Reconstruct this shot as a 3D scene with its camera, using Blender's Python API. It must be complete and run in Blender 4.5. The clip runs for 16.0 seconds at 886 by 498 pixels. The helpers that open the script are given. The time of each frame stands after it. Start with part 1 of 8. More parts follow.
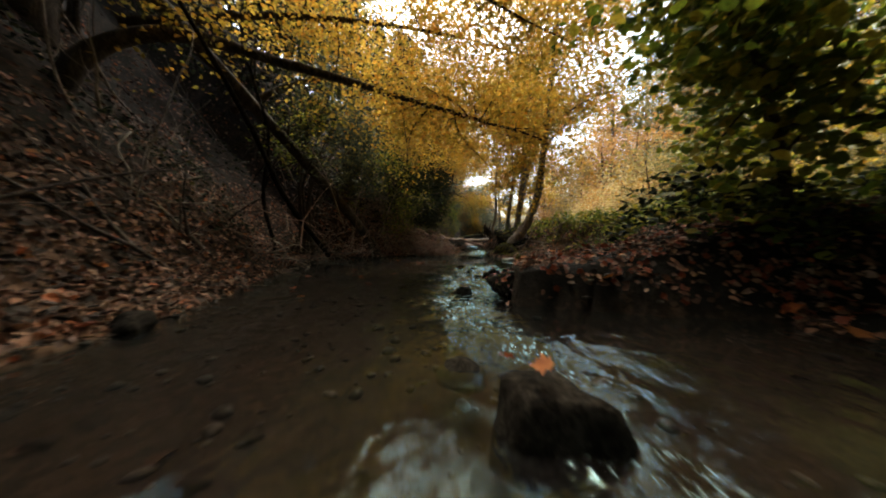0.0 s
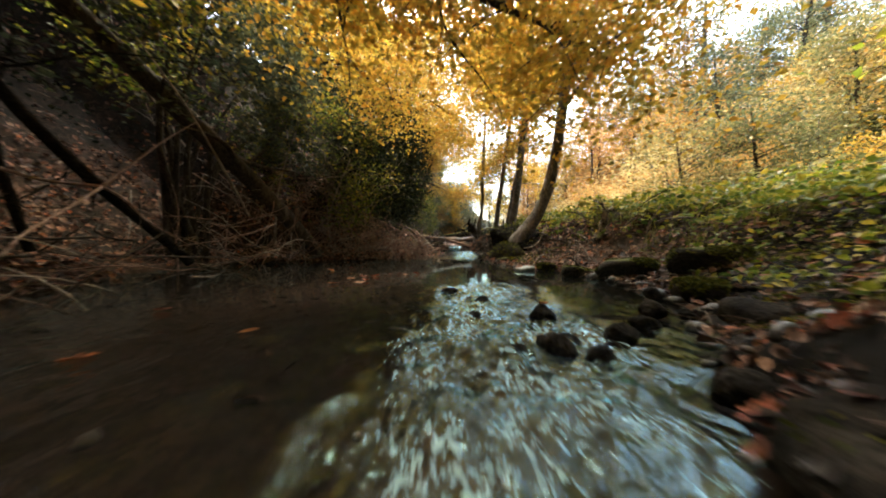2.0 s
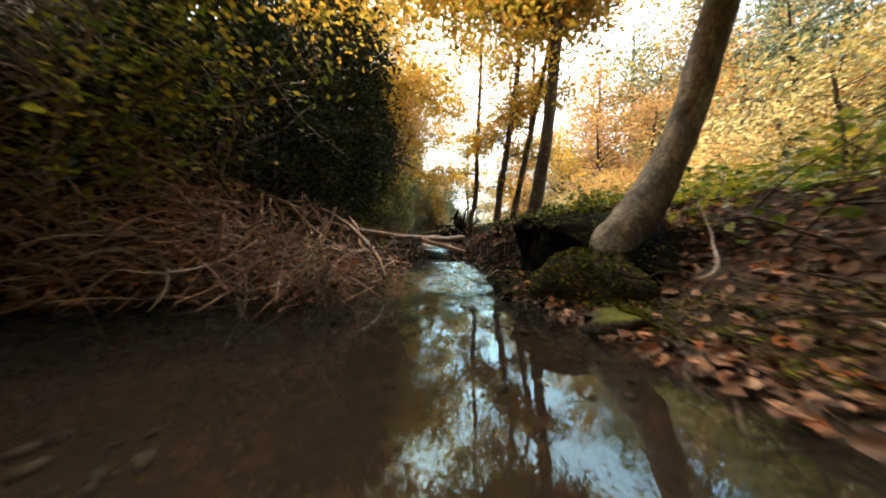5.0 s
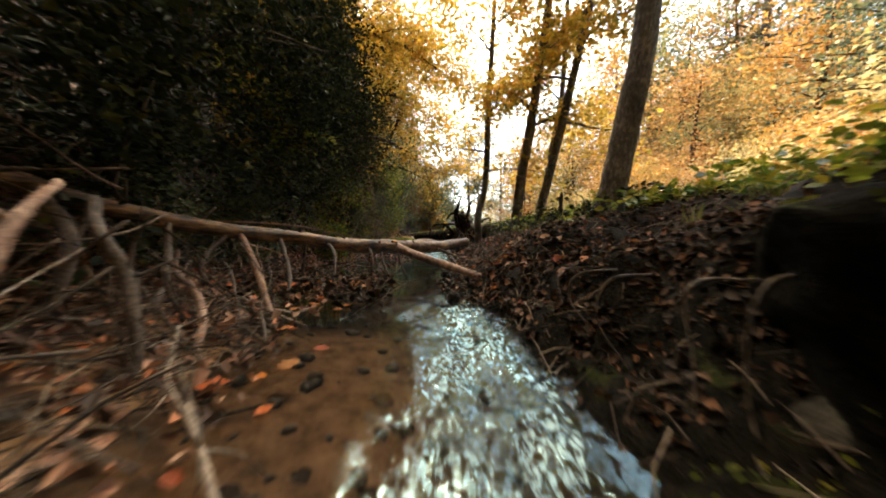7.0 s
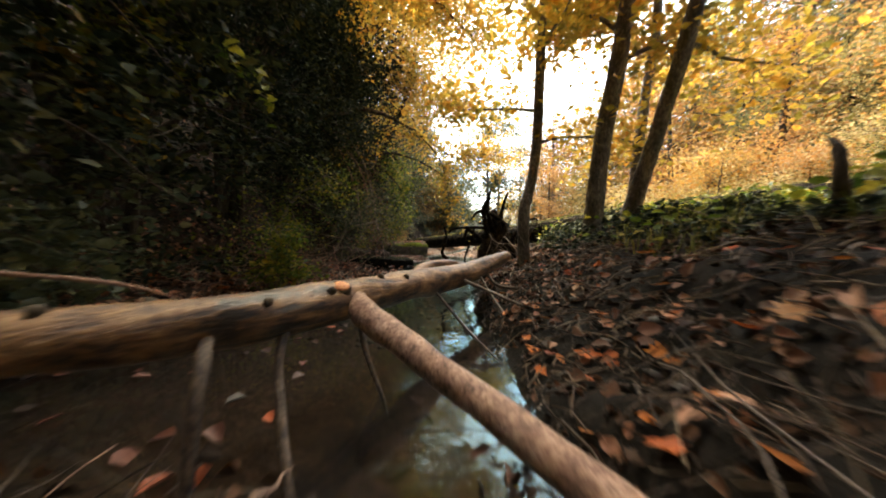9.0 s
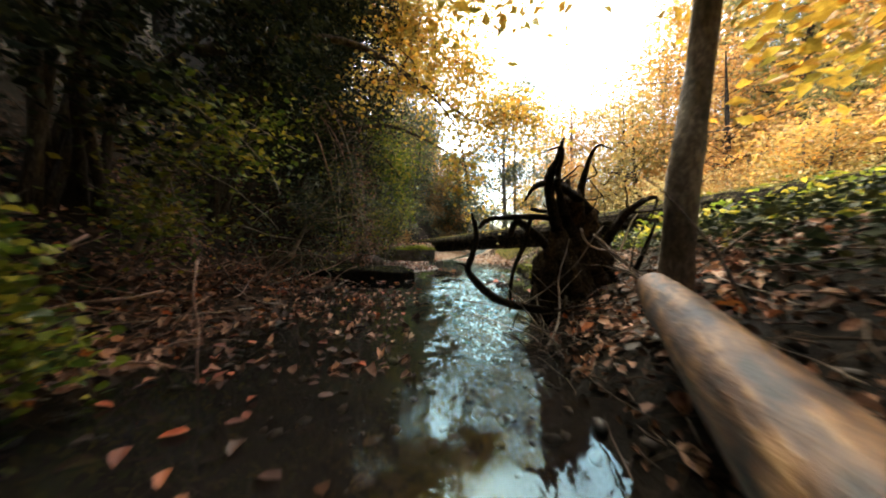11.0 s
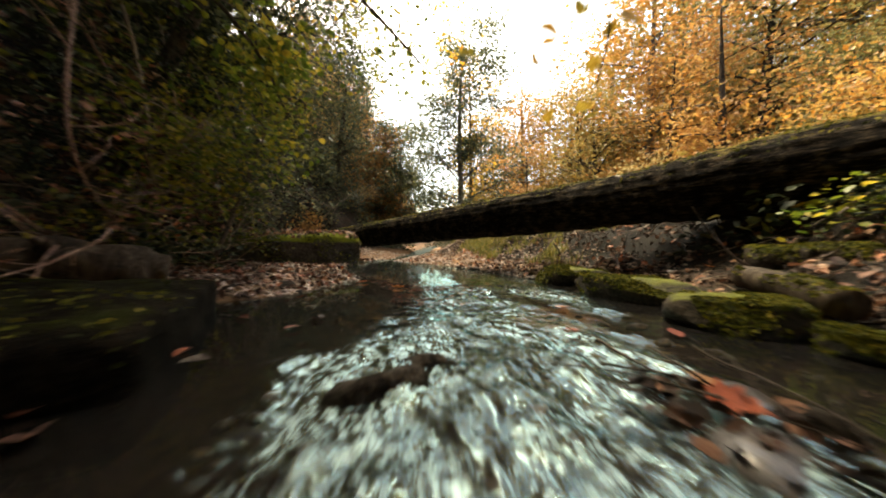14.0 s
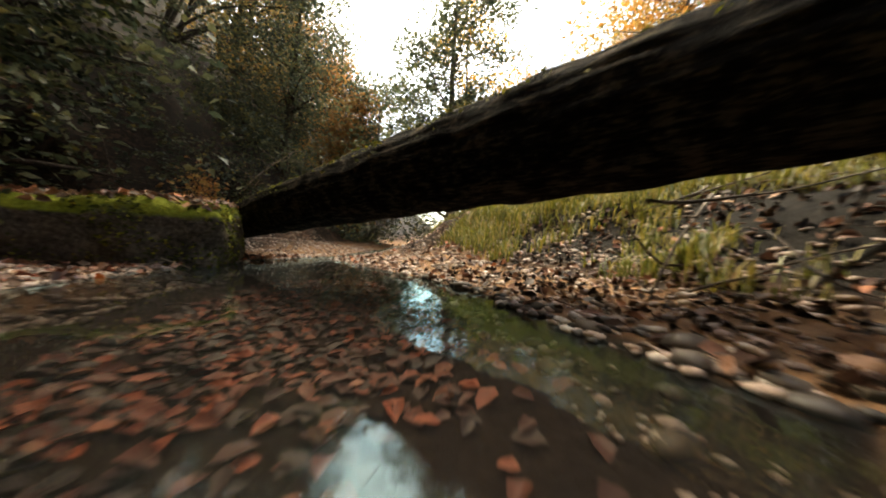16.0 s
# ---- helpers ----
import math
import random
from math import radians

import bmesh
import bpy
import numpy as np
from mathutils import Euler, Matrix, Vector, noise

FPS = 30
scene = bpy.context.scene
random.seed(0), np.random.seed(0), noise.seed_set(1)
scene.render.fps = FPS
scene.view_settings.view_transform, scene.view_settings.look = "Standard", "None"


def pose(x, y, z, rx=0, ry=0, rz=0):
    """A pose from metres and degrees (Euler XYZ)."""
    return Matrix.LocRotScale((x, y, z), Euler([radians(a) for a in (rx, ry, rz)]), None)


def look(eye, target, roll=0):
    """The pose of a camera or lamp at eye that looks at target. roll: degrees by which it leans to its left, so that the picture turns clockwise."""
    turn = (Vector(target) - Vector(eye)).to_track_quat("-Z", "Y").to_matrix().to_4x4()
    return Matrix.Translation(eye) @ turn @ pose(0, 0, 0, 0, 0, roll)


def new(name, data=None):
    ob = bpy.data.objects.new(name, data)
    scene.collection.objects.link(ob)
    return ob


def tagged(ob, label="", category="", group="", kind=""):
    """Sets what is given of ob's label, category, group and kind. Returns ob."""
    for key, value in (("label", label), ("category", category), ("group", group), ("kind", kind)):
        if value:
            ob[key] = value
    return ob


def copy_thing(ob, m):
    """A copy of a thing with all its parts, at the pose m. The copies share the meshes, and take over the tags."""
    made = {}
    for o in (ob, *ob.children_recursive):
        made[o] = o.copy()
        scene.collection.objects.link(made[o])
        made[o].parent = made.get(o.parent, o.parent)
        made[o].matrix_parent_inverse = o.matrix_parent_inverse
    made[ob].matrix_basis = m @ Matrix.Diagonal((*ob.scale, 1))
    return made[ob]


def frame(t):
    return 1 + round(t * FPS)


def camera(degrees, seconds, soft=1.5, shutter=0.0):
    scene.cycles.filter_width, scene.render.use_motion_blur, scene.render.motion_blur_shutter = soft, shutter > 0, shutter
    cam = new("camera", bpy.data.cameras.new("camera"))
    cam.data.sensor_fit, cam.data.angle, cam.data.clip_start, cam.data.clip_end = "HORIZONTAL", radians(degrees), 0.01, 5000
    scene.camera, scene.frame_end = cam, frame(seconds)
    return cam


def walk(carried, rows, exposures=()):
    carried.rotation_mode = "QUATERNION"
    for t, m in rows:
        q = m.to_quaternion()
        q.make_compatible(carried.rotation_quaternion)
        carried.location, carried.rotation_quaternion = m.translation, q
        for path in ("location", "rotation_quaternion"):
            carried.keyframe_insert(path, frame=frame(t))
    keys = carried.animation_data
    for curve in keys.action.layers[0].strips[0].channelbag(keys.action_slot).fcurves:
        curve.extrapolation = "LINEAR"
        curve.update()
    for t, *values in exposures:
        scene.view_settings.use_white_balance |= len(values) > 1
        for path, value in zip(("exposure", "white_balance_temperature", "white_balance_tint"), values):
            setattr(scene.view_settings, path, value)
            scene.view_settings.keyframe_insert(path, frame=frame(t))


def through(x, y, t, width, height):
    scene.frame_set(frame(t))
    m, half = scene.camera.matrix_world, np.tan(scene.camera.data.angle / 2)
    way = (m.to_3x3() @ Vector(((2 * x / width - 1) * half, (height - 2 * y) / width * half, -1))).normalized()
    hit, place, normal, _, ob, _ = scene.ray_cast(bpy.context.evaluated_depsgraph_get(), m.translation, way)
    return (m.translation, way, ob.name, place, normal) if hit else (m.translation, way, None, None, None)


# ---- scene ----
cam = camera(111.7, 16.0, soft=1.9, shutter=0.5)
PATH = [
    (0.0, (0.000, 0.000, 0.400), (0.000, 2.000, 0.358), 0.00),
    (0.5, (-0.010, 0.540, 0.399), (0.028, 2.539, 0.357), 0.12),
    (1.0, (0.000, 1.070, 0.378), (0.077, 3.068, 0.339), 0.25),
    (1.5, (0.020, 1.590, 0.367), (0.135, 3.586, 0.328), 0.37),
    (2.0, (0.050, 2.090, 0.366), (0.203, 4.083, 0.328), 0.39),
    (2.5, (0.090, 2.600, 0.366), (0.278, 4.591, 0.324), 0.41),
    (3.0, (0.130, 3.080, 0.365), (0.346, 5.068, 0.327), 0.43),
    (3.5, (0.180, 3.570, 0.365), (0.420, 5.555, 0.324), 0.54),
    (4.0, (0.250, 4.050, 0.365), (0.511, 6.033, 0.324), 0.56),
    (4.2, (0.283, 4.262, 0.375), (0.547, 6.244, 0.333), 0.61),
    (6.3, (0.627, 6.482, 0.480), (0.920, 8.460, 0.432), 1.13),
    (6.5, (0.660, 6.693, 0.490), (0.956, 8.671, 0.441), 1.18),
    (7.0, (0.740, 7.114, 0.521), (1.025, 9.093, 0.473), 1.27),
    (7.5, (0.790, 7.565, 0.562), (1.058, 9.546, 0.513), 1.36),
    (8.0, (0.810, 8.016, 0.592), (1.057, 10.000, 0.547), 1.25),
    (8.5, (0.850, 8.437, 0.623), (1.073, 10.424, 0.582), 1.13),
    (9.0, (0.890, 8.867, 0.644), (1.085, 10.857, 0.606), 1.12),
    (9.5, (0.920, 9.308, 0.665), (1.091, 11.300, 0.627), 1.00),
    (10.0, (0.940, 9.758, 0.666), (1.090, 11.752, 0.631), 0.79),
    (10.2, (0.948, 9.938, 0.666), (1.090, 11.932, 0.633), 0.70),
    (12.3, (0.969, 11.738, 0.654), (1.225, 13.721, 0.635), 1.08),
    (12.5, (0.990, 11.953, 0.631), (1.281, 13.932, 0.614), 0.99),
    (13.0, (1.043, 12.492, 0.575), (1.420, 14.456, 0.561), 0.75),
    (13.5, (1.124, 13.059, 0.531), (1.600, 15.001, 0.520), 0.61),
    (14.0, (1.261, 13.618, 0.491), (1.815, 15.540, 0.480), 0.68),
    (14.5, (1.454, 14.146, 0.458), (2.065, 16.051, 0.447), 0.96),
    (15.0, (1.671, 14.635, 0.433), (2.308, 16.531, 0.419), 1.34),
    (15.5, (1.879, 15.096, 0.432), (2.507, 16.995, 0.414), 1.75),
    (16.0, (2.077, 15.535, 0.431), (2.662, 17.447, 0.409), 2.07),
]
walk(cam, [(t, look(eye, target, roll)) for t, eye, target, roll in PATH], exposures=[(0.0, 2.15, 6800, -3), (0.5, 2.45, 6800, -3), (1.0, 2.76, 6800, -3), (1.6, 2.98, 6800, -3), (2.5, 3.0, 6850, -3), (4.0, 2.92, 6750, -3), (6.5, 2.88, 7200, -1), (8.0, 3.0, 7100, -2), (10.0, 3.05, 7050, -3), (12.5, 3.06, 7150, -4), (14.0, 2.42, 8350, -1), (14.5, 2.38, 8400, 0), (15.0, 2.18, 8300, 0), (15.5, 2.2, 7900, 0), (16.0, 2.42, 7700, -1)])

# ---- world, sun and sky ----
world = bpy.data.worlds.new("world")
scene.world = world
world.use_nodes = True
wn = world.node_tree
wn.nodes.clear()
sky = wn.nodes.new("ShaderNodeTexSky")
sky.sky_type = 'NISHITA'
sky.sun_disc = False
sky.sun_elevation = radians(62)
sky.sun_rotation = radians(-4)
sky.air_density, sky.dust_density, sky.ozone_density = 1.0, 4.0, 1.0
bg = wn.nodes.new("ShaderNodeBackground")
bg.inputs["Strength"].default_value = 0.15
wout = wn.nodes.new("ShaderNodeOutputWorld")
wn.links.new(sky.outputs[0], bg.inputs[0])
wn.links.new(bg.outputs[0], wout.inputs[0])

sun_data = bpy.data.lights.new("sun", 'SUN')
sun_data.energy, sun_data.angle, sun_data.color = 1.45, radians(32), (1.0, 0.9, 0.74)
sun = new("sun", sun_data)
sun.matrix_basis = look((0, 0, 0), (math.sin(radians(4)) * math.cos(radians(62)), -math.cos(radians(4)) * math.cos(radians(62)), -math.sin(radians(62))))



# ---- materials ----
def nodes_of(name):
    m = bpy.data.materials.new(name)
    m.use_nodes = True
    nt = m.node_tree
    nt.nodes.clear()
    out = nt.nodes.new("ShaderNodeOutputMaterial")
    return m, nt, out


def add(nt, kind, **inputs):
    n = nt.nodes.new(kind)
    for k, v in inputs.items():
        n.inputs[k.replace("_", " ")].default_value = v
    return n


def ramp(nt, fac, stops):
    r = nt.nodes.new("ShaderNodeValToRGB")
    e = r.color_ramp.elements
    while len(e) < len(stops):
        e.new(0.5)
    for el, (p, c) in zip(e, stops):
        el.position, el.color = p, (*c, 1)
    nt.links.new(fac, r.inputs[0])
    return r.outputs[0]


def mixed(nt, fac, a, b, blend='MIX'):
    n = nt.nodes.new("ShaderNodeMix")
    n.data_type, n.blend_type = 'RGBA', blend
    for sock, v in ((n.inputs[0], fac), (n.inputs[6], a), (n.inputs[7], b)):
        if isinstance(v, (int, float)):
            sock.default_value = v
        elif isinstance(v, tuple):
            sock.default_value = (*v, 1)
        else:
            nt.links.new(v, sock)
    return n.outputs[2]


def noise_of(nt, scale, detail=4.0, rough=0.6, stretch=None, kind="object", spin=None):
    tc = nt.nodes.new("ShaderNodeTexCoord")
    src = tc.outputs["Object"]
    if kind == "world":
        src = nt.nodes.new("ShaderNodeNewGeometry").outputs["Position"]
    if spin is not None:
        mp = nt.nodes.new("ShaderNodeMapping")
        mp.vector_type = 'TEXTURE'
        mp.inputs["Rotation"].default_value = (0, 0, radians(spin))
        mp.inputs["Scale"].default_value = (6, 1, 1)
        nt.links.new(src, mp.inputs[0])
        src = mp.outputs[0]
    elif stretch:
        mp = nt.nodes.new("ShaderNodeMapping")
        mp.inputs["Scale"].default_value = stretch
        nt.links.new(src, mp.inputs[0])
        src = mp.outputs[0]
    n = add(nt, "ShaderNodeTexNoise", Scale=scale, Detail=detail, Roughness=rough)
    nt.links.new(src, n.inputs["Vector"])
    return n.outputs["Fac"]


def bumped(nt, height, strength, distance):
    b = add(nt, "ShaderNodeBump", Strength=strength, Distance=distance)
    nt.links.new(height, b.inputs["Height"])
    return b.outputs["Normal"]


def rough_surface(name, stops, scale, roughness=0.85, bump=0.6, depth=0.01, fine=8.0, moss=None, stretch=None, wet=0.0, spin=None):
    """A weathered surface: coarse and fine noise for colour, a bump, and moss on the faces that look up."""
    m, nt, out = nodes_of(name)
    big = noise_of(nt, scale, 5, 0.65, stretch, "world")
    small = noise_of(nt, scale * fine, 4, 0.7, stretch, "world", spin)
    f = nt.nodes.new("ShaderNodeMath")
    f.operation = 'MULTIPLY_ADD'
    f.inputs[1].default_value = 0.55
    nt.links.new(small, f.inputs[0])
    h = nt.nodes.new("ShaderNodeMath")
    h.operation = 'MULTIPLY'
    h.inputs[1].default_value = 0.45
    nt.links.new(big, h.inputs[0])
    nt.links.new(h.outputs[0], f.inputs[2])
    wide = nt.nodes.new("ShaderNodeMath")
    wide.operation = 'MULTIPLY_ADD'
    wide.inputs[1].default_value, wide.inputs[2].default_value = 1.9, -0.45
    nt.links.new(f.outputs[0], wide.inputs[0])
    col = ramp(nt, wide.outputs[0], stops)
    p = add(nt, "ShaderNodeBsdfPrincipled", Roughness=roughness)
    p.inputs["Specular IOR Level"].default_value = 0.03 if roughness >= 0.85 else 0.12 if roughness >= 0.8 else 0.45
    if moss:
        geo = nt.nodes.new("ShaderNodeNewGeometry")
        sep = nt.nodes.new("ShaderNodeSeparateXYZ")
        nt.links.new(geo.outputs["Normal"], sep.inputs[0])
        patch = noise_of(nt, moss[2], 4, 0.7, None, "world")
        s = nt.nodes.new("ShaderNodeMath")
        s.operation = 'ADD'
        nt.links.new(sep.outputs["Z"], s.inputs[0])
        nt.links.new(patch, s.inputs[1])
        mk = ramp(nt, s.outputs[0], [(min(0.98, moss[1] * 0.5), (0, 0, 0)), (min(1.0, moss[1] * 0.5 + 0.14), (1, 1, 1))])
        # the ramp spans 0..1, so the sum is halved first
        hv = nt.nodes.new("ShaderNodeMath")
        hv.operation = 'MULTIPLY'
        hv.inputs[1].default_value = 0.5
        nt.links.new(s.outputs[0], hv.inputs[0])
        nt.links.new(hv.outputs[0], mk.node.inputs[0])
        green = ramp(nt, noise_of(nt, 60, 3, 0.7, None, "world"), [(0.3, tuple(c * 0.45 for c in moss[0])), (0.7, moss[0])])
        col = mixed(nt, mk, col, green)
    nt.links.new(col, p.inputs["Base Color"])
    if wet:
        p.inputs["Coat Weight"].default_value = wet
        p.inputs["Coat Roughness"].default_value = 0.2
    nt.links.new(bumped(nt, f.outputs[0], bump, depth), p.inputs["Normal"])
    nt.links.new(p.outputs[0], out.inputs[0])
    return m


def leaf_surface(name, stops, through=0.45, roughness=0.5, by_object=0.0, shine=0.5):
    """Thin leaves: each one its own tone, letting light through."""
    m, nt, out = nodes_of(name)
    geo = nt.nodes.new("ShaderNodeNewGeometry")
    fac = geo.outputs["Random Per Island"]
    if by_object:
        oi = nt.nodes.new("ShaderNodeObjectInfo")
        a = nt.nodes.new("ShaderNodeMath")
        a.operation = 'MULTIPLY'
        a.inputs[1].default_value = by_object
        nt.links.new(oi.outputs["Random"], a.inputs[0])
        b = nt.nodes.new("ShaderNodeMath")
        b.operation = 'MULTIPLY_ADD'
        b.inputs[1].default_value = 1 - by_object
        nt.links.new(fac, b.inputs[0])
        nt.links.new(a.outputs[0], b.inputs[2])
        fac = b.outputs[0]
    col = ramp(nt, fac, stops)
    blotch = ramp(nt, noise_of(nt, 45, 3, 0.7, None, "world"), [(0.35, (0.62, 0.55, 0.45)), (0.62, (1, 1, 1))])
    col = mixed(nt, 1.0, col, blotch, 'MULTIPLY')
    p = add(nt, "ShaderNodeBsdfPrincipled", Roughness=roughness)
    p.inputs["Specular IOR Level"].default_value = shine
    nt.links.new(col, p.inputs["Base Color"])
    t = nt.nodes.new("ShaderNodeBsdfTranslucent")
    nt.links.new(col, t.inputs[0])
    mx = nt.nodes.new("ShaderNodeMixShader")
    mx.inputs[0].default_value = through
    nt.links.new(p.outputs[0], mx.inputs[1])
    nt.links.new(t.outputs[0], mx.inputs[2])
    nt.links.new(mx.outputs[0], out.inputs[0])
    return m


def ground_surface():
    m, nt, out = nodes_of("forest_soil")
    soil = ramp(nt, noise_of(nt, 9, 6, 0.75, None, "world"), [(0.3, (0.01, 0.007, 0.005)), (0.55, (0.03, 0.02, 0.013)), (0.75, (0.065, 0.044, 0.03))])
    sand = ramp(nt, noise_of(nt, 14, 6, 0.7, None, "world"), [(0.3, (0.08, 0.044, 0.024)), (0.5, (0.2, 0.108, 0.056)), (0.72, (0.32, 0.19, 0.11))])
    vor = add(nt, "ShaderNodeTexVoronoi", Scale=38.0, Randomness=1.0)
    pos = nt.nodes.new("ShaderNodeNewGeometry")
    nt.links.new(pos.outputs["Position"], vor.inputs["Vector"])
    flakes = ramp(nt, vor.outputs["Color"], [(0.25, (0.02, 0.011, 0.007)), (0.55, (0.085, 0.042, 0.024)), (0.8, (0.17, 0.095, 0.06))])
    cover = ramp(nt, noise_of(nt, 3.0, 5, 0.7, None, "world"), [(0.42, (0, 0, 0)), (0.6, (1, 1, 1))])
    litter = mixed(nt, cover, soil, flakes)
    at = nt.nodes.new("ShaderNodeAttribute")
    at.attribute_name = "bed"
    col = mixed(nt, at.outputs["Fac"], litter, sand)
    at2 = nt.nodes.new("ShaderNodeAttribute")
    at2.attribute_name = "meadow"
    grass = ramp(nt, noise_of(nt, 5, 6, 0.7, None, "world"), [(0.3, (0.02, 0.03, 0.009)), (0.55, (0.06, 0.062, 0.014)), (0.75, (0.15, 0.11, 0.03))])
    col = mixed(nt, at2.outputs["Fac"], col, grass)
    # near-black soil tone: shade of the banks put into the colour, also the dark bed
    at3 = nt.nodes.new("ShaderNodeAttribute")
    at3.attribute_name = "shade_soil"
    shade_soil = ramp(nt, noise_of(nt, 24, 6, 0.75, None, "world"), [(0.3, (0.003, 0.0022, 0.0016)), (0.55, (0.009, 0.0065, 0.0046)), (0.75, (0.024, 0.018, 0.012))])
    col = mixed(nt, at3.outputs["Fac"], col, shade_soil)
    p = add(nt, "ShaderNodeBsdfPrincipled", Roughness=0.85)
    p.inputs["Specular IOR Level"].default_value = 0.12
    nt.links.new(col, p.inputs["Base Color"])
    nt.links.new(bumped(nt, noise_of(nt, 40, 5, 0.75, None, "world"), 0.8, 0.012), p.inputs["Normal"])
    nt.links.new(p.outputs[0], out.inputs[0])
    return m


def water_surface():
    m, nt, out = nodes_of("stream_water")
    at = nt.nodes.new("ShaderNodeAttribute")
    at.attribute_name = "riffle"
    calm = noise_of(nt, 5, 3, 0.5, (1, 0.7, 1), "world")
    quick = noise_of(nt, 17, 2.5, 0.5, (1.0, 0.6, 1), "world")
    b1 = add(nt, "ShaderNodeBump", Strength=0.07, Distance=0.02)
    nt.links.new(calm, b1.inputs["Height"])
    st = nt.nodes.new("ShaderNodeMath")
    st.operation = 'MULTIPLY_ADD'
    st.inputs[1].default_value = 0.75
    st.inputs[2].default_value = 0.0
    nt.links.new(at.outputs["Fac"], st.inputs[0])
    b2 = add(nt, "ShaderNodeBump", Distance=0.05)
    nt.links.new(st.outputs[0], b2.inputs["Strength"])
    nt.links.new(quick, b2.inputs["Height"])
    nt.links.new(b1.outputs[0], b2.inputs["Normal"])
    fr = add(nt, "ShaderNodeFresnel", IOR=1.5)
    nt.links.new(b2.outputs[0], fr.inputs["Normal"])
    gl = add(nt, "ShaderNodeBsdfGlossy", Roughness=0.012)
    # the teal cast of the reflected sky is put into the gloss colour
    gl.inputs["Color"].default_value = (0.66, 0.95, 1, 1)
    nt.links.new(b2.outputs[0], gl.inputs["Normal"])
    tr = nt.nodes.new("ShaderNodeBsdfTransparent")
    tr.inputs[0].default_value = (0.73, 0.7, 0.67, 1)
    df = nt.nodes.new("ShaderNodeBsdfDiffuse")
    df.inputs[0].default_value = (0.041, 0.035, 0.033, 1)
    body = nt.nodes.new("ShaderNodeMixShader")
    body.inputs[0].default_value = 0.16
    nt.links.new(tr.outputs[0], body.inputs[1])
    nt.links.new(df.outputs[0], body.inputs[2])
    # broken water: bubble threads and teal sky glints, painted where the stream runs quick
    fm = nt.nodes.new("ShaderNodeMath")
    fm.operation = 'MULTIPLY_ADD'
    fm.inputs[1].default_value = 0.3
    held = ramp(nt, at.outputs["Fac"], [(0.12, (0, 0, 0)), (0.6, (1, 1, 1))])
    nt.links.new(held, fm.inputs[0])
    nt.links.new(noise_of(nt, 62, 5, 0.7, (1.0, 0.5, 1), "world"), fm.inputs[2])
    thread = ramp(nt, fm.outputs[0], [(0.76, (0, 0, 0)), (0.89, (1, 1, 1))])
    fm2 = nt.nodes.new("ShaderNodeMath")
    fm2.operation = 'MULTIPLY'
    swathe = ramp(nt, noise_of(nt, 5.5, 3, 0.6, (1.0, 0.6, 1), "world"), [(0.4, (0.12, 0.12, 0.12)), (0.58, (0.62, 0.62, 0.62))])
    nt.links.new(thread, fm2.inputs[0])
    nt.links.new(swathe, fm2.inputs[1])
    foam_glint = nt.nodes.new("ShaderNodeBsdfDiffuse")
    foam_glint.inputs[0].default_value = (0.58, 0.8, 0.81, 1)
    body2 = nt.nodes.new("ShaderNodeMixShader")
    nt.links.new(fm2.outputs[0], body2.inputs[0])
    nt.links.new(body.outputs[0], body2.inputs[1])
    nt.links.new(foam_glint.outputs[0], body2.inputs[2])
    mx = nt.nodes.new("ShaderNodeMixShader")
    nt.links.new(fr.outputs[0], mx.inputs[0])
    nt.links.new(body2.outputs[0], mx.inputs[1])
    nt.links.new(gl.outputs[0], mx.inputs[2])
    nt.links.new(mx.outputs[0], out.inputs[0])
    return m


SOIL = ground_surface()
WATER = water_surface()
BARK_DARK = rough_surface("dark_wet_bark", [(0.3, (0.018, 0.013, 0.01)), (0.5, (0.05, 0.037, 0.027)), (0.7, (0.11, 0.085, 0.062))], 14, 0.8, 0.9, 0.012, 5, ((0.09, 0.1, 0.02), 1.5, 7), (1, 1, 0.25))
BARK_GREY = rough_surface("grey_smooth_bark", [(0.3, (0.035, 0.027, 0.02)), (0.52, (0.11, 0.088, 0.068)), (0.7, (0.25, 0.21, 0.17))], 10, 0.75, 0.5, 0.006, 6, None, (1, 1, 0.4))
BARK_PEELED = rough_surface("peeled_wood", [(0.34, (0.014, 0.008, 0.005)), (0.44, (0.07, 0.032, 0.015)), (0.56, (0.17, 0.086, 0.036)), (0.7, (0.31, 0.18, 0.085))], 7, 0.5, 1.0, 0.012, 7, ((0.1, 0.09, 0.02), 1.62, 5), spin=53)
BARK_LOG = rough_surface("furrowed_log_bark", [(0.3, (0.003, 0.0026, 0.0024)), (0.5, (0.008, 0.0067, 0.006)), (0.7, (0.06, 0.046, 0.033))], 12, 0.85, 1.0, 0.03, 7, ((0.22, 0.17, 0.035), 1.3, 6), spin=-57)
STICK = rough_surface("dead_twig_bark", [(0.3, (0.022, 0.015, 0.012)), (0.5, (0.07, 0.047, 0.035)), (0.7, (0.15, 0.11, 0.08))], 20, 0.75, 0.5, 0.004, 5)
STICK_RED = rough_surface("reddish_twig_bark", [(0.3, (0.07, 0.037, 0.026)), (0.5, (0.22, 0.122, 0.086)), (0.7, (0.4, 0.26, 0.19))], 20, 0.75, 0.5, 0.004, 5)
STICK_PALE = rough_surface("bleached_twig", [(0.3, (0.1, 0.07, 0.052)), (0.5, (0.22, 0.165, 0.125)), (0.7, (0.38, 0.31, 0.25))], 20, 0.7, 0.4, 0.004, 5)
DEAD_WOOD = rough_surface("mottled_dead_wood", [(0.36, (0.014, 0.011, 0.009)), (0.5, (0.1, 0.08, 0.065)), (0.6, (0.42, 0.37, 0.32))], 16, 0.8, 1.0, 0.012, 5)
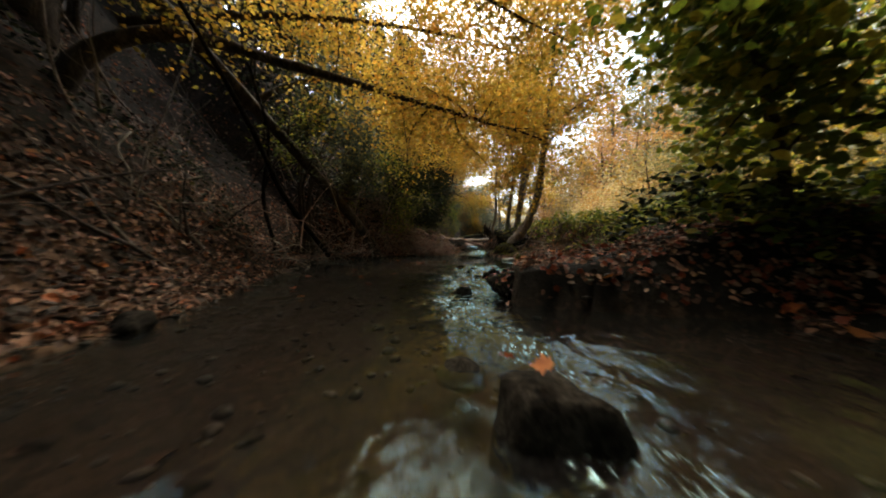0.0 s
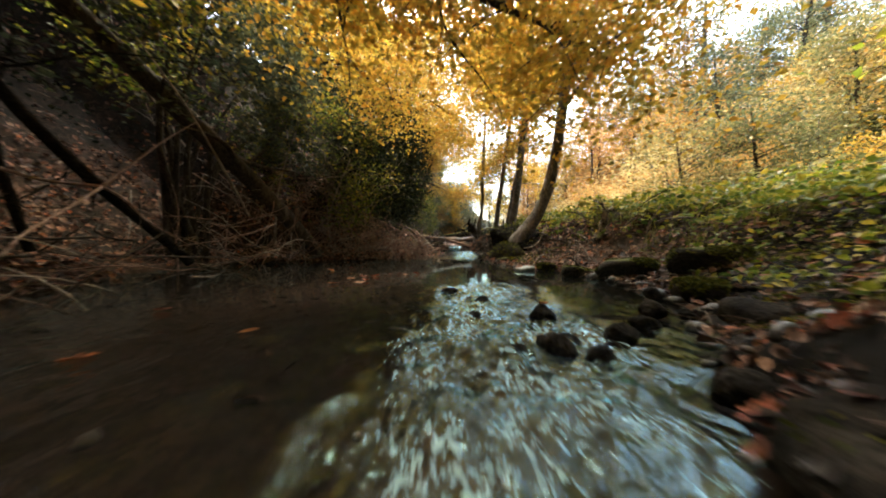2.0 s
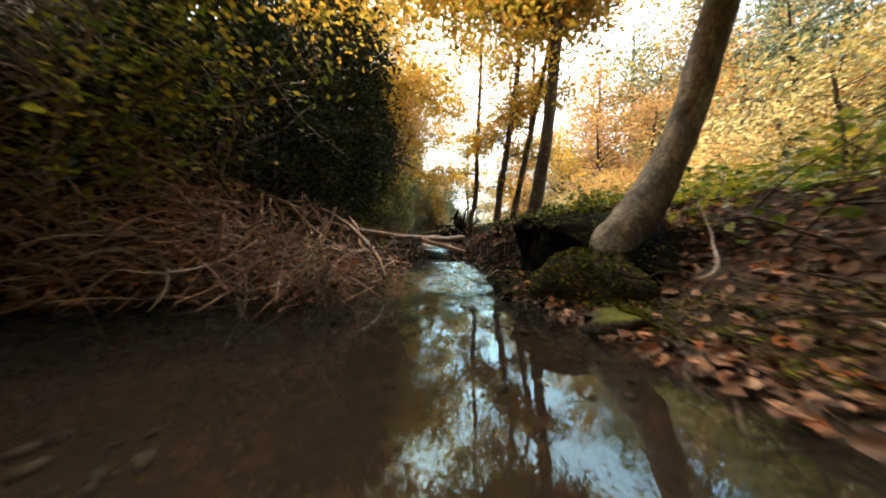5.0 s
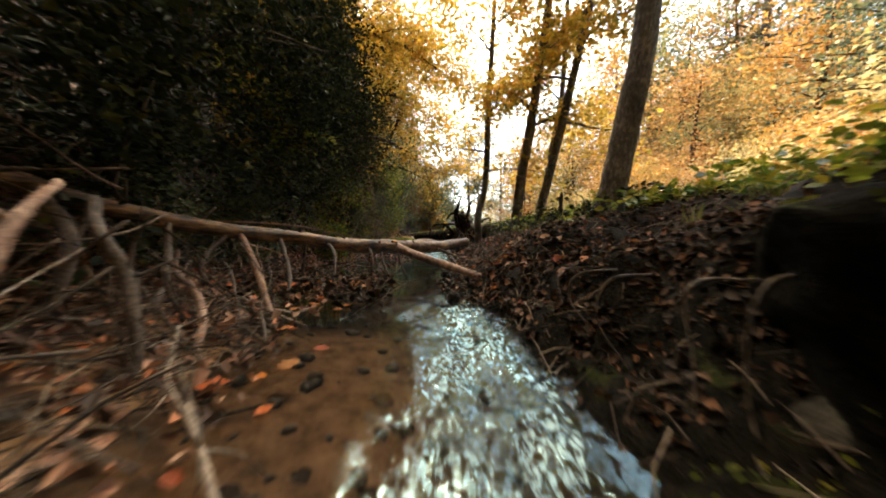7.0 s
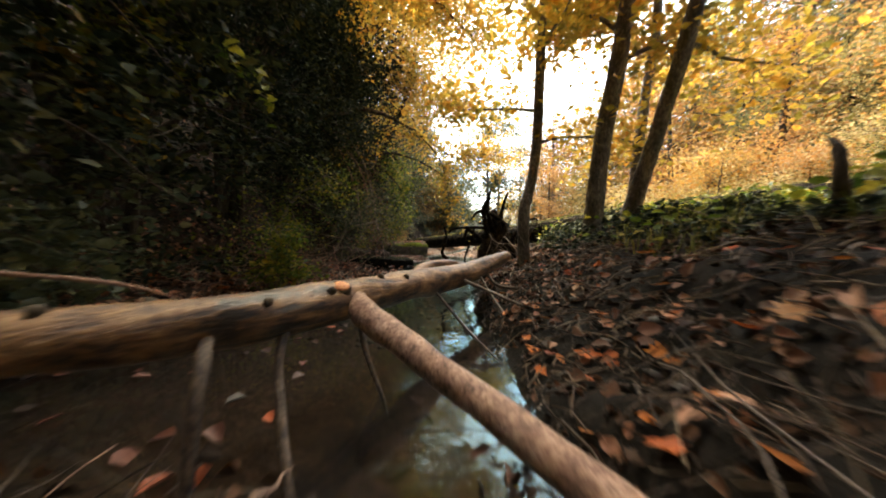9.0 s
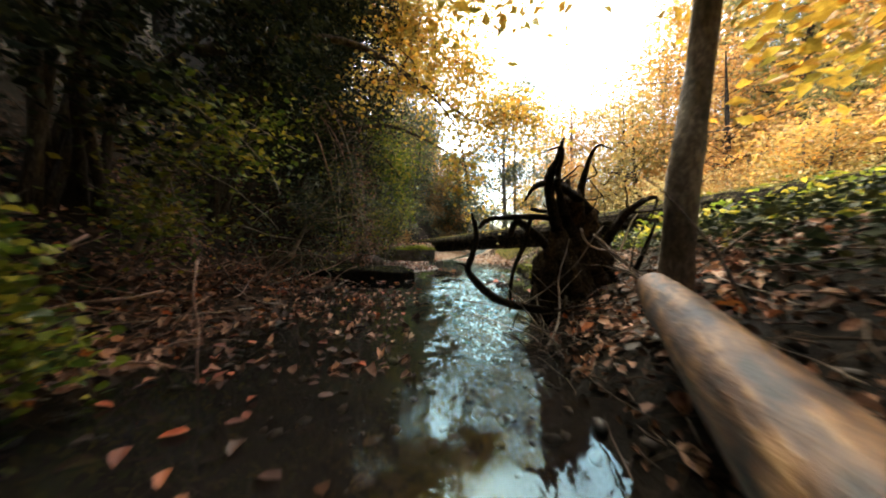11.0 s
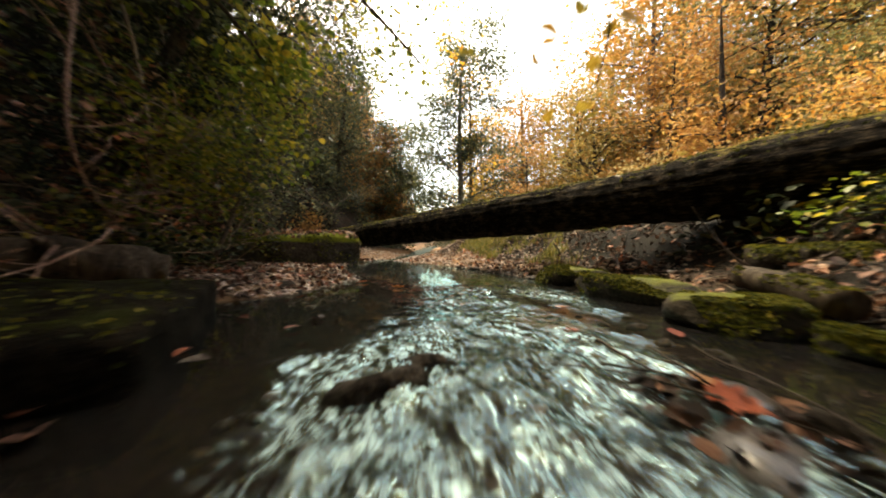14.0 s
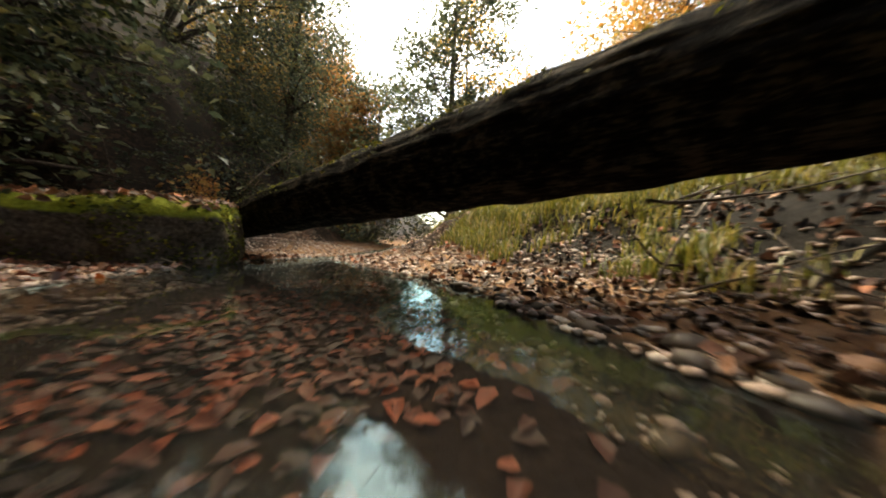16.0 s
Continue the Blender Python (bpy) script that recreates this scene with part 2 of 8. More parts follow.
CUT_WOOD = rough_surface("sawn_wood", [(0.3, (0.3, 0.09, 0.025)), (0.5, (0.46, 0.16, 0.045)), (0.7, (0.56, 0.25, 0.08))], 30, 0.6, 0.3, 0.003, 4)
ROCK_DARK = rough_surface("black_wet_rock", [(0.3, (0.006, 0.005, 0.0045)), (0.5, (0.02, 0.016, 0.013)), (0.7, (0.05, 0.042, 0.035))], 9, 0.85, 0.9, 0.015, 6)
ROCK = rough_surface("wet_stream_rock", [(0.3, (0.014, 0.011, 0.009)), (0.5, (0.042, 0.033, 0.027)), (0.7, (0.1, 0.08, 0.066))], 10, 0.5, 0.8, 0.012, 6, None, None, 0.5)
ROCK_MOSS = rough_surface("mossy_rock", [(0.3, (0.01, 0.008, 0.006)), (0.5, (0.03, 0.024, 0.018)), (0.7, (0.075, 0.06, 0.046))], 9, 0.8, 0.9, 0.02, 7, ((0.13, 0.14, 0.02), 1.25, 9))
STONE_BLOCK = rough_surface("old_stone_block", [(0.3, (0.022, 0.018, 0.014)), (0.5, (0.065, 0.052, 0.04)), (0.7, (0.12, 0.1, 0.08))], 7, 0.85, 0.9, 0.02, 7, ((0.15, 0.16, 0.02), 0.6, 5))
STONE_SLAB = rough_surface("pale_wet_slab", [(0.3, (0.05, 0.05, 0.04)), (0.5, (0.14, 0.145, 0.12)), (0.7, (0.27, 0.27, 0.23))], 12, 0.5, 0.7, 0.01, 6, None, None, 0.3)
LEAF_SUNK = leaf_surface("sunken_leaves", [(0.0, (0.014, 0.008, 0.006)), (0.4, (0.06, 0.018, 0.011)), (0.72, (0.18, 0.04, 0.018)), (0.93, (0.4, 0.085, 0.028)), (1.0, (0.28, 0.11, 0.055))], 0.0, 0.6)
PEBBLE = leaf_surface("river_pebbles", [(0.0, (0.15, 0.105, 0.088)), (0.35, (0.36, 0.26, 0.22)), (0.65, (0.52, 0.38, 0.32)), (1.0, (0.64, 0.56, 0.5))], 0.0, 0.6)
PEBBLE_DARK = leaf_surface("dark_bed_pebbles", [(0.0, (0.02, 0.015, 0.012)), (0.5, (0.055, 0.04, 0.031)), (1.0, (0.12, 0.09, 0.07))], 0.0, 0.6)
CLOD = rough_surface("dry_root_earth", [(0.3, (0.008, 0.006, 0.005)), (0.5, (0.026, 0.019, 0.014)), (0.7, (0.065, 0.047, 0.034))], 16, 0.9, 1.0, 0.02, 5)
LITTER = leaf_surface("fallen_beech_leaves", [(0.0, (0.025, 0.014, 0.01)), (0.3, (0.08, 0.038, 0.024)), (0.55, (0.18, 0.085, 0.055)), (0.75, (0.32, 0.155, 0.1)), (0.9, (0.48, 0.3, 0.21)), (1.0, (0.5, 0.12, 0.03))], 0.12, 0.6, 0.0, 0.25)
LEAF_ORANGE = leaf_surface("fresh_fallen_leaves", [(0.0, (0.16, 0.035, 0.02)), (0.3, (0.4, 0.08, 0.02)), (0.6, (0.52, 0.17, 0.025)), (0.88, (0.34, 0.12, 0.035)), (1.0, (0.34, 0.17, 0.07))], 0.2, 0.6, 0.95, 0.3)
LEAF_GOLD = leaf_surface("golden_leaves", [(0.0, (0.28, 0.25, 0.05)), (0.3, (0.58, 0.42, 0.07)), (0.65, (0.72, 0.47, 0.08)), (1.0, (0.7, 0.33, 0.05))], 0.55, 0.5)
LEAF_AUTUMN = leaf_surface("hillside_leaves", [(0.0, (0.07, 0.1, 0.05)), (0.28, (0.2, 0.2, 0.085)), (0.52, (0.46, 0.33, 0.11)), (0.75, (0.6, 0.27, 0.055)), (1.0, (0.48, 0.4, 0.25))], 0.5, 0.5, 0.72)
LEAF_STRAW = leaf_surface("straw_yellow_leaves", [(0.0, (0.4, 0.34, 0.14)), (0.5, (0.68, 0.54, 0.24)), (1.0, (0.76, 0.62, 0.36))], 0.5, 0.5)
LEAF_RUST = leaf_surface("rust_orange_leaves", [(0.0, (0.26, 0.13, 0.05)), (0.5, (0.52, 0.25, 0.08)), (1.0, (0.6, 0.4, 0.14))], 0.5, 0.5)
LEAF_GREEN = leaf_surface("green_yellow_leaves", [(0.0, (0.06, 0.11, 0.018)), (0.45, (0.17, 0.215, 0.026)), (0.8, (0.35, 0.33, 0.04)), (1.0, (0.54, 0.4, 0.06))], 0.52, 0.45)
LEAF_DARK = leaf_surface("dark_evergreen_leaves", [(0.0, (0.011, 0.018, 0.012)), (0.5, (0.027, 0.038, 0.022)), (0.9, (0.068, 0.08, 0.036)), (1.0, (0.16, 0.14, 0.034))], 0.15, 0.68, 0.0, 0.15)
# lighter copy of the evergreen leaves: daylight on the thicket put into the colour
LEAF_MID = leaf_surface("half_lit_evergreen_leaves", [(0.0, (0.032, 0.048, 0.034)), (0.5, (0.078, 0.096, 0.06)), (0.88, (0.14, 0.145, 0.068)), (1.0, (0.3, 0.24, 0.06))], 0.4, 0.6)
ROOT_BARK = rough_surface("dark_root_bark", [(0.3, (0.004, 0.003, 0.0025)), (0.5, (0.012, 0.009, 0.007)), (0.7, (0.035, 0.026, 0.019))], 18, 0.85, 0.9, 0.01, 5)
# earth taken near black: the shade of the overhanging bank is put into it
EARTH = rough_surface("shaded_earth", [(0.3, (0.002, 0.0017, 0.0014)), (0.5, (0.005, 0.004, 0.003)), (0.7, (0.016, 0.012, 0.009))], 16, 0.9, 1.0, 0.02, 5, ((0.03, 0.036, 0.008), 1.45, 9))
TWIG_FINE = leaf_surface("fine_dead_twigs", [(0.0, (0.03, 0.02, 0.015)), (0.5, (0.09, 0.06, 0.045)), (0.85, (0.2, 0.15, 0.11)), (1.0, (0.36, 0.29, 0.23))], 0.0, 0.7, 0.0, 0.2)
# rotted scraps, and the shaded copy of the fallen leaves
SCRAPS = leaf_surface("rotted_and_shaded_leaves", [(0.0, (0.012, 0.008, 0.006)), (0.5, (0.035, 0.02, 0.013)), (0.85, (0.09, 0.045, 0.028)), (1.0, (0.2, 0.1, 0.06))], 0.0, 0.7, 0.0, 0.12)
LEAF_BLUE = leaf_surface("grey_green_leaves", [(0.0, (0.05, 0.075, 0.05)), (0.5, (0.12, 0.15, 0.09)), (1.0, (0.24, 0.24, 0.11))], 0.4, 0.5)
LEAF_MOSS = leaf_surface("moss_tufts", [(0.0, (0.02, 0.025, 0.006)), (0.5, (0.07, 0.08, 0.012)), (0.85, (0.17, 0.17, 0.02)), (1.0, (0.3, 0.25, 0.04))], 0.3, 0.7, 0.0, 0.12)
GRASS = leaf_surface("bank_grass", [(0.0, (0.07, 0.09, 0.015)), (0.5, (0.18, 0.18, 0.03)), (0.85, (0.32, 0.26, 0.05)), (1.0, (0.42, 0.33, 0.15))], 0.4, 0.5)


# ---- mesh tools ----
def mesh_of(name, V, F, material, smooth=False, attrs=None):
    """A mesh from an array of places and a list of equal-sized face arrays."""
    me = bpy.data.meshes.new(name)
    V = np.asarray(V, np.float32)
    groups = [np.asarray(f, np.int32) for f in (F if isinstance(F, list) else [F]) if len(f)]
    me.vertices.add(len(V))
    me.vertices.foreach_set("co", V.ravel())
    total = sum(f.size for f in groups)
    count = sum(len(f) for f in groups)
    me.loops.add(total)
    me.polygons.add(count)
    me.loops.foreach_set("vertex_index", np.concatenate([f.ravel() for f in groups]))
    sizes = np.concatenate([np.full(len(f), f.shape[1], np.int32) for f in groups])
    starts = np.concatenate([[0], np.cumsum(sizes)[:-1]]).astype(np.int32)
    me.polygons.foreach_set("loop_start", starts)
    if smooth:
        me.polygons.foreach_set("use_smooth", np.ones(count, bool))
    me.update(calc_edges=True)
    for key, values in (attrs or {}).items():
        a = me.attributes.new(key, 'FLOAT', 'POINT')
        a.data.foreach_set("value", np.asarray(values, np.float32))
    me.materials.append(material)
    return me


def thing(name, label, category, at=(0, 0, 0), group="", kind=""):
    """An empty that carries a thing's parts."""
    ob = new(name)
    ob.location = at
    return tagged(ob, label, category, group, kind)


def part(name, me, parent, label="", m=None):
    ob = new(name, me)
    ob.parent = parent
    if m is not None:
        ob.matrix_basis = m
    if label:
        ob["label"] = label
    return ob


def single(name, me, label, category, group="", kind=""):
    return tagged(new(name, me), label, category, group, kind)


def smooth_line(pts, n):
    """A Catmull-Rom line through pts (rows of x, y, z and more) with n samples."""
    P = np.asarray(pts, float)
    if len(P) == 2:
        return P[0] + (P[1] - P[0]) * np.linspace(0, 1, n)[:, None]
    E = np.vstack([2 * P[0] - P[1], P, 2 * P[-1] - P[-2]])
    u = np.linspace(0, len(P) - 1 - 1e-6, n)
    i = u.astype(int)
    f = (u - i)[:, None]
    a, b, c, d = E[i], E[i + 1], E[i + 2], E[i + 3]
    return 0.5 * (2 * b + (c - a) * f + (2 * a - 5 * b + 4 * c - d) * f**2 + (3 * b - a - 3 * c + d) * f**3)


def tube(pts, n=24, seg=10, rough=0.06, seed=0, bumps=3.0, ends=True, furrow=0.0):
    """A tapered limb along rows of x, y, z, radius, with an uneven skin. Returns places and faces."""
    L = smooth_line(pts, n)
    C, R = L[:, :3], np.maximum(L[:, 3], 0.0008)
    T = np.gradient(C, axis=0)
    T /= np.linalg.norm(T, axis=1)[:, None] + 1e-9
    ref = np.array([0.31, 0.22, 0.92]) if abs(T[0] @ np.array([0.31, 0.22, 0.92])) < 0.9 else np.array([0.9, 0.3, 0.1])
    A = np.cross(T, ref)
    A /= np.linalg.norm(A, axis=1)[:, None] + 1e-9
    B = np.cross(T, A)
    th = np.linspace(0, 2 * np.pi, seg, endpoint=False)
    g = np.random.default_rng(seed)
    ph = g.uniform(0, 6.28, 8)
    s = np.linspace(0, 1, n)[:, None] * n * 0.35
    w = 1 + rough * (np.sin(2 * th + ph[0] + s * bumps * 0.4) + 0.8 * np.sin(3 * th + ph[1] - s * bumps * 0.7) + 0.6 * np.sin(5 * th + ph[2] + s * bumps) + 0.6 * np.sin(s * bumps * 1.7 + ph[3])) + g.normal(0, rough * 0.4, (n, seg))
    if furrow:
        w = w + furrow * (np.abs(np.sin(9 * th + 0.35 * np.sin(s * 1.1 + ph[4]) + ph[5])) + 0.6 * np.abs(np.sin(15 * th - 0.5 * np.sin(s * 0.8) + ph[6]))) * (0.7 + 0.3 * np.sin(s * 2.3 + 3 * th))
    V = C[:, None] + (R[:, None] * w)[..., None] * (np.cos(th)[None, :, None] * A[:, None] + np.sin(th)[None, :, None] * B[:, None])
    V = V.reshape(-1, 3)
    i, j = np.meshgrid(np.arange(n - 1), np.arange(seg), indexing="ij")
    q = np.stack([i * seg + j, i * seg + (j + 1) % seg, (i + 1) * seg + (j + 1) % seg, (i + 1) * seg + j], -1).reshape(-1, 4)
    F = [q]
    if ends:
        V = np.vstack([V, C[0], C[-1]])
        k = np.arange(seg)
        a, b = n * seg, n * seg + 1
        F.append(np.concatenate([np.stack([np.full(seg, a), (k + 1) % seg, k], -1), np.stack([np.full(seg, b), (n - 1) * seg + k, (n - 1) * seg + (k + 1) % seg], -1)]))
    return V, F


def joined(pieces):
    """Several (places, faces) as one."""
    Vs, quads, tris, o = [], [], [], 0
    for V, F in pieces:
        for f in F:
            if len(f):
                (quads if f.shape[1] == 4 else tris).append(f + o)
        Vs.append(V)
        o += len(V)
    F = []
    if quads:
        F.append(np.vstack(quads))
    if tris:
        F.append(np.vstack(tris))
    return np.vstack(Vs), F


# leaf outlines: x across, y along, z up; triangles
OVAL = (np.array([(0, 0, 0), (0.3, 0.42, 0.09), (0, 1, -0.05), (-0.3, 0.42, 0.09)]) - (0, 0.5, 0), np.array([(0, 1, 2), (0, 2, 3)]))
BROAD = (np.array([(0, 0, 0), (0.3, 0.2, 0.06), (0.4, 0.5, 0.1), (0.22, 0.8, 0.05), (0, 1, -0.06), (-0.22, 0.8, 0.05), (-0.4, 0.5, 0.1), (-0.3, 0.2, 0.06), (0, 0.5, 0)]) - (0, 0.5, 0), np.array([(8, k, (k + 1) % 8) for k in range(8)]))
CUPPED = (np.array([(0, 0, 0), (0.34, 0.35, 0.1), (0.2, 0.8, 0.06), (0, 1, -0.05), (-0.24, 0.75, 0.08), (-0.33, 0.3, 0.1)]) - (0, 0.5, 0), np.array([(0, 1, 2), (0, 2, 3), (0, 3, 4), (0, 4, 5)]))
FOLDED = (np.array([(0, 0, 0), (0.3, 0.3, 0.24), (0.24, 0.75, 0.1), (0, 1, -0.08), (-0.26, 0.7, 0.03), (-0.32, 0.3, 0.3), (0, 0.5, -0.08)]) - (0, 0.5, 0), np.array([(6, k, (k + 1) % 6) for k in range(6)]))
_m = [(0, -0.5), (0.16, -0.3), (0.42, -0.36), (0.34, -0.12), (0.55, 0.08), (0.26, 0.1), (0.22, 0.28), (0, 0.55), (-0.2, 0.3), (-0.26, 0.1), (-0.52, 0.12), (-0.33, -0.1), (-0.4, -0.34), (-0.15, -0.3)]
MAPLE = (np.array([(x, y, 0.09 * abs(x) + 0.12 * x * x * 2 + 0.1 * y * y) for x, y in _m] + [(0, 0, -0.02)]), np.array([(14, k, (k + 1) % 14) for k in range(14)]))


def leaf_outline(points, fold, wave, seed):
    """A leaf from the half outline (width, along): two rows of margin, a midrib, wavy edges and a folded blade."""
    g = np.random.default_rng(seed)
    rows = [(0.0, -0.5, 0.0)]
    T = []
    for k, (w, y) in enumerate(points):
        bend = 0.16 * (y * y - 0.1)
        rows += [(-w * g.uniform(0.85, 1.1), y + g.normal(0, 0.015), fold * w + bend + g.normal(0, wave)), (0.0, y, bend - 0.01), (w * g.uniform(0.85, 1.1), y + g.normal(0, 0.015), fold * w * g.uniform(0.5, 1.2) + bend + g.normal(0, wave))]
    n = len(points)
    rows.append((g.normal(0, 0.03), 0.55, 0.05 + g.normal(0, wave)))
    T += [(0, 2, 1), (0, 3, 2)]
    for k in range(n - 1):
        a, b = 1 + 3 * k, 4 + 3 * k
        T += [(a, a + 1, b + 1), (a, b + 1, b), (a + 1, a + 2, b + 2), (a + 1, b + 2, b + 1)]
    e, t = 1 + 3 * (n - 1), 3 * n + 1
    T += [(e, e + 1, t), (e + 1, e + 2, t)]
    return np.array(rows), np.array(T)


BEECH = [leaf_outline([(0.17, -0.38), (0.29, -0.2), (0.33, 0.0), (0.27, 0.2), (0.15, 0.38)], 0.35, 0.03, 7 + k) for k in range(3)]
MAPLES = [leaf_outline([(0.1, -0.4), (0.42, -0.33), (0.24, -0.2), (0.54, 0.02), (0.26, 0.1), (0.3, 0.26), (0.12, 0.32)], 0.22, 0.035, 17 + k) for k in range(3)]


def turns(n, tilt, g, up=None):
    """n turns as matrices: any heading, tipped from the level by about tilt degrees, or leaning on the normals up."""
    yaw = g.uniform(0, 2 * np.pi, n)
    if up is None:
        a = g.uniform(0, 2 * np.pi, n)
        t = np.radians(np.abs(g.normal(0, tilt, n)))
        N = np.stack([np.sin(t) * np.cos(a), np.sin(t) * np.sin(a), np.cos(t)], -1)
    else:
        N = up + g.normal(0, np.sin(np.radians(tilt)) * 0.7, (n, 3))
        N /= np.linalg.norm(N, axis=1)[:, None]
    D = np.stack([np.cos(yaw), np.sin(yaw), np.zeros(n)], -1)
    X = np.cross(D, N)
    X /= np.linalg.norm(X, axis=1)[:, None] + 1e-9
    Y = np.cross(N, X)
    return np.stack([X, Y, N], -1)


def leaves(shape, P, size, g, tilt=50, up=None):
    """Leaves of one shape at the places P."""
    n = len(P)
    S, T = shape
    R = turns(n, tilt, g, up)
    size = np.broadcast_to(size, n) * g.uniform(0.7, 1.3, n)
    curl = g.uniform(0.3, 2.2, n)
    local = np.repeat(S[None], n, 0) * size[:, None, None]
    local[..., 2] *= curl[:, None]
    V = np.einsum("nij,nkj->nki", R, local) + P[:, None]
    F = (T[None] + (np.arange(n) * len(S))[:, None, None]).reshape(-1, 3)
    return V.reshape(-1, 3), [F]


# ---- lie of the land ----
SHORE_L = [(-60, -3), (-5, -1.6), (0, -1.25), (1.5, -1.3), (3.4, -1.8), (5, -2.4), (6.2, -2.3), (6.7, -0.9), (7.2, -0.05), (7.6, 0.18), (8.4, 0.22), (8.75, 0.0), (9.1, -0.35), (10.6, -0.3), (12, 0.0), (13.4, 0.0), (14.4, 0.05), (14.85, 0.35), (15.1, 0.74), (15.25, 0.95), (15.5, 1.12), (15.95, 1.26), (16.5, 1.13), (17.1, 1.1), (18.2, 1.22), (18.8, 1.45), (19.4, 1.9), (22, 2.7), (30, 5.0), (60, 14), (400, 120)]
SHORE_R = [(-60, 3), (-5, 1.6), (0, 1.5), (1.35, 1.5), (1.7, 0.36), (2.4, 0.56), (2.9, 0.88), (3.3, 1.25), (4.2, 1.45), (4.8, 1.35), (5.1, 1.12), (6.7, 1.05), (7.5, 1.18), (8.5, 1.22), (9.2, 1.15), (10, 1.3), (11, 1.4), (12, 1.6), (12.6, 1.85), (13, 2.14), (13.5, 2.46), (14, 2.6), (14.4, 2.66), (14.8, 2.68), (15.3, 2.62), (15.8, 2.6), (16.2, 2.6), (16.9, 2.52), (18, 2.15), (18.7, 1.9), (19.4, 2.2), (22, 3.1), (30, 5.6), (60, 16), (400, 124)]
LEVEL = [(-60, -0.6), (-5, -0.05), (0, 0.02), (1.4, 0.04), (2.2, 0.055), (3.3, 0.075), (3.95, 0.098), (4.1, 0.10), (7.0, 0.105), (7.4, 0.13), (8.4, 0.185), (8.8, 0.2), (11.8, 0.205), (13, 0.215), (14.6, 0.235), (15.2, 0.245), (19, 0.25), (22, 0.3), (60, 1.2), (400, 12)]
FOOT_R = [(-60, 5), (0, 5.2), (8, 6.2), (18, 9.0), (35, 16), (60, 30), (400, 160)]
RIFFLE = [(-60, 0.3), (0, 0.3), (1.0, 0.34), (1.8, 0.5), (3.0, 0.68), (3.9, 0.75), (4.02, 0.4), (4.15, 0.02), (6.5, 0.02), (6.9, 0.8), (7.3, 1.0), (8.4, 0.95), (8.9, 0.05), (11.2, 0.05), (12, 0.75), (12.6, 1.0), (14.2, 0.75), (14.8, 0.55), (15.2, 0.6), (15.38, 0.4), (15.6, 0.06), (16.5, 0.03), (19, 0.04), (60, 0.3)]


def along(table, y):
    t = np.asarray(table)
    return np.interp(y, t[:, 0], t[:, 1])


def wave_noise(x, y, seed=0, octaves=4, scale=1.0):
    """A cheap uneven field of sines, about -1 to 1."""
    g = np.random.default_rng(seed)
    out, amp = 0, 1.0
    for k in range(octaves):
        for _ in range(3):
            a, p = g.uniform(0, 6.28), g.uniform(0, 6.28)
            f = scale * 2.1**k
            out = out + amp / 3 * np.sin(f * (x * np.cos(a) + y * np.sin(a)) + p + 1.3 * np.sin(0.7 * f * (x * np.sin(a) - y * np.cos(a)) + p * 2))
        amp *= 0.55
    return out


def blend(y, a, b):
    """0 below a, 1 above b, smooth between."""
    t = np.clip((y - a) / (b - a), 0, 1)
    return t * t * (3 - 2 * t)


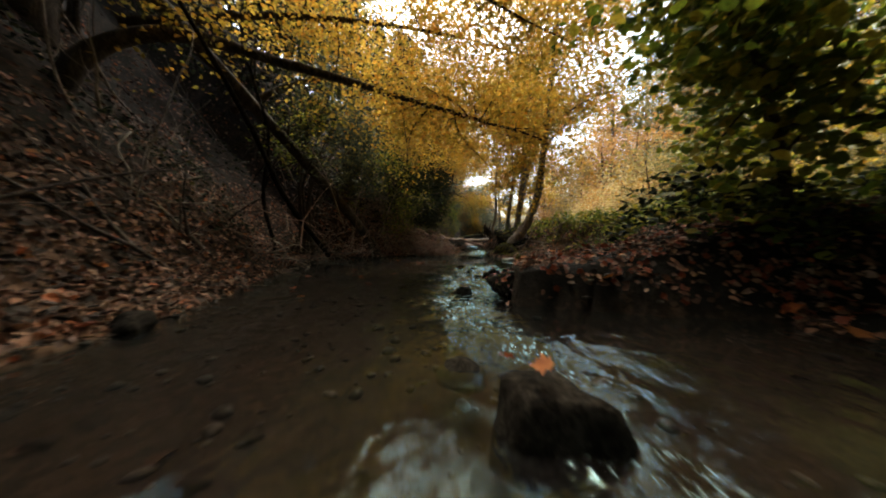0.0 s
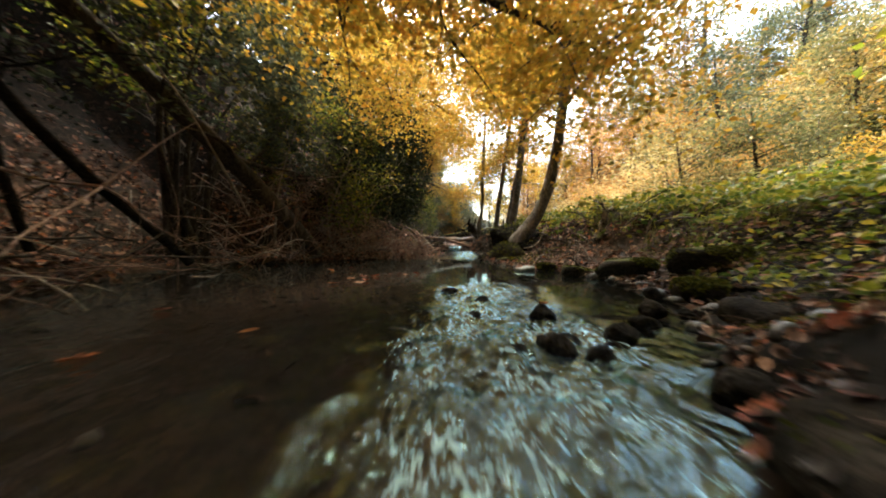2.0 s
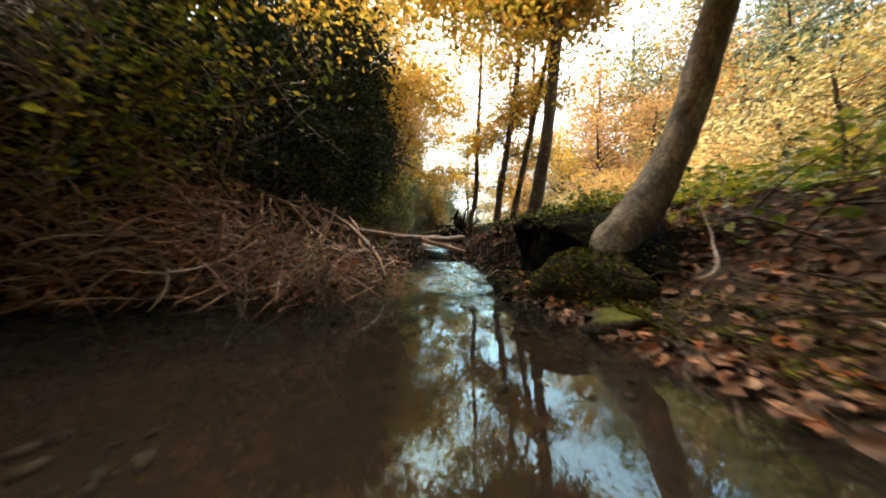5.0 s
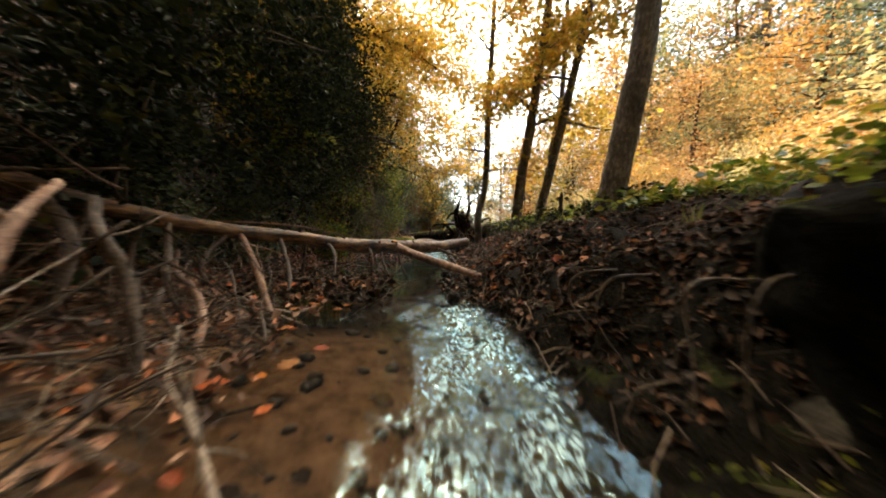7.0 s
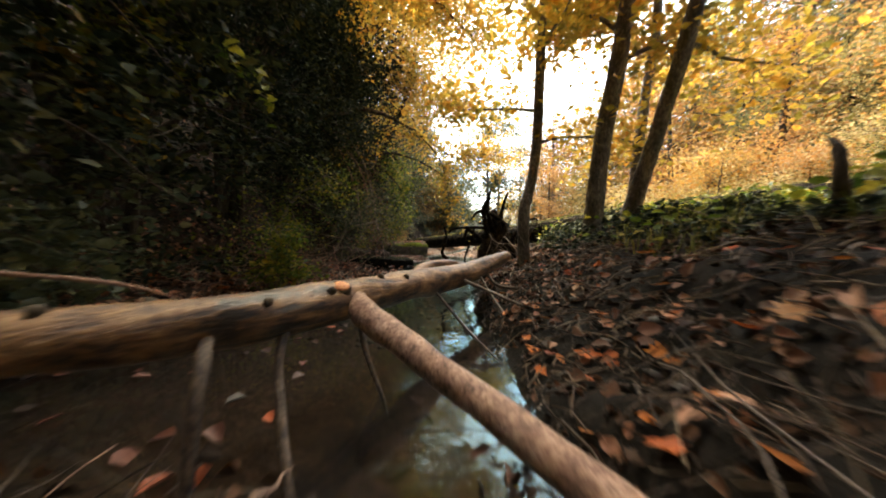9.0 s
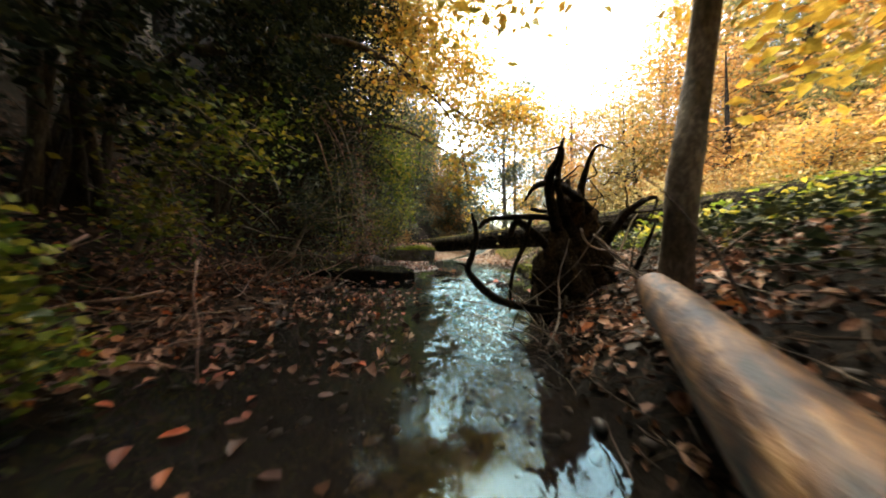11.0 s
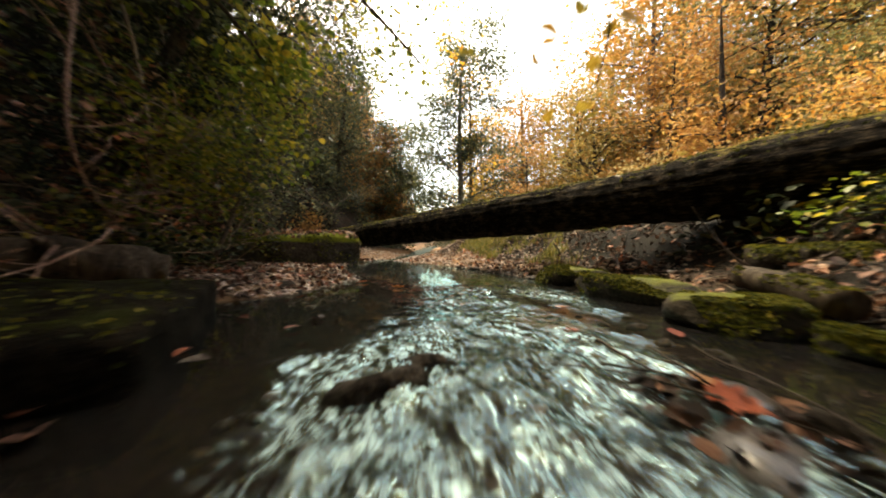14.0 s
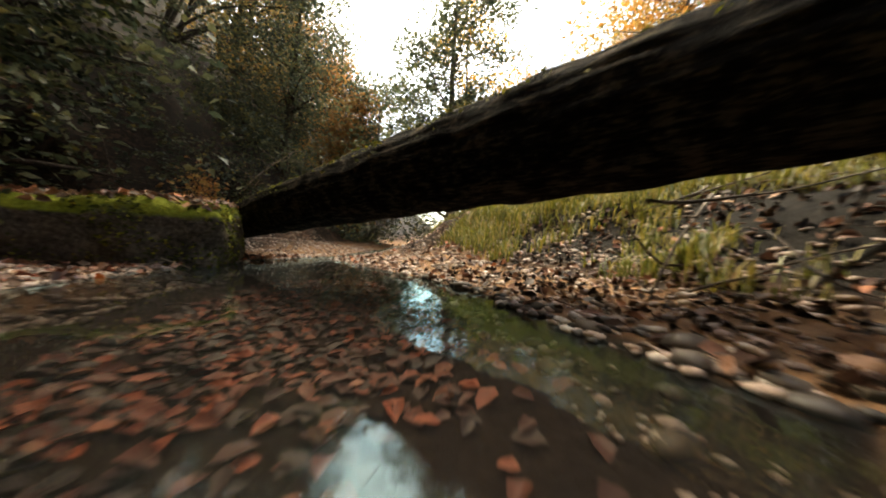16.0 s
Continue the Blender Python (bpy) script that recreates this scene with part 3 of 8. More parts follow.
def ground_z(x, y):
    """Height of the ground at x, y (arrays)."""
    x, y = np.broadcast_arrays(np.asarray(x, float), np.asarray(y, float))
    n1 = wave_noise(x, y, 3, 4, 2.2)
    jag = 0.09 * wave_noise(x, y, 5, 3, 4.0)
    xl, xr, wl = along(SHORE_L, y) + jag, along(SHORE_R, y) + jag, along(LEVEL, y)
    # bed
    mid = np.clip((x - xl) / np.maximum(xr - xl, 0.05), 0, 1)
    bed = wl - 0.02 - (0.07 + 0.06 * (1 - along(RIFFLE, y))) * np.clip(4 * mid * (1 - mid), 0, 1) ** 0.6 + 0.012 * n1
    # left bank: a shelf of litter, then the steep slope
    dl = np.maximum(xl - x, 0)
    shelf = np.interp(y, [-5, 0, 3, 6, 7.5, 9, 11, 13, 15, 16.5, 17.5, 19, 20.5], [0.5, 0.55, 0.5, 0.25, 0.9, 0.6, 0.9, 1.0, 1.1, 1.9, 2.3, 2.2, 0.9])
    rise = np.interp(y, [0, 14.4, 15.4, 18.7, 19.6], [0.16, 0.16, 0.03, 0.03, 0.16])
    zl = wl + rise * np.clip(dl / shelf, 0, 1) + np.where(dl > shelf, 1.15 * (dl - shelf) ** 1.0, 0)
    top = 9 + 3 * wave_noise(x * 0.1, y * 0.1, 9, 2, 1.0)
    zl = np.where(zl > top, top + 0.35 * (zl - top), zl)
    # right bank: by stretches
    dr = np.maximum(x - xr, 0)
    low = np.interp(dr, [0, 0.3, 0.8, 1.25, 2, 4], [0, 0.06, 0.24, 0.56, 0.7, 0.82])
    steep = np.interp(dr, [0, 0.12, 0.45, 0.9, 1.5, 4], [0, 0.12, 0.32, 0.48, 0.62, 0.75])
    bar = np.interp(dr, [0, 0.25, 0.5, 0.75, 1.1, 1.6, 4], [0, 0.03, 0.06, 0.18, 0.45, 0.65, 1.0])
    ledge = np.interp(dr, [0, 0.04, 0.25, 0.9, 1.5, 3, 5], [0, 0.18, 0.23, 0.3, 0.45, 0.7, 0.8])
    k1 = blend(y, 2.4, 2.95)
    k2 = blend(y, 6.2, 7.0)
    k3 = blend(y, 13.4, 15.2)
    front = np.interp(dr, [0, 0.5, 1.2, 2.4, 4], [0, 0.05, 0.2, 0.6, 0.8])
    k0 = blend(y, 1.3, 1.75)
    wall = np.interp(dr, [0, 0.34, 0.5, 0.85, 1.5, 4], [0, 0.06, 0.34, 0.5, 0.62, 0.75])
    kw = blend(y, 6.6, 6.9) * (1 - blend(y, 7.8, 8.15))
    steep = steep * (1 - kw) + wall * kw
    zr = wl + ((((front * (1 - k0) + ledge * k0) * (1 - k1) + low * k1) * (1 - k2) + steep * k2) * (1 - k3) + bar * k3)
    foot = along(FOOT_R, y)
    up = np.maximum(x - foot, 0)
    hill = 0.62 * up * blend(up, 0, 5)
    hill = np.where(hill > 22, 22 + 0.3 * (hill - 22), hill)
    zr = zr + hill
    z = np.where(x < xl, zl, np.where(x > xr, zr, bed))
    land = np.where(x < xl, blend(dl, 0, 0.5), np.where(x > xr, blend(dr, 0, 0.4), 0))
    z = z + land * (0.035 * n1 + 0.013 * wave_noise(x, y, 14, 2, 13.0) + 0.12 * blend(np.maximum(dl, dr), 1, 4) * wave_noise(x, y, 12, 3, 0.9)) 
    clods = blend(y, 6.7, 7.1) * (1 - blend(y, 9.5, 10.5)) * blend(dr, 0.02, 0.15) * (1 - blend(dr, 1.2, 2.0))
    return z + clods * (0.06 * wave_noise(x, y, 15, 3, 6.0) + 0.03 * wave_noise(x, y, 16, 2, 19.0))


def normals_at(x, y, e=0.04):
    dx = (ground_z(x + e, y) - ground_z(x - e, y)) / (2 * e)
    dy = (ground_z(x, y + e) - ground_z(x, y - e)) / (2 * e)
    N = np.stack([-dx, -dy, np.ones_like(dx)], -1)
    return N / np.linalg.norm(N, axis=1)[:, None]


def spread(lo, hi, step, near, far, grow=1.16):
    """Grid lines, even between lo and hi, wider apart outside."""
    mid = list(np.arange(lo, hi + step / 2, step))
    a, s = [lo], step
    while a[-1] > near:
        s *= grow
        a.append(a[-1] - s)
    b, s = [hi], step
    while b[-1] < far:
        s *= grow
        b.append(b[-1] + s)
    return np.array(a[:0:-1] + mid + b[1:])


gx, gy = spread(-3.6, 5.2, 0.05, -260, 320), spread(-1.5, 20, 0.063, -90, 420)
X, Y = np.meshgrid(gx, gy)
Z = ground_z(X, Y)
nx, ny = len(gx), len(gy)
ii, jj = np.meshgrid(np.arange(ny - 1), np.arange(nx - 1), indexing="ij")
quads = np.stack([ii * nx + jj, ii * nx + jj + 1, (ii + 1) * nx + jj + 1, (ii + 1) * nx + jj], -1).reshape(-1, 4)
shoal = np.zeros_like(X)
in_bed = 0.25 * (1 - np.clip(np.maximum(along(SHORE_L, Y) - X, (X - along(SHORE_R, Y)) * 3 + 0.15) / 0.25, 0, 1))
for sx, sy, rx, ry in ((0.38, 7.95, 0.55, 0.85), (2.2, 14.9, 0.25, 0.3)):
    shoal = np.maximum(shoal, np.clip(1.6 - 1.6 * (((X - sx) / rx) ** 2 + ((Y - sy) / ry) ** 2), 0, 1) * (X < along(SHORE_R, Y)))
in_bed = np.maximum(in_bed, shoal)
bar_zone = blend(Y, 14.8, 15.6) * (1 - np.clip((X - along(SHORE_R, Y) - 0.45) / 0.3, 0, 1)) * (1 - np.clip((along(SHORE_L, Y) - X - 0.5) / 0.4, 0, 1))
bar_zone = bar_zone * ((X < along(SHORE_L, Y) + 0.05) | (X > along(SHORE_R, Y) - 0.05))
meadow = blend(X - along(SHORE_R, Y), 1.2, 2.4) * np.maximum(1 - blend(Y, 12.5, 14), blend(X - along(SHORE_R, Y), 3, 5))
# mask of the painted shade on banks and slope; the bed shares its tone
shade_soil = blend(Y, 6.1, 6.5) * (1 - blend(Y, 11.8, 12.8)) * blend(X - along(SHORE_R, Y), -0.16, -0.04) * (1 - blend(X - along(SHORE_R, Y), 0.7, 1.3))
shade_soil = np.maximum(shade_soil, blend(Y, 11.4, 12.2) * (1 - blend(Y, 17, 18)) * blend(X - along(SHORE_R, Y), -0.1 + 0.5 * blend(Y, 14.2, 15), 0.15 + 0.55 * blend(Y, 14.2, 15)) * (1 - blend(X - along(SHORE_R, Y), 2.2, 3)))
shade_soil = np.maximum(shade_soil, 0.75 * blend(along(SHORE_L, Y) - X, 0.9, 1.5))
shade_soil = np.maximum(shade_soil, (1 - blend(Y, 3.6, 4.4)) * blend(X - along(SHORE_R, Y), -0.1, 0.1) * (1 - blend(X - along(SHORE_R, Y), 1.2, 2.0)))
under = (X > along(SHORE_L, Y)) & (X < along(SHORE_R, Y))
shade_soil = np.maximum(shade_soil, (0.6 + 0.3 * blend(Y, 10.5, 11.5)) * under * (1 - shoal))
ground = single("ground", mesh_of("ground", np.stack([X, Y, Z], -1).reshape(-1, 3), quads, SOIL, True, {"bed": np.maximum(in_bed, bar_zone).ravel(), "meadow": meadow.ravel(), "shade_soil": shade_soil.ravel()}),
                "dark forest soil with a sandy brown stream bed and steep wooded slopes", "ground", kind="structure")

# the stream: one sheet that steps down through its riffles
wx, wy = np.arange(-3.4, 4.6, 0.024), np.concatenate([np.arange(-4, -0.5, 0.12), np.arange(-0.5, 16.5, 0.03), np.arange(16.5, 34, 0.09)])
X, Y = np.meshgrid(wx, wy)
off = along(SHORE_L, np.maximum(Y, 20)) - along(SHORE_L, 20.0)
X = X + off
RF = along(RIFFLE, Y)
# the quick water keeps to a tongue between these edges
QUICK_L = [(-5, 0.0), (0, 0.1), (1.0, 0.05), (1.5, -0.1), (2.1, -0.14), (3.05, 0.06), (3.6, 0.03), (3.85, 0.1), (4.05, 0.38), (6.9, 0.74), (7.35, 0.7), (8.0, 0.74), (8.6, 0.82), (12, 1.0), (12.6, 1.0), (13.2, 0.96), (14.3, 1.08), (14.8, 1.4), (15.15, 1.6), (15.5, 1.66), (30, 3)]
QUICK_R = [(-5, 0.9), (0, 0.7), (1.0, 0.48), (1.5, 0.38), (2.1, 0.36), (3.05, 0.74), (3.5, 0.62), (4.05, 0.64), (6.9, 0.95), (7.35, 1.05), (7.7, 1.11), (8.6, 1.18), (12, 1.45), (12.5, 1.56), (13, 1.76), (13.6, 1.82), (14.0, 2.02), (14.5, 2.3), (15.0, 2.55), (15.5, 2.6), (30, 4)]
uneven = 0.06 * wave_noise(X, Y * 0.6, 27, 3, 9.0)
quick = RF * blend(X - along(QUICK_L, Y) + uneven, -0.14, 0.26) * blend(along(QUICK_R, Y) - X + uneven, -0.1, 0.2) + RF * (0.03 + 0.42 * (1 - blend(Y, 2.9, 3.6)))
# a quiet lane behind the stones splits the last tongue
quick = quick * (1 - 0.5 * np.exp(-(((X - 2.03 + 0.12 * (Y - 15)) / 0.06) ** 2)) * blend(Y, 13.9, 14.4) * (1 - blend(Y, 15.15, 15.3)))
ripple = wave_noise(X * 1.0, Y * 0.55, 21, 3, 26.0) + 0.6 * wave_noise(X * 0.9, Y * 0.9, 22, 2, 55.0)
lines = wave_noise(X, Y * 0.2, 25, 3, 16.0)
ZW = along(LEVEL, Y) + quick * (0.017 * ripple + 0.012 * lines) + 0.0003 * wave_noise(X, Y, 23, 2, 9.0)
mx, my = X.shape[1], X.shape[0]
ii, jj = np.meshgrid(np.arange(my - 1), np.arange(mx - 1), indexing="ij")
cx, cy = X[:-1, :-1], Y[:-1, :-1]
near_water = (cx > along(SHORE_L, cy) - 0.35) & (cx < along(SHORE_R, cy) + 0.35)
q = np.stack([ii * mx + jj, ii * mx + jj + 1, (ii + 1) * mx + jj + 1, (ii + 1) * mx + jj], -1)[near_water]
used, inv = np.unique(q.ravel(), return_inverse=True)
WV = np.stack([X, Y, ZW], -1).reshape(-1, 3)[used]
water = single("water", mesh_of("water", WV, inv.reshape(-1, 4), WATER, True, {"riffle": np.clip(quick, 0, 1).ravel()[used]}),
               "clear brown stream water with calm pools and rippling riffles", "water", kind="structure")


# ---- trees ----
def limb_points(base, direction, length, r0, r1, g, n=5, wander=0.12, sag=0.0):
    p, d = np.array(base, float), np.array(direction, float)
    d /= np.linalg.norm(d)
    out = [(*p, r0)]
    for k in range(1, n + 1):
        d = d + g.normal(0, wander, 3) + np.array([0, 0, -sag])
        d /= np.linalg.norm(d)
        p = p + d * length / n
        out.append((*p, r0 + (r1 - r0) * (k / n) ** 0.8))
    return np.array(out)


def clump_leaves(centres, per, reach, g, flat=0.6):
    C = np.repeat(np.asarray(centres), per, 0)
    return C + g.normal(0, 1, C.shape) * np.array([reach, reach, reach * flat])


def tree(name, label, trunk, bark, leaf, leaf_size, limbs, per, reach, seed, start=0.35, limb_len=2.0, seg=12, rise=0.5, shape=OVAL, group="", sub=4, droop=0.04, crown_label=""):
    """A tree: tapered trunk, limbs with side shoots, and a crown of leaves in loose clumps round the shoots."""
    g = np.random.default_rng(seed)
    base = np.array(trunk[0][:3])
    T = np.array(trunk, float)
    T[:, :3] -= base
    ob = thing(name, label, "tree", base, group)
    V, F = tube(T, max(20, 8 * len(T)), seg, 0.035, seed)
    part("trunk", mesh_of("trunk", V, F, bark, True), ob)
    L = smooth_line(T, 60)
    tips = []
    for k in range(limbs):
        u = start + (1 - start) * (k + g.uniform(0, 0.8)) / limbs
        p = L[min(59, int(u * 59))]
        a = k * 2.4 + g.uniform(-0.5, 0.5)
        d = (math.cos(a), math.sin(a), rise * g.uniform(0.4, 1.6))
        ln = limb_len * g.uniform(0.6, 1.15) * (1.15 - 0.55 * u)
        pts = limb_points(p[:3], d, ln, p[3] * 0.42, 0.004, g, 5, 0.16, droop)
        pieces = [tube(pts, 14, 6, 0.05, seed + k)]
        tips += [q[:3] for q in pts[2:]]
        for _ in range(sub):
            i = g.integers(1, 5)
            e = limb_points(pts[i][:3], np.array(d) + g.normal(0, 0.7, 3), ln * g.uniform(0.25, 0.5), pts[i][3] * 0.5, 0.002, g, 4, 0.25, droop)
            pieces.append(tube(e, 9, 4, 0.05, seed + k))
            tips += [q[:3] for q in e[1:]]
        V, F = joined(pieces)
        part("branch", mesh_of("branch", V, F, bark, True), ob)
    P = clump_leaves(tips, per, reach, g)
    V, F = leaves(shape, P, leaf_size, g, 55)
    part("crown", mesh_of("crown", V, F, leaf), ob, crown_label)
    return ob


def wood_tree(height, radius, leaf, leaf_size, count, seed, bark=None, spire=False, low=0.16):
    """A whole tree of the slopes at the origin, to be copied: trunk and an uneven crown of many leaves."""
    g = np.random.default_rng(seed)
    ob = thing("tree", "", "tree")
    lean = g.normal(0, 0.05, 2) * height
    tr = [(0, 0, -0.4, height * 0.022), (lean[0] * 0.3, lean[1] * 0.3, height * 0.4, height * 0.015), (lean[0], lean[1], height * 0.97, 0.01)]
    pieces = [tube(tr, 12, 7, 0.05, seed)]
    L = smooth_line(tr, 40)
    C, W = [], []
    n = 40
    for k in range(n):
        u = g.uniform(low, 1.0) ** 0.85
        p = L[int(u * 39)]
        a = g.uniform(0, 6.28)
        wide = radius * ((1.05 - u) if spire else math.sin(math.pi * min(1, 0.12 + 0.8 * u)) ** 0.7) * g.uniform(0.35, 1.1)
        tip = p[:3] + np.array([math.cos(a) * wide, math.sin(a) * wide, wide * (-0.15 if spire else 0.3) * g.uniform(0, 1)])
        pieces.append(tube([(*p[:3], p[3] * 0.4), (*(0.5 * (p[:3] + tip) + (0, 0, 0.06 * wide)), p[3] * 0.25), (*tip, 0.004)], 4, 3, 0.04, k, ends=False))
        for f in (0.45, 0.7, 0.95):
            C.append(p[:3] + (tip - p[:3]) * f + g.normal(0, 0.06 * radius, 3))
    V, F = joined(pieces)
    part("trunk", mesh_of("trunk", V, F, bark or BARK_DARK, True), ob)
    C = np.array(C)
    P = C[g.integers(0, len(C), count)] + g.normal(0, 1, (count, 3)) * np.array([0.16, 0.16, 0.1]) * radius
    V, F = leaves(OVAL, P, leaf_size, g, 60)
    part("crown", mesh_of("crown", V, F, leaf), ob)
    return ob


# trees of the right-hand slope and of the valley's end, from a few grown once
kinds = [("tall autumn beech with golden orange foliage on the valley slope", wood_tree(9, 2.8, LEAF_AUTUMN, 0.16, 4200, 31, BARK_GREY)),
         ("rounded autumn tree with yellow and russet foliage", wood_tree(6.5, 2.6, LEAF_AUTUMN, 0.145, 4000, 32)),
         ("low spreading autumn tree with pale gold leaves", wood_tree(4.2, 2.2, LEAF_AUTUMN, 0.115, 4200, 33)),
         ("grey-green willow-like tree in thin leaf", wood_tree(7.5, 2.4, LEAF_BLUE, 0.145, 3800, 34)),
         ("dark conifer standing among the autumn trees", wood_tree(10, 2.2, LEAF_DARK, 0.22, 3000, 35, BARK_DARK, True)),
         ("rust-orange autumn tree on the open slope", wood_tree(6.5, 2.4, LEAF_RUST, 0.125, 4200, 36))]
scrub = [wood_tree(1.7, 1.25, LEAF_GOLD, 0.06, 2800, 37, STICK), wood_tree(1.4, 1.3, LEAF_STRAW, 0.06, 2800, 38, STICK), wood_tree(1.6, 1.3, LEAF_AUTUMN, 0.06, 2800, 39, STICK)]
spots = []
g = np.random.default_rng(41)
for row, (dist, step) in enumerate([(0.8, 2.4), (3.4, 2.7), (6.4, 3.1), (10, 3.8), (15, 5.0), (22, 7.0)]):
    y = -2.0 + 1.3 * (row % 2) + (6 if row < 1 else 0)
    while y < (34 if row < 4 else 50):
        spots.append((float(along(FOOT_R, y)) + dist + g.uniform(-1, 1), y + g.uniform(-0.9, 0.9), row))
        y += step
for x, y, row in spots:
    k = g.choice([0, 1, 2, 3, 4], p=[0.0, 0.1, 0.9, 0.0, 0.0] if row < 2 else ([0.0, 0.2, 0.7, 0.1, 0.0] if y < 17 else [0.32, 0.3, 0.14, 0.24, 0.0]))
    label, proto = kinds[k]
    z = float(ground_z(x, y)) - 0.05
    t = copy_thing(proto, pose(x, y, z, g.uniform(-4, 4), g.uniform(-4, 4), g.uniform(0, 360)) @ Matrix.Scale(g.uniform(0.75, 1.2) * (0.45, 0.7, 0.85, 1, 1, 1)[row], 4))
    tagged(t, label, "tree", "trees on the valley slope")
# low golden scrub between them on the open slope
for i in range(120):
    y = g.uniform(-1, 24)
    x = float(along(FOOT_R, y)) + 13 * g.uniform(0, 1) ** 1.3 - 0.8
    t = copy_thing(scrub[i % 3], pose(x, y, float(ground_z(x, y)) - 0.05, g.uniform(-6, 6), g.uniform(-6, 6), g.uniform(0, 360)) @ Matrix.Scale(g.uniform(0.6, 1.25), 4))
    tagged(t, ("low golden shrub on the open slope", "low pale yellow shrub on the open slope", "low shrub with mixed autumn leaves on the open slope")[i % 3], "shrub", "shrubs on the open slope")
for proto in scrub:
    for o in (*proto.children_recursive, proto):
        bpy.data.objects.remove(o)
# the valley's end, closing the view under the sky
for i in range(66):
    a = radians(g.uniform(-6, 46))
    d = g.uniform(27, 60)
    low = 0.5 if radians(2) < a < radians(19) else 1.0
    x, y = 1 + d * math.sin(a), 2 + d * math.cos(a)
    if along(SHORE_L, y) - 1.0 < x < along(SHORE_R, y) + 1.0:
        x += 3
    label, proto = kinds[int(g.choice([0, 1, 2, 3, 4], p=[0.22, 0.28, 0.25, 0.25, 0.0]))]
    t = copy_thing(proto, pose(x, y, float(ground_z(x, y)) - 0.05, 0, 0, g.uniform(0, 360)) @ Matrix.Scale(g.uniform(0.5, 1.0) * low, 4))
    tagged(t, label, "tree", "trees at the valley's end")
# tall trees on the ridge of the shaded slope and unseen ones added behind the start, which keep the light off the
# stream
for i in range(34):
    if i < 26:
        y = -7 + i * 1.3
        x = float(along(SHORE_L, y)) - g.uniform(3.8, 8.5)
    else:
        x, y = g.uniform(-4, 5), g.uniform(-9, -2.2)
    label, proto = kinds[4] if i % 3 else kinds[0]
    t = copy_thing(proto, pose(x, y, float(ground_z(x, y)) - 0.1, 0, 0, g.uniform(0, 360)) @ Matrix.Scale(g.uniform(0.8, 1.15), 4))
    tagged(t, "tall dark tree on the ridge above the stream" if i < 26 else "unseen tall tree added to shade the stream", "tree", "trees on the ridge")
# unseen broad crowns added to roof the stream at the start and darken it
roof = wood_tree(11.5, 4.2, LEAF_GREEN, 0.3, 9000, 40, None, False, 0.6)
for i, (x, y, s) in enumerate([(4.7, 2.2, 1.0), (4.2, -1.6, 0.95), (-4.4, 3.2, 0.9), (-3.8, 0.2, 0.85), (1.2, -3.4, 0.9), (-1.6, -5.0, 0.9), (3.2, -5.2, 1.0)]):
    t = copy_thing(roof, pose(x, y, float(ground_z(x, y)) - 0.1, 0, 0, 73 * i) @ Matrix.Scale(s, 4))
    tagged(t, "unseen broad tree added to block light over the stream", "tree", "trees over the start")
for o in (*roof.children_recursive, roof):
    bpy.data.objects.remove(o)
# unseen dense trees added beside the start to block low side light
side = wood_tree(7.5, 2.6, LEAF_GREEN, 0.2, 8000, 42, None, False, 0.08)
for i, (x, y, s) in enumerate([(4.9, 0.9, 0.95), (4.6, -1.8, 1.0), (6.6, 2.6, 1.0), (6.8, -0.4, 1.0), (3.0, -4.4, 1.0), (0.4, -6.8, 1.1), (-2.6, -4.6, 1.0), (8.6, 1.4, 1.1)]):
    t = copy_thing(side, pose(x, y, float(ground_z(x, y)) - 0.1, 0, 0, 83 * i) @ Matrix.Scale(s, 4))
    tagged(t, "unseen dense tree added to block side light at the start", "tree", "trees over the start")
for o in (*side.children_recursive, side):
    bpy.data.objects.remove(o)
# dark trees on the shaded slope beyond the pool
for i in range(18):
    y = 18.5 + i * 1.25
    x = float(along(SHORE_L, y)) - (1.6, 3.4, 5.6)[i % 3] - g.uniform(0, 1.0)
    label, proto = kinds[(3, 4, 3)[i % 3] if y < 23 else (3, 1, 3)[i % 3]]
    t = copy_thing(proto, pose(x, y, float(ground_z(x, y)) - 0.1, 0, 0, g.uniform(0, 360)) @ Matrix.Scale(g.uniform(0.55, 0.8), 4))
    tagged(t, "dark tree crowding the shaded slope beyond the pool" if y < 23 else "grey-green tree on the far side of the valley", "tree", "trees on the ridge")
# tall autumn trees at the foot of the open slope
for i, (x, y, s) in enumerate([(10.8, 29.5, 1.05), (12.3, 26.5, 1.25), (13.2, 23.5, 1.25), (13, 31, 1.2), (15.5, 28, 1.35), (14.5, 20.5, 1.2), (16.5, 24.5, 1.4), (9.6, 33, 0.95), (12, 36, 1.1), (11.2, 24.2, 0.95), (15.8, 18, 1.2), (11.6, 33.5, 1.1)]):
    label, proto = kinds[(0, 1, 0, 3)[i % 4]]
    t = copy_thing(proto, pose(x, y, float(ground_z(x, y)) - 0.1, 0, 0, 47 * i) @ Matrix.Scale(s, 4))
    tagged(t, label, "tree", "trees on the valley slope")
for i, (x, y, s, k) in enumerate([(10.2, 19.0, 0.9, 5), (12.2, 22.0, 1.0, 5), (9.6, 15.4, 0.75, 5), (9.6, 11.0, 0.7, 3), (8.6, 25.5, 0.6, 5)]):
    label, proto = kinds[k]
    t = copy_thing(proto, pose(x, y, float(ground_z(x, y)) - 0.1, 0, 0, 61 * i) @ Matrix.Scale(s, 4))
    tagged(t, label, "tree", "trees on the valley slope")
for label, proto in kinds:
    for o in (*proto.children_recursive, proto):
        bpy.data.objects.remove(o)

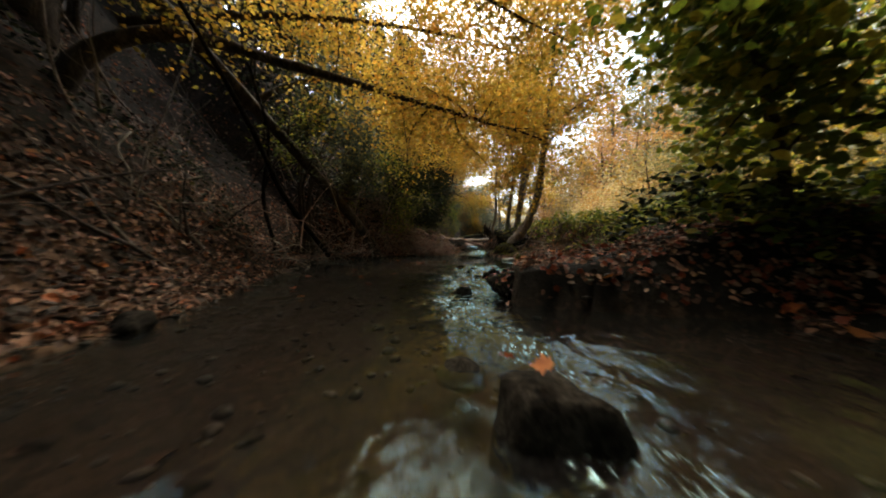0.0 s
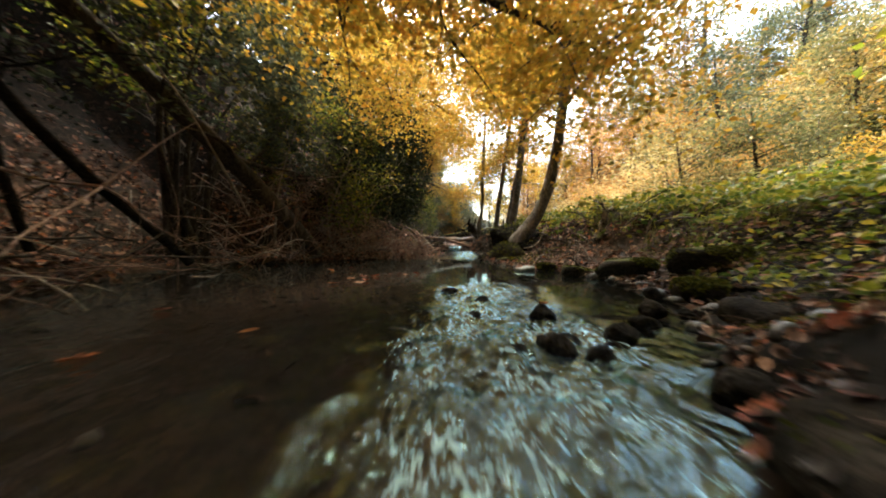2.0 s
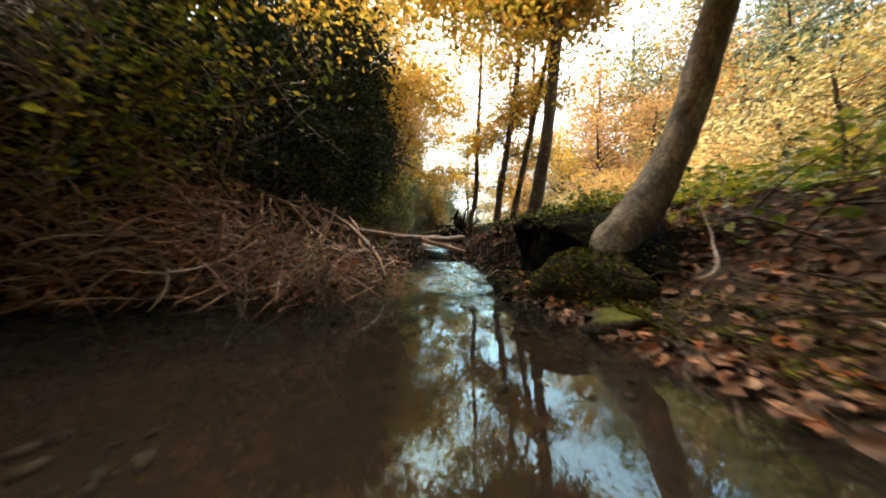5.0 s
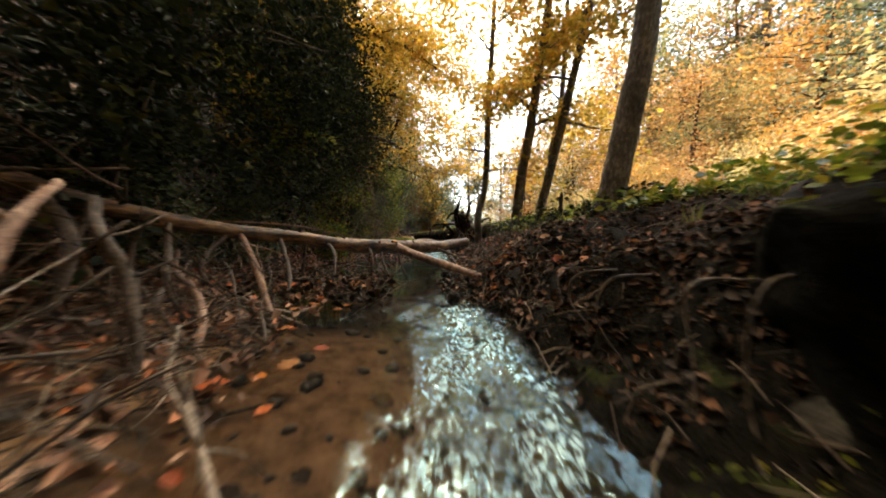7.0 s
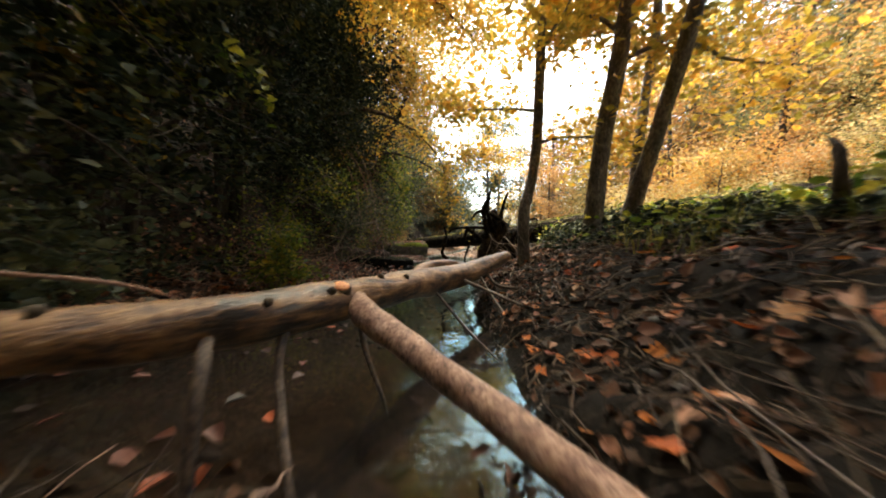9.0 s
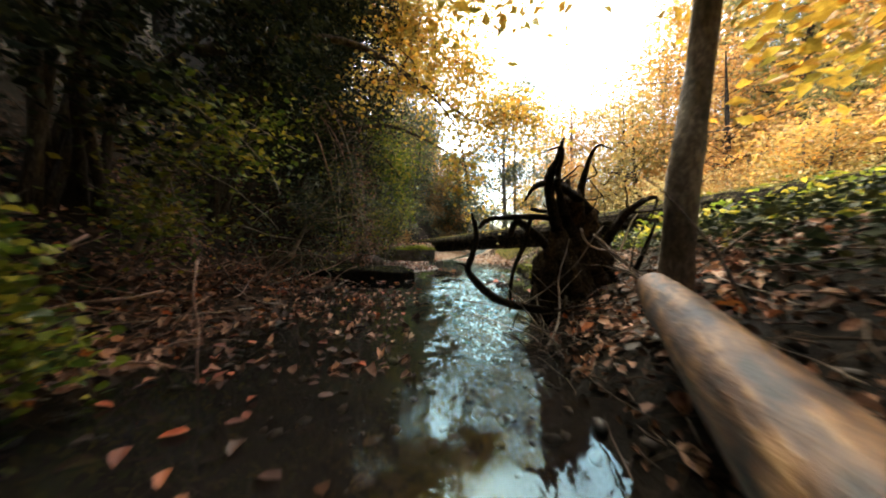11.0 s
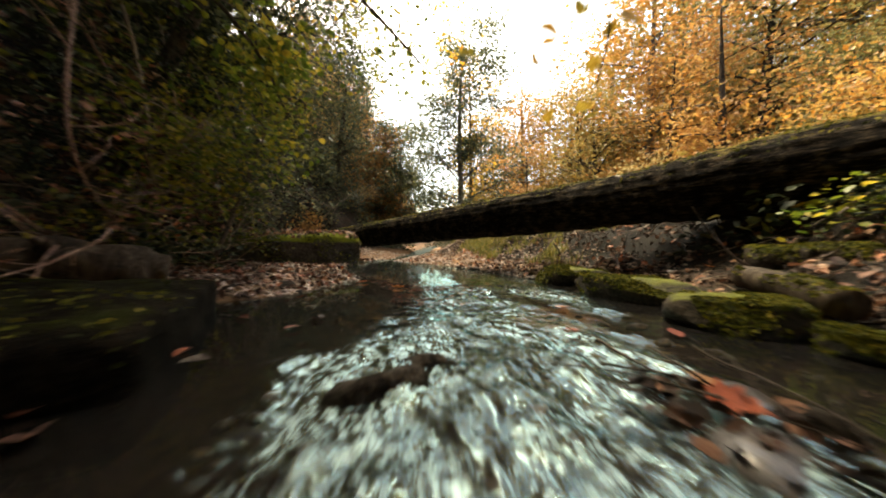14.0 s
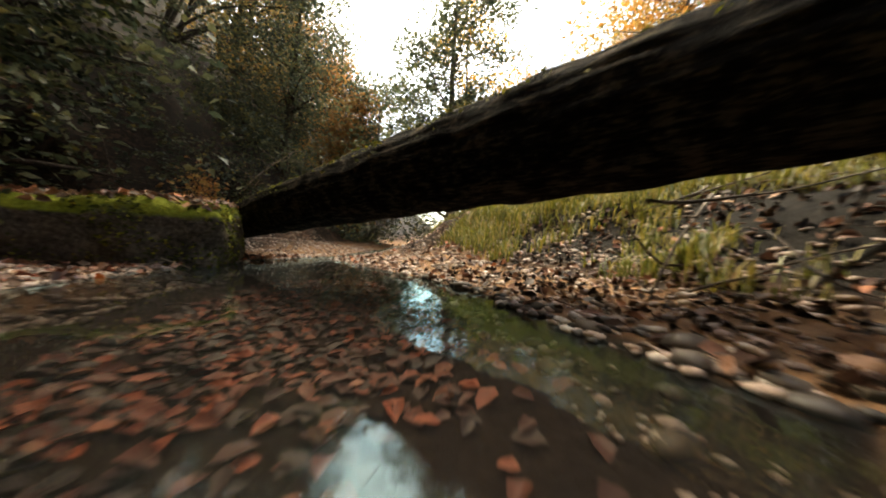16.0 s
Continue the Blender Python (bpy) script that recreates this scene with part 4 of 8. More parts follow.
# slim trees on the low bank
slim = "slim grey-barked tree with golden leaves on the stream bank"
G1 = "slim trees on the bank"
tree("tree", slim, [(2.02, 11.75, 0.2, 0.1), (1.96, 11.7, 0.55, 0.062), (1.93, 11.64, 0.95, 0.052), (2.05, 11.7, 1.5, 0.048), (2.04, 11.6, 2.6, 0.044), (2.12, 11.7, 4.5, 0.032), (2.2, 12, 7.0, 0.01)], BARK_GREY, LEAF_GOLD, 0.075, 9, 30, 0.2, 51, 0.5, 1.7, group=G1)
tree("tree", slim, [(2.45, 11.36, 0.35, 0.13), (2.42, 11.32, 0.75, 0.085), (2.47, 11.3, 1.5, 0.072), (2.62, 11.25, 2.6, 0.064), (2.85, 11.3, 4.6, 0.05), (3.1, 11.6, 8.5, 0.012)], BARK_GREY, LEAF_GOLD, 0.075, 9, 30, 0.2, 52, 0.52, 1.9, group=G1)
tree("tree", slim, [(2.8, 11.5, 0.4, 0.1), (2.86, 11.45, 0.95, 0.05), (3.08, 11.6, 2.0, 0.046), (3.3, 11.73, 3.0, 0.042), (3.45, 11.9, 5, 0.03), (3.6, 12.1, 7.6, 0.01)], BARK_GREY, LEAF_GOLD, 0.075, 8, 26, 0.2, 53, 0.52, 1.7, group=G1)
tree("tree", slim, [(2.66, 11.42, 0.35, 0.14), (2.75, 11.34, 0.85, 0.075), (2.83, 11.12, 1.6, 0.06), (2.92, 10.92, 2.4, 0.054), (3.2, 10.7, 4.2, 0.04), (3.7, 10.5, 7.4, 0.01)], BARK_GREY, LEAF_GOLD, 0.075, 8, 26, 0.2, 54, 0.55, 1.7, group=G1)
tree("tree", "sturdy grey-barked tree with a flared foot on the mossy bank", [(2.12, 9.2, 0.3, 0.22), (2.2, 9.12, 0.62, 0.12), (2.26, 9.06, 1.1, 0.088), (2.33, 8.95, 1.9, 0.08), (2.42, 8.9, 3.2, 0.07), (2.6, 8.9, 5.5, 0.05), (2.8, 9.0, 9, 0.012)], BARK_GREY, LEAF_GOLD, 0.08, 11, 44, 0.24, 55, 0.64, 2.6, rise=0.9)
tree("tree", "curved grey-brown tree rooted in a mossy mound by the pool", [(1.3, 6.62, 0.05, 0.2), (1.5, 6.6, 0.36, 0.14), (1.7, 6.6, 0.6, 0.105), (1.92, 6.6, 0.98, 0.09), (2.09, 6.58, 1.55, 0.082), (2.13, 6.42, 2.3, 0.074), (2.22, 6.35, 3.4, 0.06), (2.4, 6.4, 5.2, 0.04), (2.6, 6.6, 8, 0.01)], BARK_GREY, LEAF_GOLD, 0.08, 12, 44, 0.24, 56, 0.62, 2.5, seg=14, rise=0.9)


def bough(name, label, pts, bark, leaf=None, shoots=10, per=14, leaf_size=0.06, seed=0, reach=0.12, shoot_len=0.7, category="tree", seg=9, begin=0.3, shape=OVAL, sag=0.08):
    """A bent trunk or branch with shoots and, if given, leaves."""
    g = np.random.default_rng(seed)
    base = np.array(pts[0][:3])
    T = np.array(pts, float)
    T[:, :3] -= base
    ob = thing(name, label, category, base)
    V, F = tube(T, 40, seg, 0.06, seed)
    part("trunk", mesh_of("trunk", V, F, bark, True), ob)
    L = smooth_line(T, 60)
    tips = []
    for k in range(shoots):
        p = L[int((begin + (1 - begin) * (k + g.uniform()) / shoots) * 59)]
        e = limb_points(p[:3], g.normal(0, 1, 3) + (0.2, 0, 0.25), shoot_len * g.uniform(0.5, 1.3), max(0.004, p[3] * 0.45), 0.002, g, 5, 0.25, sag)
        pieces = [tube(e, 12, 5, 0.06, k)]
        tips += [q[:3] for q in e[1:]]
        for _ in range(2):
            i = g.integers(1, 4)
            f = limb_points(e[i][:3], g.normal(0, 1, 3), shoot_len * 0.4 * g.uniform(0.5, 1.2), e[i][3] * 0.5, 0.0015, g, 3, 0.3, sag)
            pieces.append(tube(f, 7, 4, 0.05, k))
            tips += [q[:3] for q in f[1:]]
        V, F = joined(pieces)
        part("branch", mesh_of("branch", V, F, bark, True), ob)
    if leaf:
        V, F = leaves(shape, clump_leaves(tips, per, reach, g, 0.9), leaf_size, g, 60)
        part("foliage", mesh_of("foliage", V, F, leaf), ob)
    return ob


# golden limbs added high on the sturdy tree, to shade the low bank
for k, pts in enumerate([[(2.4, 8.95, 3.4, 0.05), (2.0, 9.5, 4.3, 0.035), (1.5, 10.0, 4.8, 0.02), (0.9, 10.3, 5.0, 0.006)], [(2.5, 8.95, 4.2, 0.045), (2.6, 9.8, 5.0, 0.03), (2.2, 10.5, 5.6, 0.018), (1.5, 10.9, 5.8, 0.006)], [(2.45, 8.92, 3.8, 0.045), (3.0, 9.6, 4.8, 0.03), (3.2, 10.3, 5.4, 0.006)]]):
    bough("overhanging_branch", "golden-leaved limb added on the sturdy bank tree for shade", pts, BARK_GREY, LEAF_GOLD, 18, 40, 0.07, 650 + k, 0.24, 1.1, begin=0.15)
bough("arching_tree", "dark arching tree reaching over the stream with golden leaves", [(-3.6, 2.75, 0.95, 0.12), (-3.5, 2.9, 2.1, 0.095), (-2.95, 3.3, 2.66, 0.075), (-2.0, 3.8, 2.64, 0.06), (-1.13, 4.03, 2.5, 0.045), (-0.2, 4.16, 2.28, 0.034), (0.6, 4.27, 2.1, 0.024), (1.25, 4.36, 1.95, 0.012), (1.6, 4.4, 1.8, 0.005)], BARK_DARK, LEAF_GOLD, 24, 26, 0.055, 61, 0.2, 1.1, begin=0.55)
bough("arching_branch", "dark branch with brown-gold leaves over the riffle", [(-2.7, 2.1, 2.3, 0.05), (-1.4, 2.6, 3.0, 0.035), (-0.1, 3.0, 3.05, 0.022), (0.9, 3.3, 2.8, 0.012), (1.5, 3.4, 2.6, 0.005)], BARK_DARK, LEAF_GOLD, 18, 12, 0.06, 601, 0.2, 1.0, begin=0.55)
bough("arching_branch", "thin dark branch with yellow leaves above the pool", [(-3.2, 4.6, 2.4, 0.06), (-2.2, 4.9, 3.0, 0.045), (-0.9, 5.2, 3.1, 0.03), (0.2, 5.4, 2.95, 0.02), (1.1, 5.6, 2.7, 0.006)], BARK_DARK, LEAF_GOLD, 24, 28, 0.058, 62, 0.24, 1.3, begin=0.45)
for k, pts in enumerate([[(-3.4, 3.2, 2.7, 0.06), (-2.2, 3.9, 3.3, 0.045), (-0.9, 4.4, 3.55, 0.03), (0.4, 4.8, 3.6, 0.018), (1.4, 5.0, 3.45, 0.005)], [(-3.6, 2.0, 3.2, 0.06), (-2.4, 2.6, 3.9, 0.045), (-1.0, 3.2, 4.2, 0.03), (0.5, 3.7, 4.3, 0.018), (1.8, 4.0, 4.2, 0.005)]]):
    bough("arching_branch", "dark branch with brown-gold leaves roofing the stream", pts, BARK_DARK, LEAF_GOLD, 26, 34, 0.062, 640 + k, 0.24, 1.3, begin=0.2)
bough("overhanging_branch", "branch with yellow-green leaves hanging from the slope", [(-2.6, 6.6, 2.6, 0.05), (-1.6, 7.0, 3.2, 0.04), (-0.6, 7.4, 3.3, 0.028), (0.3, 7.8, 3.0, 0.015), (0.9, 8.0, 2.7, 0.005)], BARK_DARK, LEAF_GOLD, 24, 32, 0.058, 63, 0.22, 1.2)
bough("leaning_trunk", "dark mossy trunk leaning up the slope from the pool's edge", [(-1.45, 6.7, 0.1, 0.1), (-1.57, 6.44, 0.45, 0.09), (-2.0, 5.4, 1.3, 0.085), (-2.6, 4.0, 2.32, 0.08), (-3.3, 2.5, 3.4, 0.07), (-4.2, 0.8, 4.6, 0.05)], BARK_DARK, None, 9, 0, 0.05, 64, 0.1, 0.9)
bough("leaning_trunk", "thin dead trunk leaning against the dark slope", [(-1.75, 4.6, 0.2, 0.035), (-2.05, 3.9, 1.0, 0.032), (-2.2, 3.5, 1.7, 0.028), (-2.5, 2.9, 2.7, 0.02)], ROOT_BARK, None, 7, 0, 0.05, 65, 0.1, 0.6)

# bleached forked branch and a dark upright stem on the slope over the pool
fork = thing("dead_branch", "bleached three-armed dead branch at the foot of the shaded slope", "branch")
for k, pts in enumerate([[(-1.9, 4.1, 0.7, 0.016), (-1.86, 4.25, 0.88, 0.013), (-1.78, 4.43, 1.11, 0.009), (-1.7, 4.6, 1.3, 0.004)], [(-1.9, 4.1, 0.7, 0.016), (-1.8, 3.85, 0.56, 0.013), (-1.68, 3.55, 0.4, 0.01), (-1.62, 3.42, 0.3, 0.006)], [(-1.9, 4.1, 0.7, 0.015), (-1.78, 4.12, 0.62, 0.012), (-1.68, 4.14, 0.5, 0.009), (-1.5, 4.2, 0.36, 0.004)], [(-1.9, 4.1, 0.7, 0.016), (-2.1, 3.9, 0.72, 0.014), (-2.4, 3.6, 0.9, 0.01)]]):
    part("stem", mesh_of("stem", *tube([(*p[:3], p[3] * 0.62) for p in pts], 20, 8, 0.08, 760 + k), STICK_RED, True), fork)
bough("leaning_trunk", "dark upright stem on the shaded slope", [(-2.25, 4.05, 0.3, 0.026), (-2.38, 4.0, 1.0, 0.023), (-2.26, 3.92, 1.8, 0.02), (-2.5, 3.9, 2.7, 0.012)], ROOT_BARK, None, 12, 0, 0.05, 66, 0.1, 0.9)
# dead branches that lie on the shaded slope
g = np.random.default_rng(71)
for k in range(46):
    y = g.uniform(0.3, 9.0)
    x = float(along(SHORE_L, y)) - g.uniform(0.35, 2.6)
    z = float(ground_z(x, y))
    L = g.uniform(0.7, 1.9)
    d = np.array([g.uniform(-1.0, 0.4), g.uniform(-1.2, 0.6), g.uniform(0.3, 1.1)])
    pts = limb_points((x, y, z - 0.03), d, L, g.uniform(0.007, 0.02), 0.003, g, 6, 0.13)
    pts[1:, 2] = np.maximum(pts[1:, 2], ground_z(pts[1:, 0], pts[1:, 1]) + 0.03)
    ob = thing("dead_branch", "bare dead branch lying on the leaf-strewn slope", "branch", (0, 0, 0), "dead branches on the slope")
    wood = STICK_PALE if k % 2 == 0 else STICK
    part("stem", mesh_of("stem", *tube(pts, 20, 6, 0.06, k), wood, True), ob)
    for _ in range(3):
        i = g.integers(1, 5)
        e = limb_points(pts[i][:3], d + g.normal(0, 0.7, 3), L * 0.35, pts[i][3] * 0.5, 0.002, g, 4, 0.25)
        part("twig", mesh_of("twig", *tube(e, 8, 4, 0.05, k), wood, True), ob)


# ---- evergreen thicket along the shaded bank ----
def thicket(x_edge, y, z0, z1, wide, count, seed, leaf, size, label, lean=0.25):
    """A dense shrub: stems from the slope and drooping foliage, fuller towards the light."""
    g = np.random.default_rng(seed)
    bx = x_edge - wide * 1.15
    base = np.array([bx, y, float(ground_z(bx, y)) - 0.1])
    ob = thing("evergreen_shrub", label, "shrub", base, "evergreen thicket")
    tips = []
    for k in range(11):
        top = np.array([x_edge - wide * g.uniform(0.1, 0.9), y + g.uniform(-1.0, 1.0), g.uniform(z0 + 0.3, z1)]) - base
        pts = [(g.normal(0, 0.1), g.normal(0, 0.15), 0, 0.035), (*(top * 0.5 + (-0.15, 0, 0.25)), 0.022), (*top, 0.004)]
        V, F = tube(pts, 16, 6, 0.06, seed + k)
        part("stem", mesh_of("stem", V, F, BARK_DARK, True), ob)
        L = smooth_line(pts, 14)
        tips += [q[:3] for q in L[6:]]
    for k in range(7):
        a0 = tips[g.integers(0, len(tips))]
        e = limb_points(a0, (g.uniform(0.4, 1.2), g.uniform(-0.8, 0.4), g.uniform(-0.5, 0.5)), g.uniform(0.7, 1.5), 0.008, 0.002, g, 6, 0.2, 0.05)
        f = limb_points(e[3][:3], g.normal(0, 1, 3), 0.4, 0.004, 0.0015, g, 4, 0.25)
        V, F = joined([tube(e, 18, 5, 0.08, k), tube(f, 8, 4, 0.08, k)])
        part("twig", mesh_of("twig", V, F, STICK, True), ob)
    # sprays: short drooping lines of leaves out of the mass
    n = count // 12
    u = g.uniform(0, 1, n)
    a = g.uniform(-1.0, 1.0, n)
    zz = z0 + (z1 - z0) * g.uniform(0, 1, n)
    face = wide * (0.25 + 0.75 * np.sqrt(np.clip(1 - a**2, 0, 1))) * np.sqrt(np.clip(np.sin(np.pi * np.clip((zz - z0) / (z1 - z0) * 0.8 + 0.16, 0, 1)), 0, 1))
    px = x_edge - wide + face * np.sqrt(u) + 0.26 * wave_noise(y + a * 1.3, zz, seed, 4, 2.6)
    C = np.stack([px, y + a * 1.35, zz], -1) - base
    D = np.stack([g.normal(0.5, 0.4, n), g.normal(-0.1, 0.5, n), g.normal(-0.45, 0.35, n)], -1)
    s = g.uniform(0, 0.3, (n, 12))
    P = (C[:, None] + D[:, None] * s[..., None] + g.normal(0, 0.028, (n, 12, 3))).reshape(-1, 3)
    V, F = leaves(OVAL, P, size, g, 55)
    part("foliage", mesh_of("foliage", V, F, leaf), ob)
    return ob


dark = "dark evergreen shrub overhanging the shaded bank"
# the far shrubs take the lit leaf copy, the nearer ones the dark
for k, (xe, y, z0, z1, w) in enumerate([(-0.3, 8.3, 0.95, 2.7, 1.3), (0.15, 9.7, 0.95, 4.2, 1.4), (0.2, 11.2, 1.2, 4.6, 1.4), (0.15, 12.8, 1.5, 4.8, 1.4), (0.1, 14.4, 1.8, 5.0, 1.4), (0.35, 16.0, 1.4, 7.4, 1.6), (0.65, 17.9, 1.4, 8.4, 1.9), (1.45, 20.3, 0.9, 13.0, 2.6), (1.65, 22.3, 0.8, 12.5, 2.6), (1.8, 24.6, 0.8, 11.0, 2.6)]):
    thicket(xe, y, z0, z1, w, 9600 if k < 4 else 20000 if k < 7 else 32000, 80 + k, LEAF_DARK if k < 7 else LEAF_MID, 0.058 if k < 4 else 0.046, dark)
# the first two shrubs take the lit leaf copy as well
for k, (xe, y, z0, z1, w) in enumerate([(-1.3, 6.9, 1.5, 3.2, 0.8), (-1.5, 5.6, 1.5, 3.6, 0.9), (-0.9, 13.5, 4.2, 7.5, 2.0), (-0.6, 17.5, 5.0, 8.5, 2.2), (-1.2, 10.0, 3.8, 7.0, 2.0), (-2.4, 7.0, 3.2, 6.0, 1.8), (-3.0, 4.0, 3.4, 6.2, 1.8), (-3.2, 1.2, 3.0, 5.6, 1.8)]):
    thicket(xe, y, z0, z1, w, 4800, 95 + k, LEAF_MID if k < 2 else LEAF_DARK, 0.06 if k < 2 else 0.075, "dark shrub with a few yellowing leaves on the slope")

# unseen evergreens added downstream and overhead on the shaded side, to hold back light
for k, (xe, y, z0, z1, w) in enumerate([(-1.5, -1.2, 3.0, 6.4, 2.2), (-1.4, 0.8, 4.2, 7.0, 2.2), (-0.9, -3.4, 0.7, 4.8, 1.6), (0.6, -5.6, 1.0, 6.0, 2.0), (-1.9, 2.6, 4.4, 7.4, 2.2)]):
    thicket(xe, y, z0, z1, w, 8400, 145 + k, LEAF_DARK, 0.1, "unseen dark evergreen shrub added to shade the slope")

# unseen branch added overhead to keep light off the thicket by the block
bough("overhanging_branch", "unseen leafy branch added to shade the bank by the stone block", [(-2.4, 13.6, 3.8, 0.06), (-1.5, 14.1, 4.6, 0.045), (-0.6, 14.6, 4.9, 0.03), (0.3, 15.0, 4.8, 0.01)], BARK_DARK, LEAF_DARK, 26, 40, 0.075, 660, 0.28, 1.3, begin=0.1)
# bare branches before the dark thicket
g = np.random.default_rng(109)
for k, (a, b, r) in enumerate([((-1.7, 8.8, 1.75), (0.5, 9.6, 1.95), 0.014), ((-1.2, 9.3, 2.1), (-0.35, 9.5, 1.2), 0.01), ((-1.6, 8.3, 1.2), (-1.3, 8.6, 2.9), 0.02), ((-1.35, 8.4, 0.9), (-0.9, 8.7, 2.6), 0.016), ((-1.1, 8.6, 0.8), (-1.2, 8.9, 2.4), 0.014), ((-0.7, 8.9, 0.7), (-0.75, 9.1, 2.0), 0.012), ((-0.9, 9.9, 2.2), (-0.1, 10.3, 1.3), 0.01), ((-1.5, 7.9, 1.0), (-1.9, 8.0, 2.5), 0.018)]):
    a, b = np.array(a), np.array(b)
    m1, m2 = a + (b - a) * 0.33 + g.normal(0, 0.08, 3), a + (b - a) * 0.66 + g.normal(0, 0.08, 3)
    pts = [(*a, r), (*m1, r * 0.85), (*m2, r * 0.6), (*b, r * 0.25)]
    ob = thing("dead_branch", "bare grey branch in front of the dark evergreens", "branch", (0, 0, 0), "bare branches by the evergreens")
    part("stem", mesh_of("stem", *tube(pts, 34, 7, 0.1, 900 + k), STICK, True), ob)
    for _ in range(5):
        i = g.integers(1, 4)
        e = limb_points(pts[i][:3], (b - a) + g.normal(0, 0.6, 3), g.uniform(0.2, 0.6), pts[i][3] * 0.55, 0.002, g, 5, 0.22)
        part("twig", mesh_of("twig", *tube(e, 12, 5, 0.08, k), STICK, True), ob)

# leafless shrubs in front of the thicket and leafy ones at its foot
for k, pts in enumerate([[(-1.5, 7.0, 0.3, 0.02), (-1.3, 6.9, 1.0, 0.014), (-1.0, 6.8, 1.7, 0.005)], [(-1.0, 7.5, 0.35, 0.02), (-0.8, 7.4, 1.0, 0.014), (-0.5, 7.3, 1.6, 0.005)], [(-1.9, 6.3, 0.3, 0.02), (-1.8, 6.2, 1.1, 0.014), (-1.5, 6.1, 1.9, 0.005)]]):
    bough("bare_shrub", "leafless shrub of thin pale twigs before the thicket", pts, STICK_PALE, None, 22, 0, 0.05, 890 + k, 0.1, 0.7, category="shrub", seg=6, begin=0.15)
for k, pts in enumerate([[(-1.0, 10.5, 0.35, 0.016), (-0.85, 10.45, 0.8, 0.011), (-0.6, 10.4, 1.15, 0.004)], [(-0.8, 10.1, 0.35, 0.014), (-0.75, 10.0, 0.6, 0.01), (-0.6, 9.95, 0.8, 0.004)], [(-1.3, 9.7, 0.5, 0.016), (-1.15, 9.6, 1.0, 0.011), (-0.9, 9.5, 1.4, 0.004)]]):
    bough("leafy_shrub", "grey-green broad-leaved shrub at the foot of the thicket", pts, STICK, LEAF_BLUE, 14, 7, 0.055, 896 + k, 0.09, 0.5, category="shrub", begin=0.1, shape=CUPPED)
g = np.random.default_rng(920)
for k in range(11):
    y = 14.0 + 0.36 * k + g.uniform(-0.1, 0.1)
    x = 0.05 + g.uniform(-0.3, 0.25)
    z = g.uniform(1.9, 3.4)
    bough("hanging_vine", "bare brown vine with dead leaves on the shaded slope", [(x - 0.7, y, z, 0.012), (x - 0.2, y + g.uniform(-0.2, 0.2), z * 0.75, 0.01), (x + g.uniform(-0.1, 0.1), y + g.uniform(-0.3, 0.3), 0.95, 0.007), (x + g.uniform(-0.1, 0.2), y + g.uniform(-0.3, 0.3), 0.55, 0.002)], STICK_PALE if k % 2 else STICK_RED, LITTER if k % 3 else LEAF_GREEN, 10, 3, 0.04, 921 + k, 0.08, 0.5, category="vine", seg=6, begin=0.1)
# yellow-green growth on the face of the slope above the pool
for k, pts in enumerate([[(-2.2, 6.2, 1.3, 0.03), (-1.7, 6.2, 1.9, 0.02), (-1.2, 6.1, 2.2, 0.006)], [(-1.6, 7.4, 1.2, 0.03), (-1.1, 7.3, 1.9, 0.02), (-0.6, 7.2, 2.3, 0.006)], [(-2.8, 5.0, 1.7, 0.03), (-2.3, 5.0, 2.3, 0.02), (-1.8, 4.9, 2.6, 0.006)], [(-1.4, 7.0, 0.7, 0.02), (-1.0, 6.9, 1.1, 0.012), (-0.6, 6.8, 1.3, 0.004)]]):
    bough("yellow_shrub", "thin shrub with yellow-green leaves on the dark slope", pts, STICK, LEAF_GREEN, 14, 9, 0.045, 860 + k, 0.11, 0.7, category="shrub", begin=0.1)
# yellowing boughs that hang over the stream from the thicket
bough("overhanging_branch", "hanging branch with golden maple leaves over the stream", [(-0.9, 13.2, 2.2, 0.05), (0.1, 13.7, 2.7, 0.035), (0.9, 14.1, 2.55, 0.02), (1.6, 14.3, 2.2, 0.013), (2.1, 14.4, 2.3, 0.009), (2.45, 14.45, 2.33, 0.004)], BARK_DARK, LEAF_GOLD, 26, 10, 0.046, 111, 0.12, 0.75, sag=0.18, shape=BROAD)
bough("overhanging_branch", "hanging twig with yellow-green leaves over the stream", [(0.9, 14.1, 2.55, 0.012), (1.3, 14.05, 2.1, 0.009), (1.45, 14.0, 1.6, 0.006), (1.5, 13.97, 1.15, 0.003)], BARK_DARK, LEAF_GOLD, 12, 6, 0.042, 1110, 0.1, 0.45, sag=0.16, shape=BROAD)
bough("overhanging_branch", "hanging branch with yellow-green leaves over the stream", [(-0.6, 15.2, 2.2, 0.04), (0.3, 15.6, 2.6, 0.03), (1.1, 16.0, 2.5, 0.018), (1.9, 16.4, 2.15, 0.006)], BARK_DARK, LEAF_GREEN, 12, 7, 0.055, 112, 0.13, 0.8, sag=0.2)
bough("overhanging_branch", "golden branch reaching high over the stream", [(-1.2, 12.2, 3.6, 0.06), (0.0, 13.0, 4.4, 0.04), (1.0, 13.6, 4.5, 0.025), (2.0, 14.2, 4.2, 0.008)], BARK_DARK, LEAF_GOLD, 28, 34, 0.068, 113, 0.22, 1.3)
bough("overhanging_branch", "golden branch reaching high over the stream", [(-0.9, 15.0, 4.0, 0.06), (0.4, 16.2, 4.8, 0.04), (1.4, 17.2, 4.8, 0.025), (2.2, 18, 4.4, 0.008)], BARK_DARK, LEAF_GOLD, 22, 22, 0.08, 114, 0.2, 1.2)
